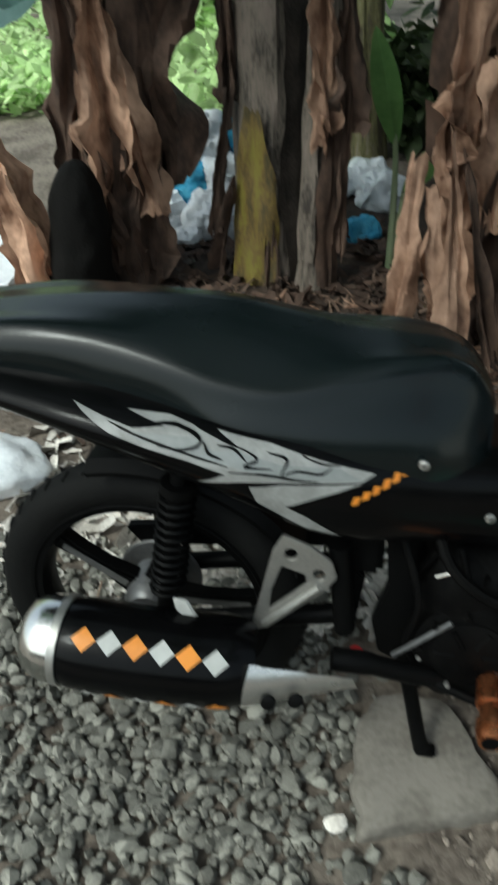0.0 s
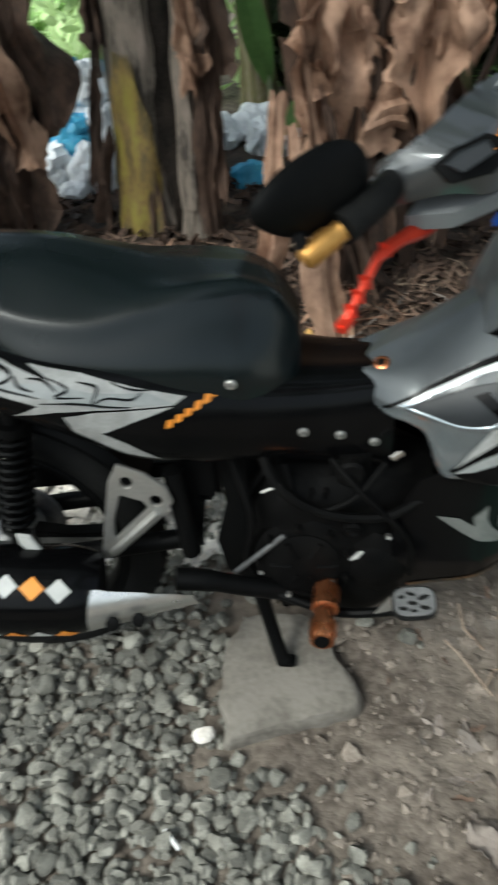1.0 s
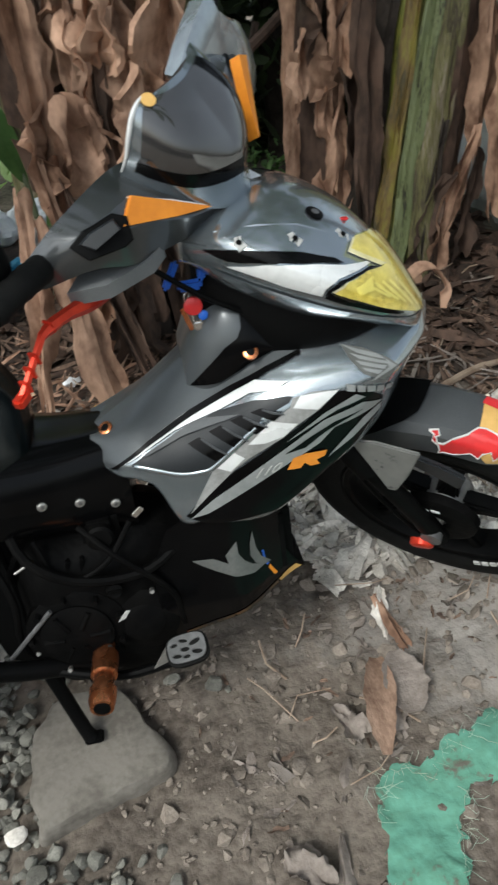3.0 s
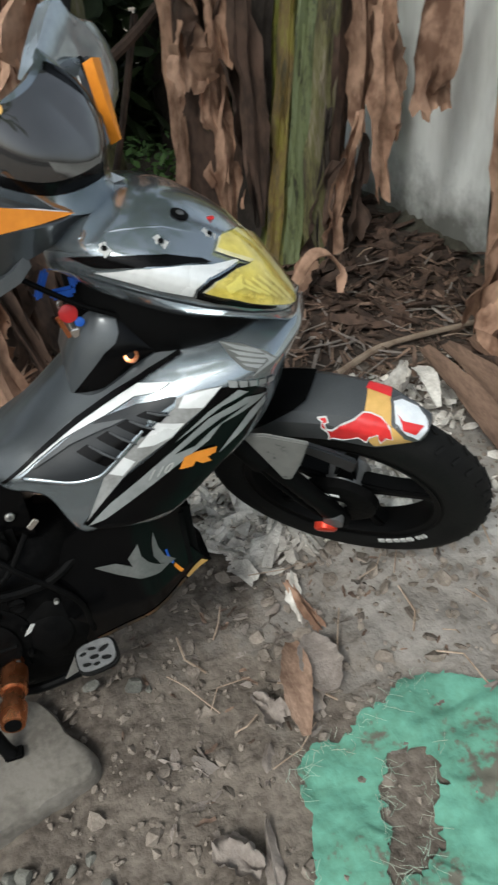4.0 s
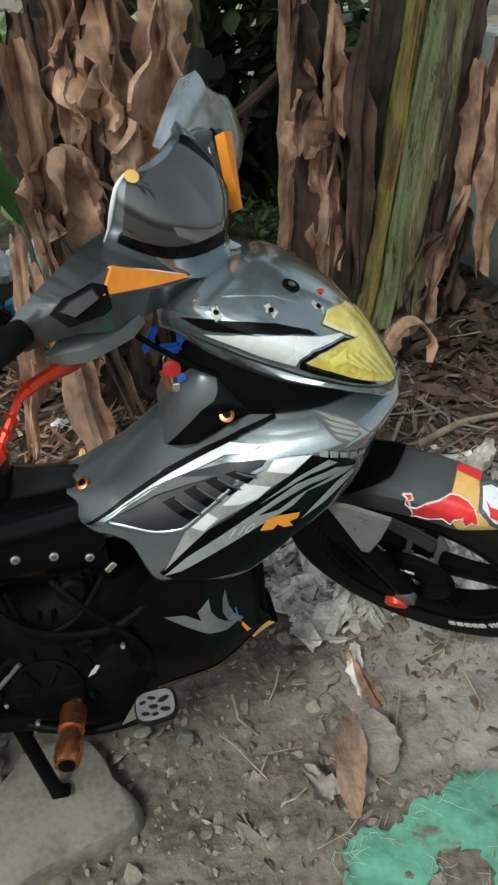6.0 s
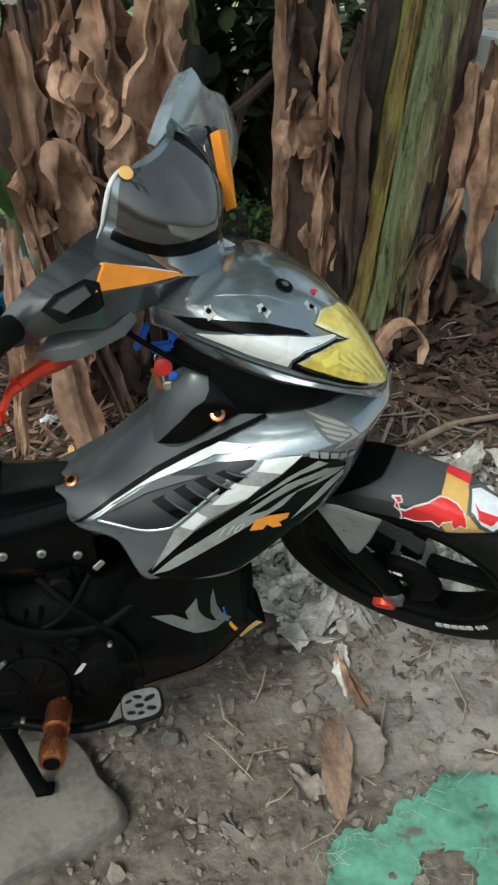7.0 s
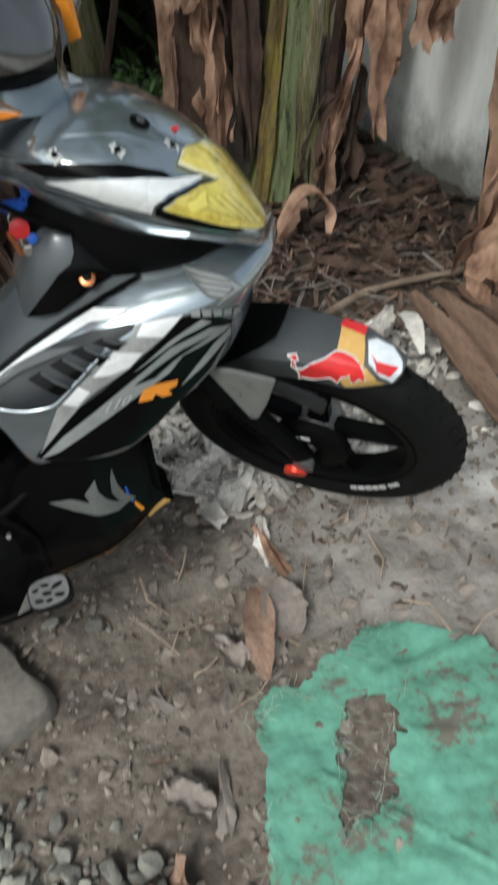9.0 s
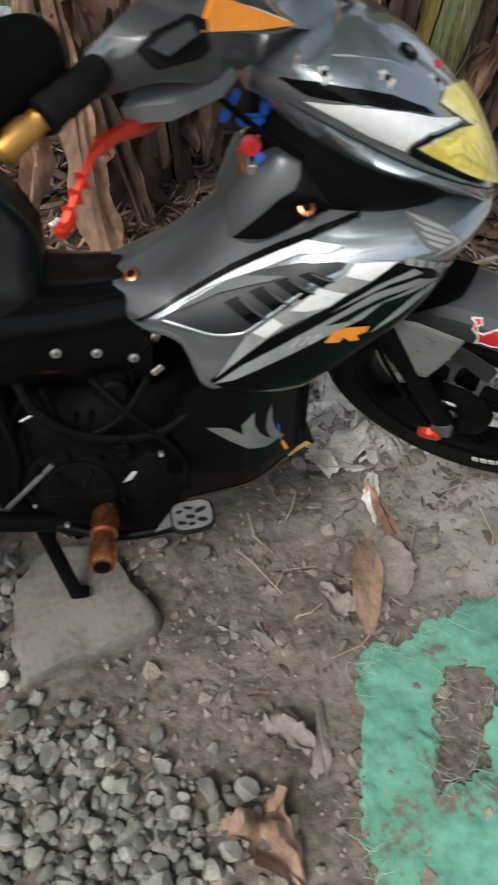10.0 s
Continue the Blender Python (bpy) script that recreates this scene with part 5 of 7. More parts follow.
for y, *sec in ((-0.232, 0.735, 0.752, 0.752, 0.753, 0.762, 0.738, 0.755, 0.722, 0.738, 0.718, 0.728, 0.735),
                (-0.205, 0.760, 0.778, 0.797, 0.778, 0.808, 0.764, 0.803, 0.735, 0.765, 0.715, 0.748, 0.755),
                (-0.165, 0.778, 0.792, 0.824, 0.787, 0.842, 0.768, 0.838, 0.718, 0.775, 0.703, 0.758, 0.760),
                (-0.130, 0.782, 0.793, 0.837, 0.787, 0.857, 0.755, 0.850, 0.710, 0.778, 0.700, 0.760, 0.750),
                (-0.090, 0.785, 0.790, 0.862, 0.757, 0.878, 0.735, 0.862, 0.700, 0.780, 0.695, 0.765, 0.740),
                (-0.054, 0.790, 0.782, 0.882, 0.729, 0.886, 0.721, 0.872, 0.695, 0.785, 0.690, 0.770, 0.740),
                (0.0, 0.800, 0.778, 0.905, 0.713, 0.909, 0.703, 0.890, 0.688, 0.790, 0.685, 0.775, 0.735)):
    wing_keys.append((y, *sec))
wing_keys += [(-r[0], *r[1:]) for r in wing_keys[-2::-1]]
rings = []
for y, v in zip(np.linspace(-0.232, 0.232, 41), hermite(wing_keys, np.linspace(-0.232, 0.232, 41))):
    rings.append([(v[2 * k], y, v[2 * k + 1]) for k in range(6)])
bar_bm = loft(rings)
long_edges = [e for e in bar_bm.edges if len(e.link_faces) == 2 and e.calc_face_angle(0) > 0.25 and abs((e.verts[0].co - e.verts[1].co).normalized().y) > 0.3]
bmesh.ops.bevel(bar_bm, geom=long_edges, offset=0.0035, segments=2, affect="EDGES", clamp_overlap=True)
bar_tree = bvh(bar_bm.copy())
cover = steered("handle_cover", bar_bm, M_DARKGREY, bars, "dark grey angular handlebar cover", 40)

# beaked fly screen over the cover
FLY = [(-0.3, 0.784, 0.092, 0.768, 0.884, 0.056, 0.724, 0.908, 0.703), (0.0, 0.800, 0.093, 0.785, 0.876, 0.07, 0.752, 0.912, 0.738), (0.15, 0.814, 0.092, 0.806, 0.882, 0.072, 0.778, 0.914, 0.761),
       (0.4, 0.824, 0.087, 0.832, 0.882, 0.066, 0.808, 0.9, 0.79), (0.7, 0.832, 0.074, 0.858, 0.864, 0.05, 0.842, 0.876, 0.827), (0.92, 0.836, 0.058, 0.862, 0.852, 0.036, 0.857, 0.859, 0.853), (1.0, 0.836, 0.05, 0.859, 0.847, 0.03, 0.861, 0.853, 0.862)]


def fly(s, v, sg, lift=0.0):
    """A place on the screen: s from its foot to its crest, v from its rear edge (0) to the crease in its middle (1)."""
    def at(s, v):
        k = hermite(FLY, [s])[0]
        a, m, b = Vector((k[0], k[1], k[2])), Vector((k[3], k[4], k[5])), Vector((k[6], 0, k[7]))
        q = a.lerp(m, v * 2) if v < 0.5 else m.lerp(b, v * 2 - 1)
        r = a * (1 - v) ** 2 + m * 2 * v * (1 - v) + b * v * v
        return q * 0.15 + (r + (m - (a + b) / 2) * 2 * v * (1 - v)) * 0.85
    p = at(s, v)
    if lift:
        nor = (at(min(s + 0.02, 1), v) - at(s - 0.02, v)).cross(at(s, min(v + 0.02, 1)) - at(s, max(v - 0.02, 0))).normalized()
        p = p + nor * (lift if nor.dot(Vector((0.5, 0.7, 0.3))) > 0 else -lift)
    return Vector((p.x, p.y * sg, p.z))


def fly_patch(sg, lower, upper, v0, v1, lift, n=16, m=10):
    """A film on the screen between two heights (each a function of v)."""
    bm = bmesh.new()
    grid = []
    for j in range(m + 1):
        v = v0 + (v1 - v0) * j / m
        grid.append([bm.verts.new(fly(lower(v) + (upper(v) - lower(v)) * i / n, v, sg, lift)) for i in range(n + 1)])
    for a, b in zip(grid, grid[1:]):
        for i in range(n):
            bm.faces.new((a[i], a[i + 1], b[i + 1], b[i]))
    return bm


rings = []
for s in list(np.linspace(-0.3, 1.0, 27)):
    right = [fly(s, v, -1) for v in np.linspace(0, 1, 9)]
    left = [fly(s, v, 1) for v in np.linspace(1, 0, 9)]
    back = fly(s, 0, 1)
    rings.append(right + left[1:] + [Vector((back.x + 0.012, back.y * 0.75, back.z - 0.004)), Vector((back.x + 0.012, -back.y * 0.75, back.z - 0.004))])
scr = loft(rings)
screen = steered("fly_screen", scr, M_GREY, bars, "grey beaked fly screen with a smoky insert", 28)
for sg in (-1, 1):
    v0, v1 = (0.1, 1.0) if sg < 0 else (0.62, 1.0)
    steered("screen_insert", fly_patch(sg, lambda v: 0.16 + 0.03 * (1 - v), lambda v: 0.9 + 0.04 * v, v0, v1, 0.0016), M_SMOKE, screen, "smoky glossy insert")
    steered("insert_rim", fly_patch(sg, lambda v: 0.1 - 0.06 * v, lambda v: 0.16 + 0.03 * (1 - v), max(0.08, v0 - 0.22), 0.995, 0.0022, 4), M_GLOSSBLACK, screen)
    if sg > 0:
        steered("insert_rim", fly_patch(sg, lambda v: 0.1, lambda v: 0.9, 0.4, 0.62, 0.002, 20, 4), M_GLOSSBLACK, screen)
    if sg < 0:
        steered("rear_edge", tube([fly(s, 0.0, sg, 0.002) for s in np.linspace(0.05, 0.95, 20)], [0.0012 + 0.0018 * math.sin(math.pi * k / 19) for k in range(20)], 8), M_SILVER, screen, "bright silver edge")
    am = [(0.8355, 0.133 * sg, 0.789), (0.862, 0.092 * sg, 0.7565), (0.886, 0.053 * sg, 0.7245), (0.868, 0.1 * sg, 0.7425), (0.838, 0.166 * sg, 0.772)]
    if sg > 0:
        am = [(0.852, 0.142, 0.808), (0.866, 0.122, 0.764), (0.88, 0.106, 0.717), (0.879, 0.113, 0.714), (0.855, 0.157, 0.8)]
    amb = bmesh.new()
    top = [amb.verts.new(Vector(q) + Vector((0.005, 0.002 * sg, 0.003))) for q in am]
    low = [amb.verts.new(Vector(q) - Vector((0.008, 0.002 * sg, 0.003))) for q in am]
    amb.faces.new(top)
    amb.faces.new(low[::-1])
    for k in range(5):
        amb.faces.new((top[k], low[k], low[(k + 1) % 5], top[(k + 1) % 5]))
    steered("amber_flash", amb, M_ORANGE, cover, "amber signal lens strip")
    up = tube([(0.834, 0.137 * sg, 0.79), (0.862, 0.093 * sg, 0.759), (0.886, 0.053 * sg, 0.727)], [0.0008, 0.0014, 0.0008], 6)
    steered("amber_frame", up, M_SILVER, cover)
    def raised(pts, out, tall):
        d = Vector((out[0], out[1] * sg, out[2])).normalized()
        rows = [[Vector((x, y * sg, z)) + d * h for x, y, z in pts] for h in (-0.012, tall * 0.7)]
        mid = sum(rows[1], Vector()) / len(pts)
        rows.append([mid + (q - mid) * 0.9 + d * tall * 0.3 for q in rows[1]])
        return loft(rows)
    box_ob = steered("switch_box", raised([(0.794, 0.211, 0.771), (0.805, 0.195, 0.783), (0.826, 0.162, 0.786), (0.84, 0.156, 0.78), (0.847, 0.166, 0.757), (0.843, 0.178, 0.755), (0.815, 0.211, 0.757)], (0.75, 0.5, 0.4), 0.006), M_BLACK, cover, "black switch housing", 30)
    steered("switch_key", raised([(0.801, 0.205, 0.772), (0.81, 0.194, 0.78), (0.828, 0.167, 0.783), (0.838, 0.172, 0.775), (0.82, 0.204, 0.767)], (0.75, 0.5, 0.4), 0.011), M_SHROUD, box_ob, "grey rocker face", 30)
    lip = loft([[(0.79, 0.1 * sg, z), (0.852, 0.122 * sg, z + 0.006), (0.85, 0.15 * sg, z + 0.004), (0.815, 0.2 * sg, z), (0.77, 0.22 * sg, z - 0.004), (0.765, 0.15 * sg, z)] for z in (0.692, 0.698, 0.712)])
    steered("lower_lip", lip, M_PLATEDARK, cover, "satin grey lower lip")
SHOULDER = [(0.100, 0.800), (0.140, 0.823), (0.180, 0.841), (0.218, 0.854), (0.232, 0.830), (0.262, 0.803), (0.295, 0.783), (0.318, 0.746), (0.330, 0.698), (0.315, 0.666), (0.280, 0.650), (0.242, 0.662), (0.199, 0.677), (0.164, 0.721), (0.120, 0.773)]
cy, cz = sum(p[0] for p in SHOULDER) / len(SHOULDER), sum(p[1] for p in SHOULDER) / len(SHOULDER)
shoulder = loft([[(x, cy + (y - cy) * g, cz + (z - cz) * g) for y, z in SHOULDER] for x, g in ((0.755, 0.85), (0.785, 1.0), (0.791, 0.93), (0.796, 0.6), (0.798, 0.2))])
steered("cover_shoulder", shoulder, M_GREYSKY, cover, "glossy grey shoulder of the cover, sky reflection put in its pale colour", 40)
hp = fly(0.84, 0.14, -1, 0.002)
steered("round_sticker", disc(hp, (fly(0.84, 0.14, -1, 0.01) - hp), 0.0085, 0.0012, 20, 0.1), M_YELLOW, screen, "round yellow sticker")

for sg in (-1, 1):
    gp = [(0.745, sg * 0.2, 0.735), (0.767, sg * 0.270, 0.765), (0.762, sg * 0.326, 0.770)]
    if sg > 0:
        gp = [(0.742, 0.235, 0.765), (0.735, 0.3, 0.798), (0.728, 0.34, 0.82)]
    steered("grip", tube(smooth_path(gp, 14), [0.017, 0.019, 0.0165, 0.0175, 0.0165, 0.0175, 0.0165, 0.0175, 0.0165, 0.0175, 0.0165, 0.0175, 0.019, 0.017], 18), M_RUBBER, bars, "ribbed black rubber grip")
    if sg > 0:
        continue
    be = steered("bar_end", tube([(0.768, sg * 0.331, 0.776), (0.764, sg * 0.339, 0.773), (0.762, sg * 0.342, 0.772), (0.749, sg * 0.368, 0.763), (0.747, sg * 0.371, 0.761)], [0.011, 0.011, 0.013, 0.013, 0.009], 18), M_GOLD, bars, "gold anodised bar end")
    mount = tube([(0.735, sg * 0.195, 0.728), (0.74, sg * 0.17, 0.727)], 0.021, 16)
    steered("lever_clamp", mount, M_DULLALU, bars)
    lev = smooth_path([(0.775, sg * 0.15, 0.655), (0.78, sg * 0.19, 0.672), (0.776, sg * 0.235, 0.692), (0.774, sg * 0.28, 0.703), (0.774, sg * 0.3, 0.696), (0.774, sg * 0.355, 0.668)], 16)
    lb = tube(lev, [0.009, 0.0095, 0.01, 0.0105, 0.011, 0.0105, 0.009, 0.0085, 0.0095, 0.0075, 0.0065, 0.006, 0.006, 0.0055, 0.0055, 0.006], 6)
    for v in lb.verts:
        v.co.x = 0.775 + (v.co.x - 0.775) * 0.75
    lever = steered("brake_lever", lb, M_REDMETAL, bars, "red anodised folding lever")
    for q in (0.27, 0.31, 0.325, 0.34):
        steered("lever_ridge", box(0.014, 0.004, 0.016, (0.774, sg * q, 0.703 if q < 0.3 else 0.696 - 0.51 * (q - 0.3)), 0.001), M_REDMETAL, lever)
    steered("lever_tip", box(0.014, 0.022, 0.014, (0.774, sg * 0.353, 0.668), 0.003), M_REDMETAL, lever)
    steered("lever_pivot", tube([(0.765, sg * 0.16, 0.715), (0.775, sg * 0.155, 0.67)], 0.013, 14), M_CHROME, bars, "chrome lever pivot")
    if sg > 0:
        continue
    st = smooth_path([(0.750, sg * 0.366, 0.768), (0.738, sg * 0.361, 0.783), (0.730, sg * 0.341, 0.798)], 8)
    mirror = steered("mirror_stalk", tube(st, 0.007, 10), M_BLACK, bars)
    mb = bmesh.new()
    bmesh.ops.create_uvsphere(mb, u_segments=28, v_segments=18, radius=1)
    for v in mb.verts:
        v.co.x = v.co.x * (0.02 if v.co.x > 0 else 0.012)
        v.co.y *= 0.074
        v.co.z *= 1 + 0.28 * v.co.y / 0.074
        v.co.z *= 0.043
    mb.transform(Matrix.Translation((0.735, sg * 0.33, 0.806)) @ Matrix.Rotation(0.3 * sg, 4, "X") @ Matrix.Rotation(0.25 * sg, 4, "Z"))
    steered("mirror_shell", mb, M_BLACK, bars, "black oval bar-end mirror shell", 60)
steered("stem", tube([up_fork(0.5, 0), up_fork(0.68, 0)], 0.03, 16), M_BLACK, bars)
steered("cable", tube(smooth_path([(0.79, -0.12, 0.69), (0.87, -0.1, 0.62), (0.93, -0.06, 0.55), (0.95, -0.03, 0.45)], 14), 0.004, 8), M_BLACK, bars)

# keys on the ignition
keys = empty("key_ring", BIKE @ Matrix.Translation((0.795, -0.075, 0.6)) @ Matrix.Scale(0.85, 4), "bunch of keys with blue clip and red tag", "keys")
kb = merge(box(0.012, 0.012, 0.05, (-0.028, 0, 0.0), 0.004, Matrix.Rotation(0.5, 4, "Y")), box(0.04, 0.012, 0.018, (0, 0, -0.02), 0.005), box(0.012, 0.012, 0.03, (0.02, 0, 0.0), 0.004))
part("clip", kb, M_BLUE, keys, "blue plastic clip")
part("tag", disc((0.0, -0.004, -0.052), (0, -1, 0), 0.015, 0.007, 18), M_RED, keys, "round red tag")
part("key_blade", box(0.008, 0.003, 0.04, (-0.012, 0, -0.075), 0.001, Matrix.Rotation(-0.3, 4, "Y")), M_COPPER, keys)
part("padlock", merge(box(0.016, 0.008, 0.016, (0.004, 0, -0.088), 0.003), tube(smooth_path([(-0.002, 0, -0.08), (-0.002, 0, -0.065), (0.004, 0, -0.06), (0.01, 0, -0.065), (0.01, 0, -0.08)], 10), 0.002, 6)), M_CHROME, keys)
part("ring", tube([(0.006 * math.cos(a) * 2, 0, -0.04 + 0.012 * math.sin(a)) for a in np.linspace(0, 6.28, 20)], 0.0015, 6), M_CHROME, keys)
part("charm", disc((0.014, -0.004, -0.07), (0, -1, 0.2), 0.008, 0.004, 12), M_BLUE, keys)

# ---- muffler, engine, stand ----
mpts = [(-0.075, -0.2, 0.075), (0.0, -0.2, 0.07), (0.1, -0.195, 0.062), (0.215, -0.18, 0.052)]
muff = tube(smooth_path(mpts, 16), [0.064, 0.067, 0.069] + [0.07] * 11 + [0.066, 0.055], 36)
muff_tree = bvh(muff)
muffler = part("muffler", muff, M_GLOSSBLACK, bike, "black muffler with a row of orange and white diamonds", 50)
part("end_cap", tube([(-0.07, -0.2, 0.075), (-0.075, -0.2, 0.075), (-0.1, -0.2, 0.077), (-0.122, -0.2, 0.079), (-0.134, -0.2, 0.08), (-0.133, -0.2, 0.08), (-0.105, -0.2, 0.078)], [0.06, 0.068, 0.066, 0.058, 0.04, 0.026, 0.022], 36), M_CHROME, muffler, "chrome end cap", 50)
part("band", tube([(-0.078, -0.2, 0.0755), (-0.066, -0.2, 0.0745)], 0.0695, 36), M_ALU, muffler)
for row, (za, orange_first) in enumerate(((0.0, True), (-0.062, False))):
    for k in range(6):
        x = -0.022 + 0.0385 * k
        zc = 0.121 - 0.0035 * k - (0.066 if row else 0)
        z_axis = 0.072 - 0.1 * max(0, x) * 0.9
        h = 0.018
        ang = radians(52 if row == 0 else -36)
        c = Vector((x, -0.2 - 0.09 * math.cos(ang), z_axis + 0.09 * math.sin(ang)))
        d = Vector((0, -math.cos(ang), math.sin(ang)))
        tdir = Vector((0, math.sin(ang), math.cos(ang)))
        pts = [c + Vector((-0.0185, 0, 0)), c + tdir * h, c + Vector((0.0185, 0, 0)), c - tdir * h]
        part("diamond", decal_dir(pts, muff_tree, -d, 0.0012, 0.008), M_AMBERSTK if (k % 2 == 0) == orange_first else M_PLATE, muffler)
gd = decal_dir([(0.215, -0.25, 0.115), (0.25, -0.25, 0.112), (0.36, -0.22, 0.082), (0.368, -0.22, 0.06), (0.3, -0.23, 0.03), (0.2, -0.24, 0.005)], bvh(tube([(0.16, -0.19, 0.058), (0.37, -0.165, 0.062)], [0.066, 0.03], 30)), (0.05, 0.8, -0.6), 0.006, 0.008)
out = bmesh.ops.extrude_face_region(gd, geom=list(gd.faces))
for v in out["geom"]:
    if isinstance(v, bmesh.types.BMVert):
        v.co += Vector((0, 0.004, -0.003))
shield_g = part("heat_guard", gd, M_POLISH, muffler, "brushed silver heat guard with round holes")
for x, z in ((0.246, 0.045), (0.285, 0.05)):
    part("guard_hole", disc((x, -0.243 + 0.12 * (x - 0.246), z), (0, -1, 0.35), 0.011, 0.006, 18, 0.1), M_BLACK, shield_g)
part("header_pipe", tube(smooth_path([(0.33, -0.163, 0.06), (0.38, -0.155, 0.05), (0.46, -0.13, 0.01), (0.6, -0.09, -0.04), (0.7, -0.05, -0.03), (0.76, 0, 0.06)], 26), [0.018] * 6 + [0.016] * 20, 18), M_BLACK, bike, "black exhaust header pipe")
mb = plate([(0.095, 0.158), (0.117, 0.155), (0.13, 0.125), (0.165, 0.112), (0.16, 0.088), (0.125, 0.095), (0.112, 0.12), (0.098, 0.135)], -0.175, -0.169, 0.002)
part("muffler_bracket", mb, M_PLATE, bike, "pale metal muffler bracket")

BR = [(0.251, 0.248), (0.29, 0.232), (0.322, 0.206), (0.33, 0.177), (0.313, 0.15), (0.225, 0.062), (0.199, 0.052), (0.205, 0.085), (0.234, 0.215)]
circle = lambda cx, cz, r, n=12: [(cx + r * math.cos(2 * math.pi * k / n), cz + r * math.sin(2 * math.pi * k / n)) for k in range(n)]
part("footrest_bracket", plate(BR, -0.118, -0.11, 0.0015, holes=[circle(0.262, 0.215, 0.01), circle(0.304, 0.18, 0.01), [(0.248, 0.19), (0.283, 0.178), (0.29, 0.165), (0.228, 0.1), (0.232, 0.14)]]), M_ALU, bike, "polished aluminium footrest bracket with holes")
part("bracket_rib", tube([(0.22, -0.121, 0.072), (0.305, -0.121, 0.16)], 0.006, 8), M_ALU, bike)

sh = new("rear_shock")
sh.parent = bike
a, b = Vector((0.1, -0.09, 0.34)), Vector((0.045, -0.09, 0.02))
part("damper", tube([a, b], 0.014, 14), M_BLACK, sh)
coil = []
for k in range(120):
    s = k / 119
    p = a.lerp(b, 0.15 + 0.6 * s)
    coil.append(p + Vector((math.cos(s * 75), math.sin(s * 75), 0)) * 0.026)
part("spring", tube(coil, 0.0045, 6), M_BLACK, sh, "black coil spring")
part("shock_cap", tube([a.lerp(b, 0.1), a.lerp(b, 0.15)], 0.028, 18), M_BLACK, sh)
for sg in (-1, 1):
    part("swing_arm", tube(smooth_path([(-0.02, sg * 0.075, -0.0), (0.15, sg * 0.075, 0.03), (0.36, sg * 0.06, 0.06)], 10), 0.017, 12), M_BLACK, bike)
    part("axle_block", box(0.06, 0.012, 0.035, (0.0, sg * 0.09, 0.0), 0.004), M_DULLALU, bike)
part("chain_guard", plate([(-0.06, 0.1), (0.05, 0.115), (0.33, 0.13), (0.33, 0.1), (0.1, 0.075), (-0.03, 0.06)], 0.05, 0.075, 0.004), M_BLACK, bike)
part("frame_plate", plate([(-0.01, 0.255), (0.045, 0.255), (0.05, 0.225), (0.005, 0.225)], 0.04, 0.05, 0.002), M_DULLALU, bike)
part("rear_mudguard", loft([[(0.315 * math.sin(t2), y, 0.315 * math.cos(t2) - (0.02 if abs(y) > 0.05 else 0)) for y in (-0.062, -0.05, 0, 0.05, 0.062)] + [(0.307 * math.sin(t2), y, 0.307 * math.cos(t2) - (0.02 if abs(y) > 0.05 else 0)) for y in (0.06, 0.05, 0, -0.05, -0.06)] for t2 in np.linspace(radians(-12), radians(60), 24)]), M_BLACK, bike)
part("frame_tube", tube(smooth_path([(0.05, -0.05, 0.4), (0.25, -0.05, 0.36), (0.42, -0.05, 0.26), (0.46, -0.05, 0.05)], 16), 0.016, 12), M_BLACK, bike)
part("stay", tube([(0.33, -0.09, 0.22), (0.345, -0.09, 0.05)], 0.017, 12), M_BLACK, bike)

engine = new("engine")
engine.parent = bike
part("crankcase", hull([(0.43, [(0, 0.14), (0.03, 0.13), (0.04, 0.08), (0.03, 0.02), (0, 0.01)]), (0.47, [(0, 0.22), (0.08, 0.2), (0.1, 0.08), (0.08, -0.05), (0, -0.07)]), (0.55, [(0, 0.23), (0.09, 0.2), (0.11, 0.06), (0.09, -0.07), (0, -0.09)]), (0.66, [(0, 0.23), (0.07, 0.2), (0.1, 0.05), (0.08, -0.07), (0, -0.085)]), (0.73, [(0, 0.2), (0.05, 0.18), (0.06, 0.06), (0.04, -0.02), (0, -0.03)])], 28, 18), M_ENGINE, engine, "near-black crankcase, shade put in its colour")
part("clutch_cover", merge(disc((0.53, -0.09, 0.06), (0, -1, 0), 0.082, 0.03, 40, 0.2), disc((0.53, -0.115, 0.06), (0, -1, 0.05), 0.058, 0.016, 32, 0.3), disc((0.63, -0.08, 0.045), (0, -1, 0), 0.066, 0.032, 36, 0.25), disc((0.635, -0.105, 0.05), (0, -1, 0.1), 0.036, 0.014, 24, 0.3)), M_ENGINE, engine, "near-black ribbed clutch cover, shade put in its colour")
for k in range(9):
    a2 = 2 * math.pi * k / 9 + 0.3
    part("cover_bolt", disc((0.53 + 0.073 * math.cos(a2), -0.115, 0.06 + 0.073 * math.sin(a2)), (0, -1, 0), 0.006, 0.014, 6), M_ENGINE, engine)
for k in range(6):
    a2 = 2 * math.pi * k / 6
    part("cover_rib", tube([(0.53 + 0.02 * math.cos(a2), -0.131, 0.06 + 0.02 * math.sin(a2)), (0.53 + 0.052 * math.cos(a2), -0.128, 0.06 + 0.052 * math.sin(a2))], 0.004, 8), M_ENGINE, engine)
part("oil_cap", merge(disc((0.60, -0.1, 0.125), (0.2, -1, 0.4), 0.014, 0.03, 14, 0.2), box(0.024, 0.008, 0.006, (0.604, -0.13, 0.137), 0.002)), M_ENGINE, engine)
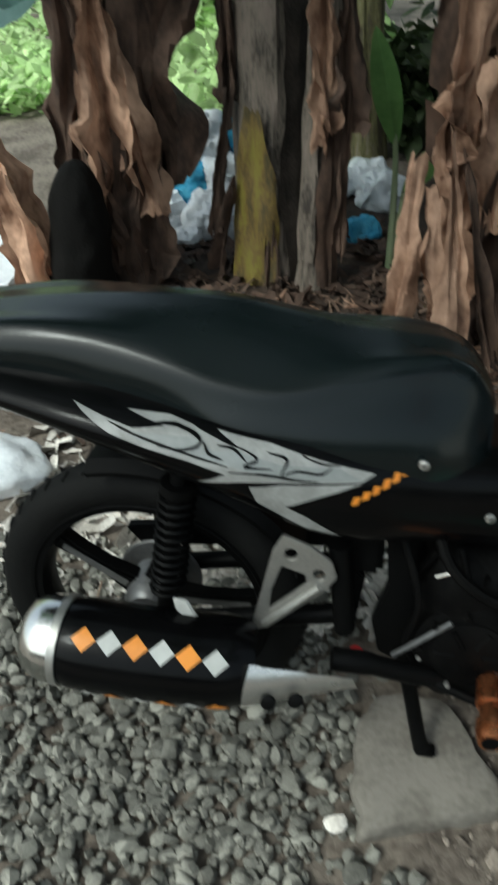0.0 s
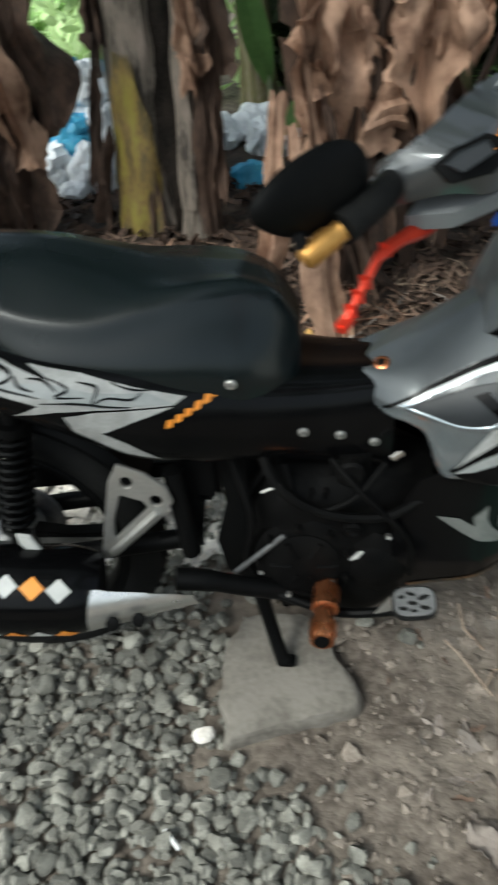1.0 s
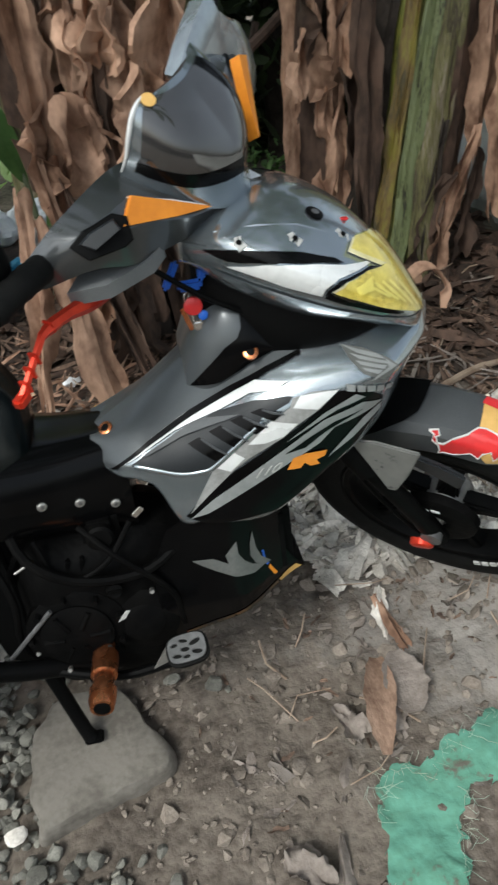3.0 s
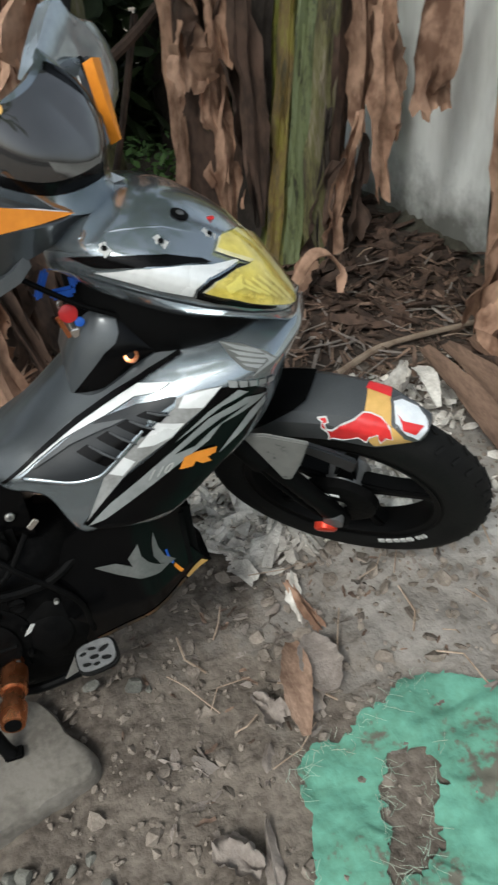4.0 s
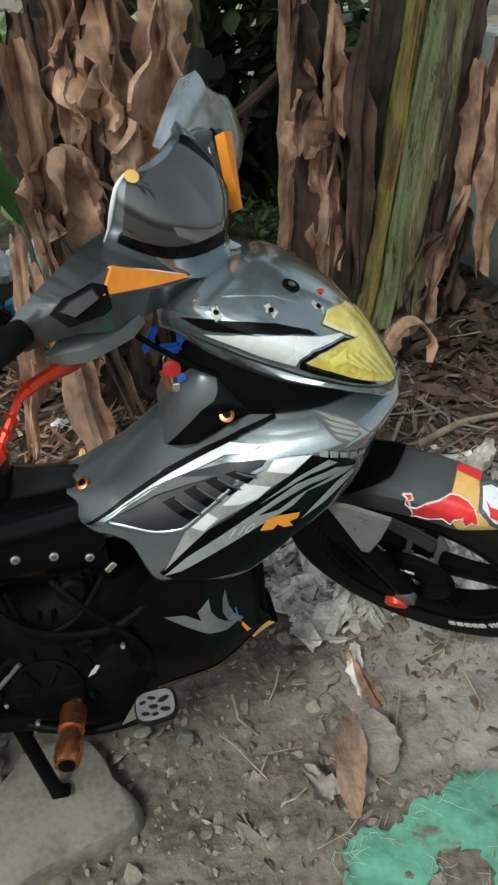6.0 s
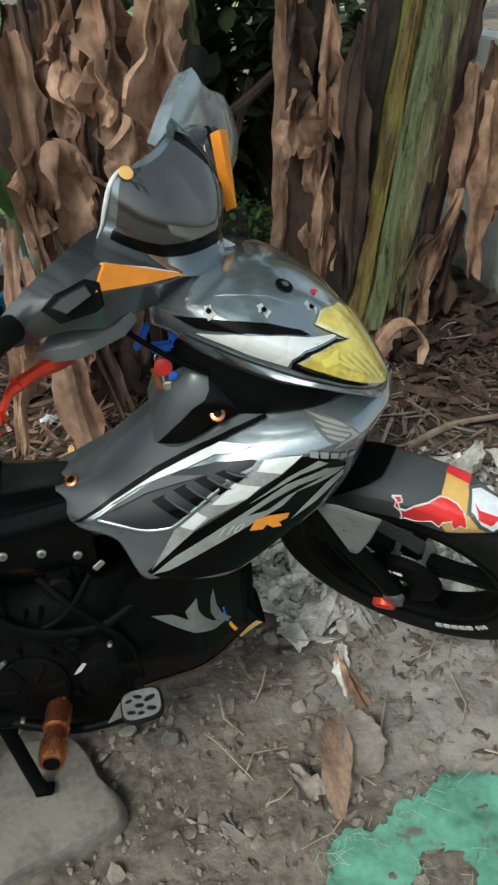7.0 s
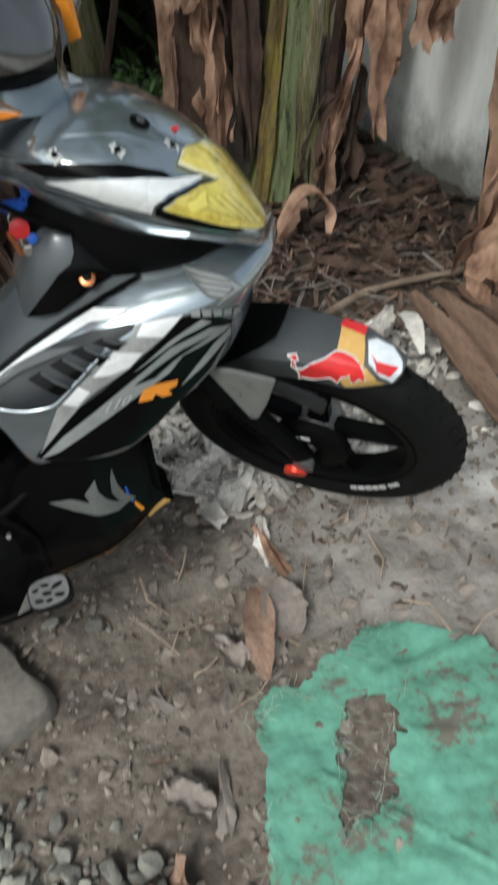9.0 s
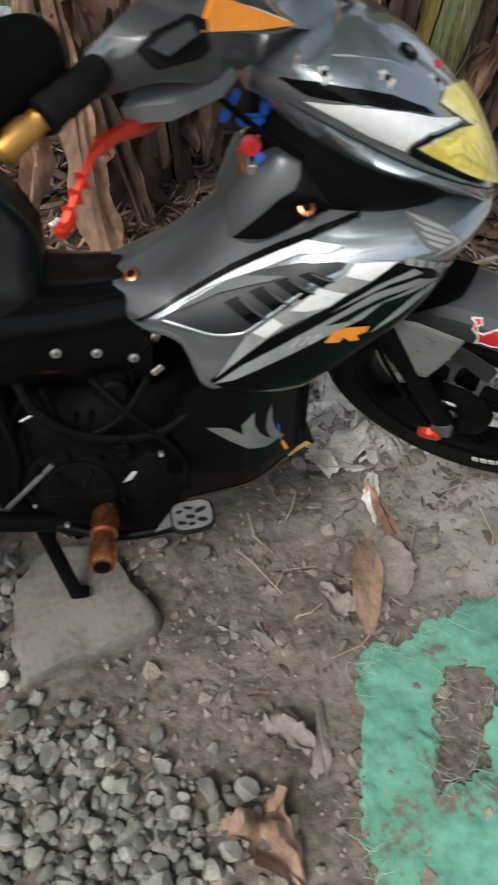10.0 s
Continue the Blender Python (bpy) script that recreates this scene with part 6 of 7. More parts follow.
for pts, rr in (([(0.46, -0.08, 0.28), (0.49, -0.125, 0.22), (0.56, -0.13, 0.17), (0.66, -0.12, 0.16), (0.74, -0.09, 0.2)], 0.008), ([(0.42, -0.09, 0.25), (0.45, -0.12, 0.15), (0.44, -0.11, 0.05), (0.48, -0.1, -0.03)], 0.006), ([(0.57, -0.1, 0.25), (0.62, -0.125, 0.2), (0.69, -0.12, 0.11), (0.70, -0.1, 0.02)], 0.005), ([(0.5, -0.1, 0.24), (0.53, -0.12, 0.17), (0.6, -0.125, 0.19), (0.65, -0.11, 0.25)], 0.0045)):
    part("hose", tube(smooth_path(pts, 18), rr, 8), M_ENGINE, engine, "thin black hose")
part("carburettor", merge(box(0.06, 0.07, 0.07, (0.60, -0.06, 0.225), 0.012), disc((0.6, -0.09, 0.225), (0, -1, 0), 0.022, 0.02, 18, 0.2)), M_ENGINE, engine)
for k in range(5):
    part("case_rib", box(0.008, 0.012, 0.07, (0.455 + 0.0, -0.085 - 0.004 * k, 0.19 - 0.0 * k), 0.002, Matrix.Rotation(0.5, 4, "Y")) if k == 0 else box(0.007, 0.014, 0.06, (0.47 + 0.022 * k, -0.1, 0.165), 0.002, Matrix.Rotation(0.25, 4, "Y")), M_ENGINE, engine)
# Bright sliver added in place of a glint on the dark engine.
part("glint_sliver", tube([(0.468, -0.125, 0.205), (0.497, -0.128, 0.222)], 0.0022, 6), M_ALU, engine, "short bright sliver added for a glint")
part("tag_plate", plate([(0.6, 0.085), (0.612, 0.09), (0.622, 0.104), (0.616, 0.106), (0.606, 0.094)], -0.142, -0.14, 0.0005), M_PLATE, engine)
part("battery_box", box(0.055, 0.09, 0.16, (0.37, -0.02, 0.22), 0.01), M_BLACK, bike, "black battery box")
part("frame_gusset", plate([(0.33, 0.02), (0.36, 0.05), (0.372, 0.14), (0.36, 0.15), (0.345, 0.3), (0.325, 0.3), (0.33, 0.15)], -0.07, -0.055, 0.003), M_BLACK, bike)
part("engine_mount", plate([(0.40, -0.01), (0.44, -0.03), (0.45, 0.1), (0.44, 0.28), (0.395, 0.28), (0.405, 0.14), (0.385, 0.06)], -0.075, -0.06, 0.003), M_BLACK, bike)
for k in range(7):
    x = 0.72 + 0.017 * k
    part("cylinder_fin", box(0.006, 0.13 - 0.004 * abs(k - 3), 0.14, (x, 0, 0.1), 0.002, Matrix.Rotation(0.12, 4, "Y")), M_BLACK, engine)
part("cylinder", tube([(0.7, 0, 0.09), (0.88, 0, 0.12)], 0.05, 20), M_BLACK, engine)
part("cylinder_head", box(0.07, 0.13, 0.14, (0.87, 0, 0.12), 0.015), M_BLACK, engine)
part("oil_line", tube([(0.42, -0.125, 0.04), (0.5, -0.125, 0.12)], 0.004, 8), M_DULLALU, engine)
for x, y, z in ((0.66, -0.115, 0.115), (0.575, -0.133, 0.03), (0.505, -0.13, 0.0), (0.46, -0.11, 0.03)):
    part("cover_bolt", disc((x, y, z), (0, -1, 0.3), 0.0045, 0.01, 6), M_ALU, engine)

# belly cover: two side panels joined under the engine, hollow towards the wheel
BELLY = [(0.925, 0.042), (0.874, 0.028), (0.821, 0.01), (0.77, -0.004), (0.722, -0.018), (0.67, -0.04)]
BELLY_FRONT = [(0.925, 0.042), (0.903, 0.075), (0.886, 0.112), (0.882, 0.155), (0.903, 0.208), (0.935, 0.243)]


def belly_y(x, z):
    q = max(0.0, min(1.0, (x - 0.79) / 0.135))
    return 0.112 - 0.062 * q * q * (3 - 2 * q) - 0.02 * max(0.0, 0.06 - z) / 0.06


def belly_panel(sg):
    out = smooth_path(BELLY[::-1], 24)[:-1] + smooth_path(BELLY_FRONT, 24) + [(0.9, 0.29), (0.84, 0.285), (0.76, 0.25), (0.70, 0.22), (0.665, 0.15)]
    bm = plate(out, 0, 0.004, 0.0012)
    bmesh.ops.triangulate(bm, faces=bm.faces)
    for _ in range(4):
        bmesh.ops.subdivide_edges(bm, edges=[e for e in bm.edges if e.calc_length() > 0.016], cuts=1)
        bmesh.ops.triangulate(bm, faces=bm.faces)
    for v in bm.verts:
        v.co.y = sg * (belly_y(v.co.x, v.co.z) - v.co.y)
    return bm


def belly_strip(line, n=24):
    rows = [(x, z, belly_y(x, z) - 0.001) for x, z in smooth_path(line, n)]
    return loft([[(x, -y + 2 * y * k / 8, z) for k in range(9)] for x, z, y in rows] , caps=False, closed=False)


belly_bm = belly_panel(-1)
belly_tree = bvh(belly_bm.copy())
belly = part("belly_cover", belly_bm, M_GLOSSBLACK, bike, "gloss black belly cover with dull grey claw stickers", 50)
part("far_panel", belly_panel(1), M_GLOSSBLACK, belly)
part("under_pan", belly_strip(BELLY), M_BLACK, belly)
part("front_lip", belly_strip(BELLY_FRONT), M_GLOSSBLACK, belly)
for o in (((0.73, 0.154), (0.764, 0.15), (0.788, 0.134), (0.784, 0.152), (0.804, 0.174), (0.805, 0.148), (0.814, 0.13), (0.826, 0.116), (0.849, 0.1), (0.828, 0.096), (0.795, 0.105), (0.764, 0.126), (0.74, 0.145)), ((0.832, 0.179), (0.835, 0.145), (0.843, 0.12), (0.86, 0.098), (0.85, 0.098), (0.832, 0.113), (0.824, 0.135), (0.826, 0.16))):
    part("claw_sticker", decal(o, belly_tree, 0.0016, -1, step=0.01), M_CLAW, belly, "dull grey claw-shaped sticker")
for o, mt in ((((0.918, 0.046), (0.9, 0.04), (0.876, 0.033), (0.872, 0.042), (0.89, 0.053), (0.906, 0.058)), M_YELLOW), (((0.872, 0.033), (0.82, 0.014), (0.79, 0.006), (0.786, 0.013), (0.83, 0.028), (0.869, 0.042)), M_BELLY), (((0.786, 0.005), (0.73, -0.011), (0.7, -0.02), (0.7, -0.012), (0.75, 0.004), (0.785, 0.012)), M_BELLY),
              (((0.897, 0.092), (0.888, 0.112), (0.884, 0.13), (0.89, 0.13), (0.894, 0.112), (0.902, 0.096)), M_BLUE), (((0.914, 0.063), (0.899, 0.088), (0.904, 0.092), (0.922, 0.064)), M_ORANGE)):
    part("edge_sticker", decal(o, belly_tree, 0.0014, -1, step=0.008), mt, belly)

# centre stand, pedal, footrest
stand = new("centre_stand")
stand.parent = bike
part("stand_leg", tube(smooth_path([(0.43, -0.06, 0.02), (0.455, -0.068, -0.08), (0.482, -0.08, -0.2), (0.49, -0.083, -0.226)], 10), [0.012, 0.012, 0.013, 0.013, 0.013, 0.013, 0.013, 0.013, 0.014, 0.015], 12), M_BLACK, stand)
part("stand_leg", tube(smooth_path([(0.43, 0.06, 0.02), (0.46, 0.075, -0.1), (0.49, 0.09, -0.258)], 10), 0.012, 12), M_BLACK, stand)
part("stand_foot", box(0.034, 0.028, 0.008, (0.496, -0.085, -0.226), 0.003), M_BLACK, stand)
part("stand_bar", tube([(0.46, -0.07, -0.1), (0.465, 0.075, -0.1)], 0.01, 10), M_BLACK, stand)
peg = part("footrest", tube([(0.5690, -0.12, 0.0220), (0.5680, -0.135, 0.0210), (0.5670, -0.14, 0.0210), (0.5630, -0.18, 0.0180), (0.5630, -0.182, 0.0180), (0.5610, -0.205, 0.0160), (0.5610, -0.207, 0.0160), (0.5590, -0.228, 0.0140), (0.5585, -0.24, 0.0130)], [0.014, 0.014, 0.021, 0.021, 0.0165, 0.0165, 0.021, 0.021, 0.018], 24), M_COPPER, bike, "copper anodised footrest peg")
part("peg_end", disc((0.5585, -0.239, 0.013), (-0.05, -1, 0), 0.013, 0.003, 18), M_BLACK, peg)
part("footrest_bar", tube([(0.583, 0.13, 0.012), (0.583, -0.13, 0.012)], 0.011, 12), M_BLACK, bike)
part("pedal_arm", tube(smooth_path([(0.48, -0.13, 0.0), (0.58, -0.15, -0.02), (0.66, -0.165, 0.0), (0.69, -0.175, 0.018)], 12), 0.008, 10), M_BLACK, bike)
oval = [(0.034 * math.copysign(abs(math.cos(a)) ** 0.6, math.cos(a)), 0.026 * math.copysign(abs(math.sin(a)) ** 0.6, math.sin(a))) for a in np.linspace(0, 2 * math.pi, 28, endpoint=False)]
pt = Matrix.Translation((0.699, -0.18, 0.036)) @ Matrix.Rotation(-0.12, 4, "Y") @ Matrix.Rotation(0.45, 4, "X") @ Matrix.Rotation(radians(-90), 4, "X")
pb = plate(oval, -0.007, 0.007, 0.003)
pb.transform(pt)
pedal = part("brake_pedal", pb, M_RUBBER, bike, "chrome brake pedal with black rubber inset")
pf = plate([(x * 0.9, z * 0.86) for x, z in oval], -0.002, 0.002, 0.001, holes=[[(cx + r * 1.25 * math.cos(q + tw) , cz + r * 0.6 * math.sin(q)) for q in np.linspace(0, 2 * math.pi, 10, endpoint=False)] for cx, cz, r, tw in ((-0.017, -0.01, 0.006, 0.3), (-0.019, 0.008, 0.005, -0.2), (-0.004, 0.012, 0.006, 0.5), (-0.003, -0.002, 0.0065, 0.2), (-0.002, -0.014, 0.005, 0), (0.014, 0.006, 0.008, -0.5), (0.015, -0.01, 0.007, 0.4))])
pf.transform(pt @ Matrix.Translation((0, -0.0085, 0)))
part("pedal_face", pf, M_DULLALU, pedal, "pierced chrome plate")
part("pedal_tip", plate([(0.64, 0.0), (0.665, 0.04), (0.668, 0.01)], -0.172, -0.168, 0.001), M_ALU, pedal)

# ---- unseen wall added behind the camera to darken what the paint reflects ----
def slab_wall(name, size, at, mat, label):
    tagged(part(name, box(*size, at, 0.01), mat, smooth=False), label, "wall", "", "structure")


slab_wall("unseen_wall_south", (14.0, 0.2, 0.9), (0.3, -4.2, 0.43), M_BARK, "unseen plain dark wall added to darken reflections")


# ---- banana plants ----
def trunk_mesh(base, top, r0, r1, seed, ridges=7, depth=0.12):
    o = Vector((seed * 3.1, seed * 1.7, 0))
    b, t = Vector(base), Vector(top)
    rings = []
    for k in range(49):
        s = k / 48
        c = b.lerp(t, s) + Vector((0.02 * noise.noise(o + Vector((0, 1, s * 3))), 0.02 * noise.noise(o + Vector((5, 1, s * 3))), 0))
        r = r0 + (r1 - r0) * s + (0.25 * r0 * math.exp(-s * 14))
        ring = []
        for j in range(48):
            a = 2 * math.pi * j / 48
            saw = ((a * ridges / 6.283 + 1.2 * s + 0.5 * noise.noise(o + Vector((0, 0, s * 5)))) % 1.0)
            rr = r * (1 + depth * (saw - 0.5) + 0.09 * noise.noise(o + Vector((math.cos(a) * 2, math.sin(a) * 2, s * 9))))
            ring.append((c.x + rr * math.cos(a), c.y + rr * math.sin(a), c.z))
        rings.append(ring)
    return loft(rings)


def sheath(base, top, r0, r1, a0, a1, s0, s1, seed, lift=0.012):
    """A ragged strip of leaf sheath that clings to a trunk."""
    b, t = Vector(base), Vector(top)
    bm = bmesh.new()
    o = Vector((seed * 2.3, seed, 4))
    rows, cols, grid = 20, 7, []
    for i in range(rows + 1):
        s = s0 + (s1 - s0) * i / rows
        c = b.lerp(t, s)
        r = r0 + (r1 - r0) * s + 0.25 * r0 * math.exp(-s * 14)
        taper = 1 - 0.75 * abs(2 * i / rows - 0.75) ** 2.2 * 0.6
        row = []
        for j in range(cols + 1):
            u = 2 * j / cols - 1
            a = (a0 + a1) / 2 + u * (a1 - a0) / 2 * taper * (1 + 0.35 * noise.noise(o + Vector((u * 2, s * 12, 0))))
            rr = r * 1.1 + lift + 0.03 * abs(u) ** 2 * abs(noise.noise(o + Vector((s * 9, 3, u)))) + 0.018 * noise.noise(o + Vector((u * 2, s * 10, 7)))
            row.append(bm.verts.new((c.x + rr * math.cos(a), c.y + rr * math.sin(a), c.z + 0.03 * noise.noise(o + Vector((u * 3, s * 7, 1))))))
        grid.append(row)
    for p, q in zip(grid, grid[1:]):
        for j in range(cols):
            bm.faces.new((p[j], p[j + 1], q[j + 1], q[j]))
    return bm


def hang(at, length, width, turn, seed, lean=(0, 0), droop=0.0, curl=0.25):
    bm = leaf_strip(length, width, seed, curl=curl, droop=droop)
    bm.transform(Matrix.Translation(at) @ Euler((lean[0], lean[1], turn)).to_matrix().to_4x4())
    return bm


def plant(label, base, top, r0, r1, seed, mat, sheaths=(), leaves=()):
    """sheaths: (angle from, to, height from, to, material); leaves: (x, y, z, length, width, turn, lean x, lean y, material)."""
    root = empty("banana_plant", Matrix.Translation(base), label, "banana plant", "banana plants")
    inv = Matrix.Translation(base).inverted()
    def put(n, bm, m, lb=""):
        bm.transform(inv)
        return part(n, bm, m, root, lb, 38)
    put("trunk", trunk_mesh(base, top, r0, r1, seed), mat)
    for k, (a0, a1, s0, s1, m) in enumerate(sheaths):
        put("leaf_sheath", sheath(base, top, r0, r1, radians(a0), radians(a1), s0, s1, seed * 10 + k), m)
    for k, (x, y, z, ln, w, tn, lx, ly, m) in enumerate(leaves):
        put("dead_leaf", hang((x, y, z), ln, w, tn, seed * 20 + k, (lx, ly)), m)
    return root


def curtain(x0, x1, y0, y1, z0, z1, n, seed, length=(0.3, 0.6), width=(0.06, 0.14), mats=(None,)):
    r = random.Random(seed)
    out = []
    for k in range(n):
        out.append((r.uniform(x0, x1), r.uniform(y0, y1), r.uniform(z0, z1), r.uniform(*length), r.uniform(*width), r.uniform(-0.9, 0.9), r.uniform(-0.12, 0.12), r.uniform(-0.15, 0.15), r.choice(mats)))
    return out


DD, DK = M_DEAD, M_DEADDK
plant("stout banana trunk wrapped in dark and pale brown dead leaves", (-0.74, 2.74, -0.05), (-0.52, 2.8, 1.9), 0.15, 0.13, 1, M_BARK,
      [(240, 275, 0.2, 0.75, DD), (280, 340, 0.1, 0.8, DK), (300, 350, 0.02, 0.4, DK)],
      [(-0.62, 2.55, 1.08, 0.62, 0.17, 0.2, 0, 0.05, DD), (-0.58, 2.54, 0.95, 0.62, 0.12, -0.2, 0, 0, DD), (-0.46, 2.6, 1.1, 0.7, 0.24, 0.3, 0.05, 0.02, DK), (-0.52, 2.6, 0.8, 0.7, 0.16, 0.3, 0, 0.03, DK), (-0.72, 2.55, 1.1, 0.7, 0.1, 0.1, 0, 0.05, DK), (-0.7, 2.55, 0.6, 0.55, 0.2, 0.1, 0, 0, DK), (-0.55, 2.56, 0.55, 0.5, 0.2, 0.4, 0, 0, DK)])
plant("grey-brown banana trunk with a yellow patch, shadow on its right put on as a dark strip", (-0.13, 2.82, -0.05), (-0.08, 2.86, 2.0), 0.13, 0.115, 2, M_TRUNKB,
      # The M_BARK strip paints the trunk's right side, which lies in shadow.
      [(216, 284, 0.03, 0.34, M_YELLOWPATCH), (265, 285, 0.02, 0.16, DK), (288, 345, 0.02, 0.75, M_BARK), (190, 218, 0.3, 0.65, DK)],
      [(-0.25, 2.72, 0.7, 0.5, 0.06, 0.4, 0, 0.06, DK), (-0.24, 2.7, 0.42, 0.4, 0.06, -0.3, 0, 0.25, DK), (-0.25, 2.75, 1.1, 0.45, 0.09, 0.2, 0, 0, DK)])
plant("slim banana trunk, mossy and dark streaked", (0.04, 2.66, -0.05), (0.13, 2.7, 1.9), 0.06, 0.055, 3, M_TRUNKB,
      [(215, 270, 0.1, 0.45, M_TRUNKB), (270, 340, 0.05, 0.5, DK)],
      [(0.07, 2.55, 1.0, 0.4, 0.08, 0.5, 0, 0, DD), (0.05, 2.56, 0.85, 0.3, 0.07, -0.4, 0, 0, DD), (0.15, 2.58, 1.05, 0.45, 0.1, 0.2, 0, -0.05, DK), (0.16, 2.6, 0.75, 0.6, 0.05, 0.2, 0, 0, DK)])
plant("banana clump hung with long tan dead leaves", (0.62, 2.42, -0.05), (0.62, 2.5, 2.0), 0.15, 0.12, 4, M_BARK,
      [(200, 260, 0.02, 0.6, DK), (250, 300, 0.1, 0.7, DK), (300, 350, 0.02, 0.7, DK)],
      [(0.44, 2.18, 1.15, 0.62, 0.1, 0.15, 0, 0.0, DD), (0.46, 2.15, 0.72, 0.62, 0.1, -0.3, 0.05, 0.0, DD), (0.47, 2.2, 1.2, 0.8, 0.13, 0.5, 0, 0, DK), (0.55, 2.16, 1.3, 0.55, 0.15, 0.1, 0, 0.05, DD),
       (0.52, 2.14, 0.88, 0.45, 0.14, 0.35, 0, -0.03, DD), (0.62, 2.15, 1.25, 0.7, 0.14, -0.3, 0, 0, DK), (0.68, 2.14, 1.3, 0.5, 0.16, 0.1, 0, 0.06, DD), (0.72, 2.13, 0.95, 0.45, 0.15, 0.2, 0.04, -0.04, DD), (0.78, 2.18, 1.28, 0.6, 0.13, -0.2, 0, -0.05, DD),
       (0.7, 2.18, 0.7, 0.55, 0.14, 0.4, 0, 0, DK), (0.57, 2.16, 0.6, 0.58, 0.16, -0.2, 0, 0.02, DK), (0.47, 2.1, 0.45, 0.43, 0.12, 0.2, 0.1, 0.08, DD), (0.8, 2.2, 0.65, 0.5, 0.14, -0.5, 0, 0, DK), (0.86, 2.25, 1.2, 0.9, 0.12, 0.3, 0, 0, DK),
       (0.41, 2.1, 0.74, 0.76, 0.085, 0.1, -0.47, 0.0, DD), (0.33, 2.12, 0.66, 0.64, 0.07, -0.4, -0.4, 0.05, DD), (0.45, 2.13, 0.7, 0.62, 0.06, 0.5, -0.36, 0.0, DK), (0.37, 2.06, 0.6, 0.46, 0.055, 0.6, -0.5, 0.12, DD)]
      + curtain(0.47, 0.85, 2.14, 2.26, 0.75, 1.35, 9, 5, (0.25, 0.5), (0.1, 0.17), (DD, DD, DD)))
plant("banana trunk wrapped in pale peeling dead sheaths", (1.42, 2.72, -0.05), (1.45, 2.75, 2.0), 0.11, 0.1, 6, M_BARK,
      [(190, 225, 0.02, 0.75, DD), (215, 265, 0.02, 0.6, DK), (265, 300, 0.05, 0.6, DD), (220, 250, 0.4, 0.8, DD)],
      [(1.36, 2.56, 0.98, 0.3, 0.12, 0.2, 0, 0.03, DD), (1.4, 2.54, 0.75, 0.4, 0.11, -0.3, 0, 0.03, DD), (1.34, 2.56, 1.15, 0.35, 0.09, 0.5, 0, 0, DK), (1.48, 2.55, 0.72, 0.55, 0.1, 0.1, 0, 0.05, DD), (1.45, 2.53, 1.15, 0.4, 0.09, -0.4, 0, -0.04, DD), (1.31, 2.6, 0.6, 0.6, 0.07, 0.3, 0, 0.02, DD), (1.5, 2.55, 1.0, 0.6, 0.12, 0.2, 0, 0.04, DK)])
plant("thick leaning banana trunk, green and yellow with black strips", (1.66, 2.6, -0.05), (2.0, 2.75, 2.0), 0.185, 0.16, 7, M_TRUNKG,
      [(226, 242, 0.02, 0.8, M_YELLOWPATCH), (244, 262, 0.02, 0.85, M_TRUNKP), (260, 292, 0.02, 0.85, M_TRUNK), (284, 318, 0.02, 0.7, DK), (190, 222, 0.02, 0.85, M_BARK), (170, 195, 0.02, 0.85, DK), (275, 292, 0.02, 0.3, M_BARK), (312, 345, 0.05, 0.6, DK)],
      [(1.95, 2.42, 0.95, 0.55, 0.08, 0.2, 0, 0.04, DD), (2.02, 2.4, 0.9, 0.68, 0.11, 0.3, 0, -0.1, DD), (1.9, 2.38, 0.55, 0.55, 0.09, -0.2, 0, 0.22, DD), (1.82, 2.38, 0.4, 0.42, 0.12, 0.3, 0, 0.2, DK), (1.95, 2.42, 0.45, 0.4, 0.09, 0.2, 0, 0.03, DK), (1.53, 2.44, 1.1, 0.9, 0.09, 0.1, 0, 0.04, DK), (2.02, 2.45, 1.0, 0.6, 0.12, -0.3, 0, 0, DD)])
plant("banana trunk buried in curled dry brown leaves", (2.03, 1.6, -0.05), (1.98, 1.7, 2.0), 0.09, 0.08, 8, M_BARK, [(180, 240, 0.02, 0.7, DD), (230, 290, 0.05, 0.6, DK)],
      [(1.93, 1.5, 1.0, 0.55, 0.13, 0.4, 0, 0, DD), (1.95, 1.5, 0.6, 0.5, 0.12, -0.3, 0, 0.12, DD), (1.93, 1.52, 0.45, 0.45, 0.14, 0.2, 0, 0.15, DD), (1.9, 1.5, 0.3, 0.32, 0.13, 0.6, 0, 0.25, DD), (1.98, 1.48, 0.5, 0.5, 0.14, 0, 0, 0.05, DK)] + curtain(1.9, 2.05, 1.46, 1.54, 0.3, 0.9, 10, 9, (0.25, 0.45), (0.05, 0.1), (DD, DK)))

# a dry leaf that hangs free before the wall
lone = empty("hanging_leaf", Matrix.Translation((2.03, 2.0, 1.14)), "broad tan dead banana leaf hanging before the wall", "leaf")
part("leaf_blade", leaf_strip(0.56, 0.17, 77, curl=0.06, ragged=0.2), M_DEAD, lone)
part("leaf_rib", tube(smooth_path([(-0.1, 0.62, 0.66), (-0.06, 0.4, 0.55), (-0.01, 0.1, 0.25), (0, 0.004, 0.0), (0.01, 0.006, -0.25)], 20), [0.012] * 10 + [0.009] * 5 + [0.006] * 3 + [0.003] * 2, 8), M_DEAD, lone)
blue = empty("hanging_leaf", Matrix.Translation((-0.70, 2.6, 1.08)), "bluish green banana leaf tip hanging over the clearing", "leaf")
bl = leaf_strip(0.34, 0.16, 61, curl=0.05, ragged=0.15)
bl.transform(Euler((0.5, 1.35, 0.2)).to_matrix().to_4x4())
part("leaf_blade", bl, M_BLUELEAF, blue)


# ---- young shoot ----
shoot = empty("banana_shoot", Matrix.Translation((0.339, 2.80, 0.0)), "young banana shoot with upright bright green leaf", "banana shoot")
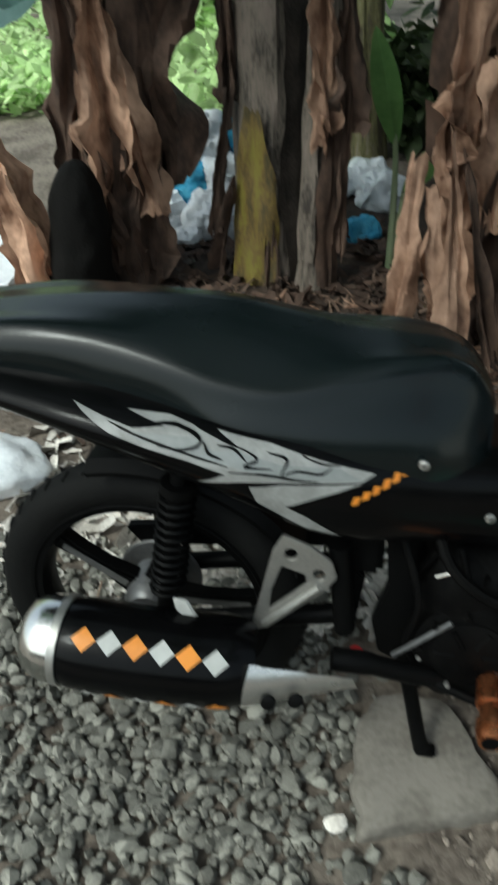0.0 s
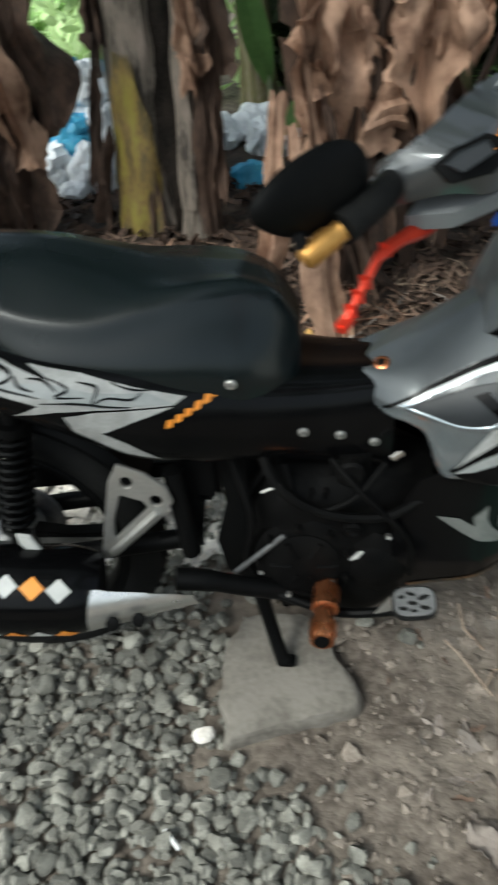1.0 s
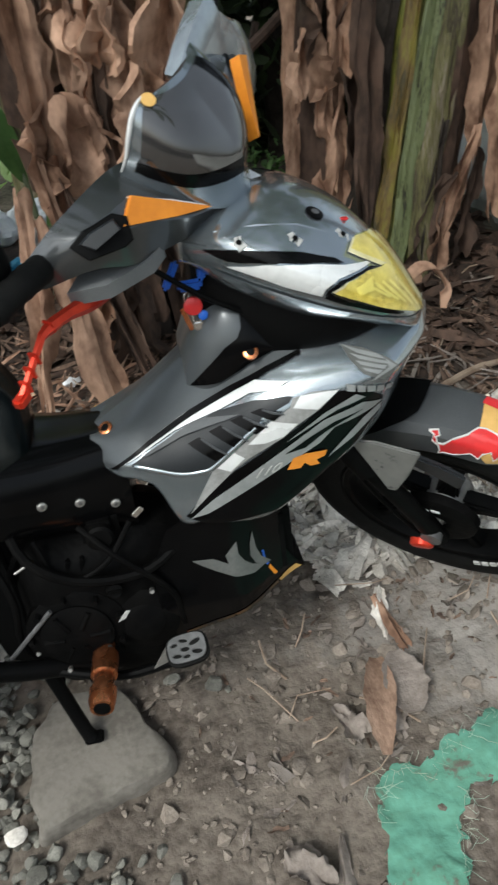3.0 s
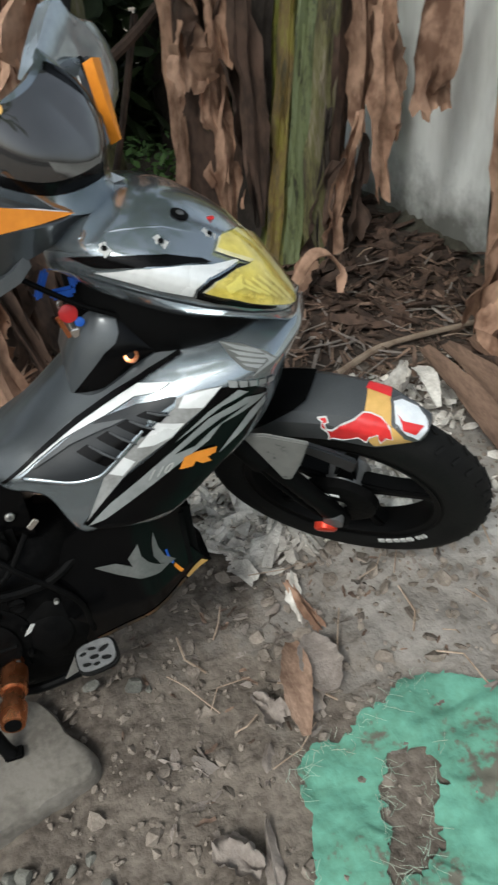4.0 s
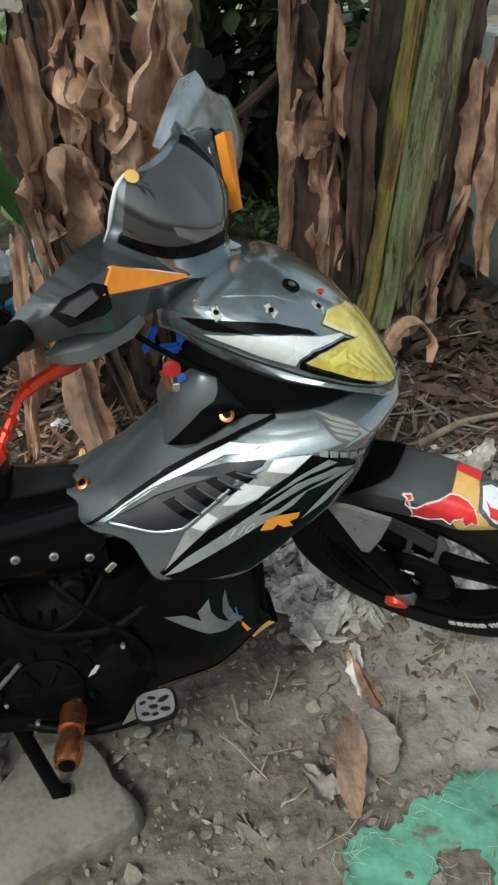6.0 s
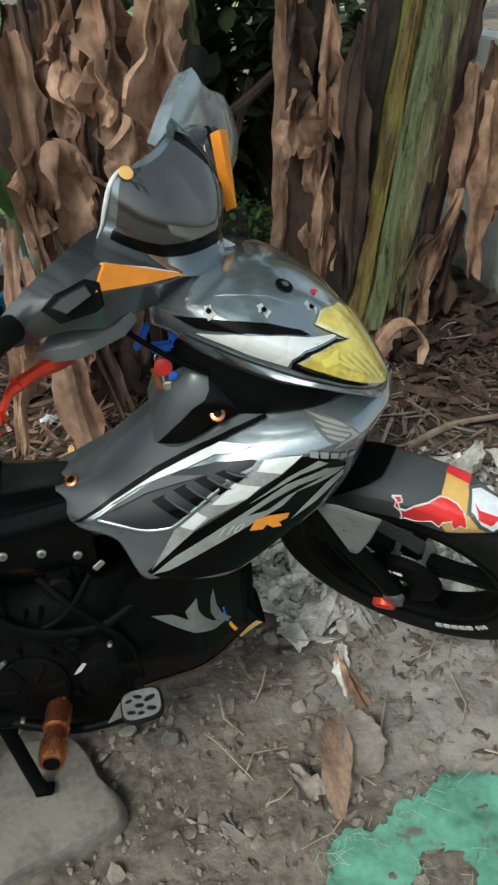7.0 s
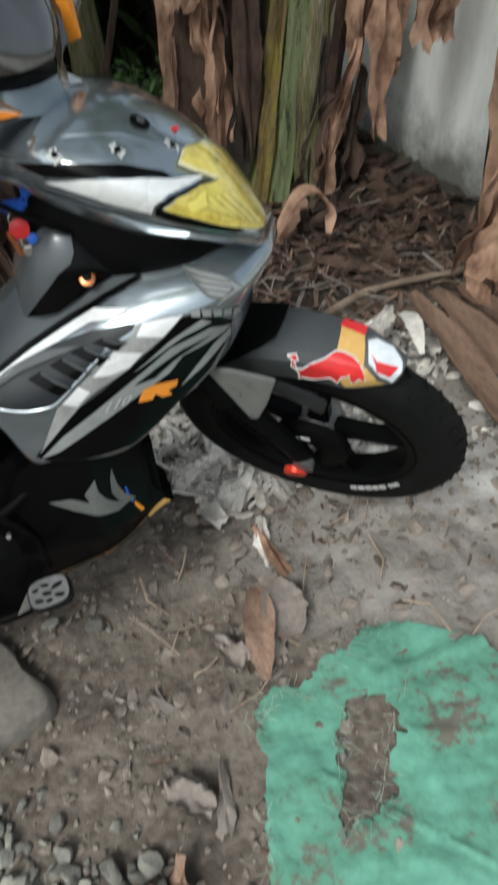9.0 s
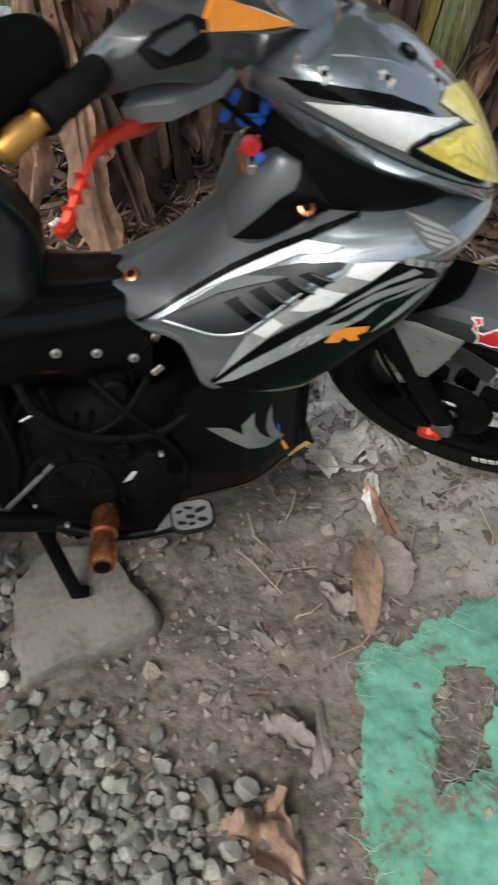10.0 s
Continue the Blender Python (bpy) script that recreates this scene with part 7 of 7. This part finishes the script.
part("stem", tube(smooth_path([(-0.005, 0, -0.04), (0.0, 0, 0.100), (-0.010, 0.000, 0.494), (-0.056, 0.000, 0.680)], 14), [0.024, 0.022, 0.02, 0.018, 0.016, 0.014, 0.013, 0.012, 0.01, 0.009, 0.008, 0.006, 0.005, 0.004], 12), M_STEM, shoot, "pale green stem")


def blade(length, width, seed, bend=0.15):
    bm = bmesh.new()
    grid = []
    for i in range(19):
        s = i / 18
        w = width * math.sin(math.pi * min(1, 0.04 + s * 0.96)) ** 0.75 / 2
        grid.append([bm.verts.new((u * w, bend * s * s * length - 0.35 * w * (1 - abs(u)) + 0.004 * math.sin(s * 60) * abs(u), s * length)) for u in (-1, -0.6, -0.25, 0, 0.25, 0.6, 1)])
    for p, q in zip(grid, grid[1:]):
        for j in range(6):
            bm.faces.new((p[j], p[j + 1], q[j + 1], q[j]))
    return bm


b1 = blade(0.382, 0.1, 1, 0.06)
b1.transform(Matrix.Translation((-0.010, 0.000, 0.494)) @ Euler((0.05, -0.240, 0.1)).to_matrix().to_4x4())
part("leaf", b1, M_LEAFLIGHT, shoot, "upright green leaf")
b2 = blade(0.232, 0.09, 2, 0.3)
b2.transform(Matrix.Translation((0.033, 0.000, 0.323)) @ Euler((0.1, 0.708, 0.1)).to_matrix().to_4x4())
part("leaf", b2, M_LEAFLIGHT, shoot, "bent green leaf")
part("leaf_stalk", tube([(0.0, 0, 0.02), (0.033, 0.000, 0.323)], 0.009, 8), M_STEM, shoot)

def dome_mesh(base, top, r0, r1, seed, ridges, depth):
    bm = trunk_mesh(base, top, r0, r1, seed, ridges, depth)
    t = Vector(top)
    for v in bm.verts:
        s = (v.co.z - base[2]) / (t.z - base[2])
        if s > 0.7:
            k = math.sqrt(max(0.0, 1 - ((s - 0.7) / 0.3) ** 2))
            v.co.x, v.co.y = t.x + (v.co.x - t.x) * k, t.y + (v.co.y - t.y) * k
    return bm


# ---- a stump, its shade put into a black colour, and a dry leaf leaning by it ----
stump = dome_mesh((-0.80, 2.45, -0.05), (-0.72, 2.42, 0.58), 0.13, 0.085, 12, 3, 0.04)
part("stump", stump, M_SHADEWOOD, label="round-topped stump beside the banana plants, shade put in its black colour", category="stump")
for k, (x, y, z, ln, w, tn, lx, ly) in enumerate(((-1.06, 2.42, 0.85, 0.85, 0.22, 0.2, 0, -0.14), (-0.98, 2.38, 0.6, 0.62, 0.14, -0.3, 0, -0.1))):
    lf = empty("leaning_leaf", Matrix.Translation((x, y, z)), "tan dead banana leaf leaning against the clump", "leaf")
    bm = leaf_strip(ln, w, 90 + k, curl=0.12)
    bm.transform(Euler((lx, ly, tn)).to_matrix().to_4x4())
    part("leaf_blade", bm, M_DEAD, lf)

# ---- rubbish bags ----
def bag(at, size, seed, mat, label):
    bm = bmesh.new()
    bmesh.ops.create_icosphere(bm, subdivisions=4, radius=1)
    o = Vector((seed * 5.3, seed, 2))
    for v in bm.verts:
        n1 = noise.noise(o + v.co * 1.6)
        n2 = abs(noise.noise(o + v.co * 4.5))
        v.co *= 1 + 0.3 * n1 - 0.35 * n2
        v.co.x, v.co.y, v.co.z = v.co.x * size[0], v.co.y * size[1], max(v.co.z, -0.5) * size[2]
    bm.transform(Matrix.Translation((at[0], at[1], at[2] + size[2] * 0.45)))
    return part("plastic_bag", bm, mat, label=label, category="plastic bag", group="dumped plastic bags", angle=50)


W_, B_ = ("crumpled white plastic bag dumped behind the trunks", "crumpled blue plastic bag dumped behind the trunks")
for k, (x, y, z, s, m) in enumerate(((-0.62, 3.2, 0, 0.16, 0), (-0.40, 3.15, 0, 0.15, 0), (-0.52, 3.3, 0.13, 0.14, 1), (-0.36, 3.3, 0.14, 0.14, 0), (-0.45, 3.4, 0.28, 0.14, 0), (-0.3, 3.45, 0.3, 0.13, 1), (-0.57, 3.45, 0.32, 0.12, 1), (-0.33, 3.2, 0.05, 0.12, 0), (-0.5, 3.05, 0.0, 0.08, 0),
                                      (0.24, 3.1, 0, 0.09, 1), (0.02, 3.2, 0, 0.11, 1), (0.03, 3.3, 0.12, 0.12, 0), (0.35, 3.5, 0.0, 0.13, 0), (0.28, 3.7, 0.0, 0.13, 0), (0.1, 3.6, 0.0, 0.12, 0))):
    bag((x, y, z), (s, s * 0.9, s * 0.95), k + 1, M_BAGB if m else M_BAGW, B_ if m else W_)
sack = bmesh.new()
bmesh.ops.create_icosphere(sack, subdivisions=4, radius=1)
for v in sack.verts:
    v.co *= 1 + 0.22 * noise.noise(v.co * 1.4 + Vector((9, 3, 1))) - 0.12 * abs(noise.noise(v.co * 4 + Vector((2, 5, 1))))
    v.co = Vector((-0.80 + v.co.x * 0.16, 1.52 + v.co.y * 0.12, 0.05 + max(v.co.z, -0.6) * 0.07))
part("white_sack", sack, M_BAGW, label="slack white sack lying on the ground", category="sack", angle=60)
part("white_board", box(0.25, 0.4, 0.04, (-1.22, 2.72, 0.1), 0.01, Matrix.Rotation(0.25, 4, "Y")), M_BAGW, label="pale board lying behind the stump", category="board")

# ---- undergrowth and trees behind ----
def leaf_proto(k):
    r = random.Random(500 + k)
    bm = bmesh.new()
    w, b = r.uniform(0.35, 0.55), r.uniform(-0.25, 0.25)
    pts = [(0, 0, 0), (w * 0.7, 0.35, b * 0.3), (w, 0.8, b * 0.6), (w * 0.6, 1.3, b), (0, 1.7, b * 1.6), (-w * 0.6, 1.3, b), (-w, 0.8, b * 0.6), (-w * 0.7, 0.35, b * 0.3)]
    vs = [bm.verts.new(p) for p in pts]
    mid = bm.verts.new((0, 0.85, b * 0.5 + 0.15))
    for i in range(8):
        bm.faces.new((vs[i], vs[(i + 1) % 8], mid))
    return bm


def foliage(name, boxes, n, size, mat, label, seed, category="shrub", kind="stuff", parent=None):
    r = random.Random(seed)
    out = []
    for k in range(n):
        x0, x1, y0, y1, z0, z1 = boxes[k % len(boxes)]
        x, y, z = r.uniform(x0, x1), r.uniform(y0, y1), r.uniform(z0, z1)
        if noise.noise(Vector((x * 1.7, y * 1.7, z * 1.7 + seed))) < -0.12:
            continue
        s = size * r.uniform(0.6, 1.4)
        out.append((x, y, z, s, s, s, r.uniform(-1.2, 0.9), r.uniform(-0.7, 0.7), r.uniform(0, 6.3), r.randrange(6)))
    return scatter(name, [leaf_proto(k) for k in range(6)], out, mat, label, category, kind, parent, 60)


foliage("far_hedge", [(-14, 9, 13.5, 15.0, 0, 4.2), (-1.4, -0.2, 7.5, 8.5, 0, 2.0)], 9000, 0.17, M_FIELD, "green shrubs beyond the clearing, sunlight put in their pale colour", 3)
foliage("far_grass", [(-5, 0.5, 5.1, 7.0, 0, 0.2), (-8, 0.5, 7.0, 13.5, 0, 0.3), (-5, 0.5, 5.4, 9.0, 0, 0.15)], 14000, 0.085, M_FIELD, "grass beyond the banana clump, sunlight put in its pale colour", 5, "grass")
foliage("undergrowth", [(-0.9, 0.4, 4.2, 5.0, 0.0, 2.0)], 1600, 0.07, M_FIELD, "bushes behind the rubbish, sunlight put in their pale green", 8)
foliage("dark_thicket", [(0.5, 4.5, 4.6, 5.6, 0.0, 3.2), (0.4, 2.2, 4.2, 4.8, 0.1, 0.5), (0.6, 2.2, 3.9, 4.5, 0.3, 2.4)], 10500, 0.085, M_DARKLEAF, "dense dark thicket behind the banana plants", 9)
foliage("small_weed", [(1.3, 1.5, 3.45, 3.75, 0.0, 0.34), (1.45, 1.68, 3.5, 3.7, 0.0, 0.2)], 260, 0.028, M_LEAFLIGHT, "small green weed growing on bare soil", 12)
# Canopy out of view, added to dim the light on the foreground.
foliage("leaf_canopy", [(-2.0, 2.6, 1.6, 3.2, 2.3, 3.3), (-2.6, 2.6, -1.5, 2.2, 3.0, 4.4)], 620, 0.34, M_LEAF, "unseen green banana leaves overhead, added to shade the yard", 14)

for k, (a, b) in enumerate((((0.9, 3.6, 0.0), (1.25, 3.9, 2.4)), ((1.25, 3.9, 0), (1.15, 4.0, 2.4)), ((1.75, 4.2, 0), (1.65, 4.1, 2.4)), ((0.3, 4.2, 0), (0.2, 4.3, 2.4)))):
    part("far_trunk", trunk_mesh(a, b, 0.085, 0.07, 30 + k, 5, 0.15), M_TRUNK if k % 2 else M_BARK, label="dim banana trunk back in the thicket", category="banana plant", group="banana plants")
for k, (a, b, r) in enumerate((((0.7, 2.5, 0.75), (1.45, 2.8, 1.0), 0.02), ((0.95, 3.0, 0.0), (1.35, 3.2, 0.85), 0.015))):
    m = (Vector(a) + Vector(b)) / 2 + Vector((0, 0, -0.08))
    part("dry_stalk", tube(smooth_path([a, tuple(m), b], 12), r, 8), M_DEADDK, label="dry brown leaf stalk fallen across the clump", category="stalk")

# ---- fallen leaves, twigs, litter ----
def flake(k, rows=4):
    r = random.Random(700 + k)
    bm = bmesh.new()
    o = Vector((k * 3.3, k, 1))
    grid = []
    for i in range(rows + 1):
        s = i / rows
        w = (0.25 + 0.8 * math.sin(math.pi * (0.1 + 0.8 * s))) * r.uniform(0.75, 1.1) * 0.5
        grid.append([bm.verts.new((u * w, s * 2 - 1, 0.6 * noise.noise(o + Vector((u * 1.4, s * 2.6, 0))) + 0.3 * u * u * r.uniform(-1, 1))) for u in (-1, -0.3, 0.4, 1)])
    for p, q in zip(grid, grid[1:]):
        for j in range(3):
            bm.faces.new((p[j], p[j + 1], q[j + 1], q[j]))
    return bm


def litter(name, boxes, n, lo, hi, mat, label, seed, long=2.0, flat=0.35, lift=0.008, thin=0.0):
    r = random.Random(seed)
    out = []
    for k in range(n):
        x0, x1, y0, y1 = boxes[k % len(boxes)]
        x, y = r.uniform(x0, x1), r.uniform(y0, y1)
        if thin and noise.noise(Vector((x * 4, y * 4, seed))) < thin - 0.4:
            continue
        s = r.uniform(lo, hi)
        out.append((x, y, ground_height(x, y) + lift + s * 0.12, s, s * long * r.uniform(0.6, 1.3), s * r.uniform(0.6, 1.2), r.uniform(-flat, flat), r.uniform(-flat, flat), r.uniform(0, 6.3), r.randrange(10)))
    return scatter(name, [flake(k) for k in range(10)], out, mat, label, "leaf litter", "stuff", None, 60)


litter("brown_leaf_litter", [(0.9, 2.2, 1.45, 2.1), (-1.2, 0.6, 1.6, 2.7), (0.4, 1.2, 1.6, 2.5)], 2600, 0.004, 0.017, M_LITTER, "thick brown litter of dry banana leaf", 21, 4.5, 0.7)
litter("straw_strips", [(0.95, 1.9, 1.45, 1.95), (1.3, 2.15, 1.7, 2.3), (0.3, 0.95, 1.5, 2.2)], 120, 0.006, 0.014, M_DUSTY, "long pale strips of dry leaf over dark soil", 29, 9.0, 0.3, 0.012)
litter("pale_leaf_strips", [(0.2, 0.75, 1.3, 2.05), (0.25, 0.65, 1.5, 2.2), (-0.5, 0.3, 1.9, 2.5)], 330, 0.006, 0.018, M_DEAD, "pale tan strips of dry leaf on brown soil", 28, 4.5, 0.5, 0.012)
litter("dark_leaf_litter", [(1.4, 2.2, 1.8, 3.0), (0.2, 1.2, 2.0, 3.2), (-1.2, 0.3, 2.4, 3.2)], 900, 0.02, 0.05, M_DEADDK, "dark rotted leaf litter under the plants", 22, 2.4)
litter("pale_litter", [(0.82, 1.75, 1.0, 1.6), (0.7, 1.3, 1.05, 1.55)], 1700, 0.008, 0.034, M_PALE, "pale torn leaf and paper scraps on soil", 23, 1.5, 0.8, thin=0.3)
litter("soil_scraps", [(0.75, 1.7, 0.65, 1.15), (0.45, 1.3, 0.15, 1.0)], 160, 0.003, 0.011, M_LITTER, "scattered pale scraps and chips on soil", 24, 1.8, 0.3, 0.002, thin=0.3)
litter("dusty_scraps", [(0.5, 1.6, 0.5, 1.2), (0.8, 1.7, 0.85, 1.4), (0.5, 1.6, 0.6, 1.25)], 420, 0.005, 0.022, M_DUSTY, "dusty crumpled leaf scraps trodden into the soil", 27, 1.5, 0.5, -0.002, thin=0.3)
litter("rear_litter", [(-0.75, 0.3, 1.1, 1.75), (-0.4, 0.5, 1.05, 1.5)], 520, 0.014, 0.04, M_PALE, "dry pale leaf litter behind the rear wheel", 25, 2.2, 0.4)

r = random.Random(31)
twigs = []
for k in range(200):
    x0, x1, y0, y1 = ((0.85, 2.0, 1.3, 2.4), (0.6, 1.5, 0.55, 1.5), (0.3, 0.95, 1.9, 2.6), (-0.6, 0.5, 1.05, 1.6))[k % 4]
    x, y, a, l = r.uniform(x0, x1), r.uniform(y0, y1), r.uniform(0, 3.14), r.uniform(0.03, 0.13)
    q = (x + l * math.cos(a) / 2, y + l * math.sin(a) / 2, ground_height(x, y) + r.uniform(0.012, 0.035))
    p = (x - l * math.cos(a) / 2, y - l * math.sin(a) / 2, ground_height(x, y) + 0.008)
    twigs.append(tube([p, ((p[0] + q[0]) / 2 + r.uniform(-0.2, 0.2) * l, (p[1] + q[1]) / 2 + r.uniform(-0.2, 0.2) * l, (p[2] + q[2]) / 2 + 0.006), q], r.uniform(0.001, 0.0025), 5))
tagged(part("twigs", merge(*twigs), M_TWIG), "thin dry twigs and stalks scattered on the litter", "twigs", "", "stuff")
part("stick", tube(smooth_path([(1.40, 1.62, 0.03), (1.6, 1.66, 0.05), (1.92, 1.62, 0.06)], 12), [0.012] * 6 + [0.009] * 6, 8), M_TWIG, label="dry brown stick lying across the leaf litter", category="stick")
FALLEN = ((0.86, 0.74, 0.025, 0.11, 0.06, (1.45, 0.1, 2.6), M_DUSTY), (0.73, 0.72, 0.025, 0.08, 0.05, (1.4, 0.2, 3.6), M_DUSTY), (1.74, 1.5, 0.08, 0.4, 0.1, (1.5, 0.3, 3.6), M_DEADDK),
          (1.53, 1.45, 0.12, 0.14, 0.08, (1.2, 0.2, 2.2), M_PALE), (1.44, 2.1, 0.03, 0.2, 0.07, (2.2, 0.2, 5.3), M_DEAD), (0.55, 0.24, 0.02, 0.13, 0.09, (1.55, 0, 0.4), M_TAN), (0.72, 0.62, 0.015, 0.08, 0.03, (1.5, 0.1, 2.7), M_DUSTY), (1.3, 1.05, 0.03, 0.2, 0.07, (1.45, 0.2, 1.9), M_PALE), (0.62, 0.42, 0.02, 0.1, 0.05, (1.5, 0.1, 0.7), M_DUSTY), (0.66, 0.5, 0.02, 0.12, 0.03, (1.5, 0.1, 2.9), M_DUSTY), (0.9, 0.93, 0.05, 0.13, 0.03, (1.3, 0.1, 3.2), M_DEAD), (0.92, 0.95, 0.05, 0.12, 0.03, (1.2, 0.1, 2.9), M_PALE))
for k, (x, y, z, ln, w, e, fm) in enumerate(FALLEN):
    lf = leaf_strip(ln, w, 120 + k, curl=0.1, rows=12)
    lf.transform(Euler(e).to_matrix().to_4x4())
    lf.transform(Matrix.Translation((x, y, z)))
    part("fallen_leaf", lf, fm, label="dry tan fallen leaf lying on the soil" if fm in (M_DEAD, M_DEADDK, M_TAN) else "pale dusty crumpled leaf lying on the soil", category="leaf", group="fallen leaves", angle=60)



def trough(points, width, seed, depth=0.35, rows=22):
    """A dry curled strip along a path: hollow across, ragged along its edges."""
    o = Vector((seed * 2.7, seed, 3))
    pts = [Vector(p) for p in smooth_path(points, rows)]
    bm, grid = bmesh.new(), []
    for i, p in enumerate(pts):
        d = (pts[min(i + 1, rows - 1)] - pts[max(i - 1, 0)]).normalized()
        across = d.cross(Vector((0, 0, 1))).normalized()
        up = across.cross(d)
        w = width * 0.5 * (0.16 + 0.84 * math.sin(math.pi * (0.1 + 0.86 * i / (rows - 1))))
        row = []
        for u in (-1, -0.7, -0.35, 0, 0.35, 0.7, 1):
            w2 = w * (1 + 0.22 * noise.noise(o + Vector((u * 3, i * 0.5, 0))))
            row.append(bm.verts.new(p + across * u * w2 + up * (depth * w * u * u + 0.12 * w * noise.noise(o + Vector((u * 2, i * 0.35, 5))))))
        grid.append(row)
    for a, b in zip(grid, grid[1:]):
        for k in range(6):
            bm.faces.new((a[k], a[k + 1], b[k + 1], b[k]))
    out = bmesh.ops.extrude_face_region(bm, geom=list(bm.faces))
    for v in out["geom"]:
        if isinstance(v, bmesh.types.BMVert):
            v.co.z -= 0.003
    return bm


for k, (pts, w, mt) in enumerate((([(1.60, 1.47, 0.14), (1.61, 1.28, 0.1), (1.60, 1.1, 0.06), (1.57, 0.93, 0.035)], 0.085, M_STRIP), ([(1.68, 1.48, 0.12), (1.71, 1.28, 0.085), (1.70, 1.08, 0.05), (1.68, 0.9, 0.03)], 0.1, M_STRIP), ([(1.79, 1.5, 0.1), (1.82, 1.3, 0.06), (1.8, 1.1, 0.035)], 0.09, M_STRIP), ([(1.54, 1.42, 0.12), (1.52, 1.33, 0.15), (1.5, 1.24, 0.11)], 0.05, M_PALE),
                                  ([(0.845, 0.79, 0.035), (0.83, 0.74, 0.046), (0.81, 0.685, 0.05), (0.795, 0.64, 0.046), (0.785, 0.595, 0.036)], 0.06, M_TAN), ([(0.87, 0.66, 0.03), (0.875, 0.72, 0.04), (0.885, 0.79, 0.04)], 0.085, M_DUSTY), ([(1.40, 2.02, 0.04), (1.44, 2.0, 0.13), (1.5, 2.0, 0.225), (1.56, 2.0, 0.235), (1.61, 1.99, 0.17), (1.6, 1.97, 0.1)], 0.07, M_DEAD))):
    part("fallen_leaf", trough(pts, w, 40 + k), mt, label={M_STRIP: "long brown curled leaf sheath lying beside the wheel", M_DEAD: "dry tan curled leaf lying on the soil", M_TAN: "flat tan leaf lying on the soil"}.get(mt, "pale dusty torn leaf lying on the soil"), category="leaf", group="fallen leaves", angle=60)
part("pale_stone", (lambda b: (b.transform(Matrix.Translation((0.128, 0.66, 0.028)) @ Matrix.Diagonal((0.024, 0.019, 0.014, 1))), b)[1])(rock(91)), M_PALE, label="pale cream stone lying among the gravel", category="stone")
part("brick", box(0.11, 0.06, 0.05, (0.34, 1.02, 0.025), 0.006, Matrix.Rotation(0.2, 4, "Z")), M_BRICK, label="brown brick behind the concrete slab", category="brick")
part("straw", tube([(0.075, 0.5, 0.03), (0.1, 0.47, 0.032)], 0.004, 8), M_WHITE, label="short white straw on the gravel", category="straw")
for k, (x, y, sc, mt) in enumerate(((0.40, 1.86, 0.022, M_YELLOW), (0.46, 1.93, 0.018, M_YELLOW), (0.36, 1.95, 0.02, M_PALE), (0.52, 1.82, 0.025, M_PALE), (0.44, 1.72, 0.02, M_BAGW), (0.34, 2.1, 0.03, M_BAGW))):
    fl = flake(20 + k)
    fl.transform(Matrix.Translation((x, y, ground_height(x, y) + 0.03)) @ Euler((0.5, 0.3 * k, 1.1 * k)).to_matrix().to_4x4() @ Matrix.Scale(sc, 4))
    part("wrapper_scrap", fl, mt, label="yellow plastic wrapper scrap on the dry leaves" if mt is M_YELLOW else "pale plastic wrapper scrap on the dry leaves", category="wrapper", group="wrapper scraps", angle=60)
for k, (x, y, sc) in enumerate(((0.93, 1.22, 0.075), (0.85, 1.1, 0.055), (0.835, 1.03, 0.06), (0.905, 1.07, 0.065), (0.84, 1.32, 0.045), (0.89, 1.15, 0.05))):
    fl = flake(30 + k)
    fl.transform(Matrix.Translation((x, y, ground_height(x, y) + 0.028)) @ Euler((0.3, 0.25 * (k % 3) - 0.2, 1.7 * k)).to_matrix().to_4x4() @ Matrix.Scale(sc, 4))
    part("paper_scrap", fl, M_PAPER, label="crumpled white paper scrap on the pale ash", category="paper", group="paper scraps", angle=60)
part("pen_tube", tube([(0.30, 1.66, 0.03), (0.305, 1.66, 0.03), (0.385, 1.675, 0.034), (0.39, 1.675, 0.034)], [0.004, 0.007, 0.007, 0.004], 10), M_WHITE, label="slim white plastic tube lying on dry leaves", category="tube")
part("red_cap", disc((0.17, 1.0, 0.02), (0.2, -0.3, 1), 0.016, 0.012, 16), M_RED, label="small red plastic cap on the gravel", category="cap")
part("plastic_scrap", box(0.02, 0.004, 0.05, (0.5, 1.75, 0.03), 0.001, Matrix.Rotation(0.9, 4, "Y")), M_BAGW, label="white plastic scrap among the dry leaves", category="scrap")
# mossy foot of the plastered wall
foot = bmesh.new()
cols = []
for k in range(181):
    y = -0.95 + 5.5 * k / 180
    h = 0.05 + 0.05 * abs(noise.noise(Vector((y * 3, 1, 1)))) + 0.035 * noise.noise(Vector((y * 11, 4, 1))) + 0.02 * noise.noise(Vector((y * 37, 4, 6)))
    cols.append([foot.verts.new(q) for q in ((2.221, y, h), (2.216, y, h - 0.004), (2.212, y, h * 0.5), (2.19, y, 0.02), (2.1 + 0.03 * noise.noise(Vector((y * 5, 2, 2))), y, -0.01))])
for a, b in zip(cols, cols[1:]):
    for i in range(4):
        foot.faces.new((a[i], b[i], b[i + 1], a[i + 1]))
tagged(part("wall_foot", foot, M_MOSS, angle=70), "mossy dark bank along the foot of the wall", "wall", "", "structure")
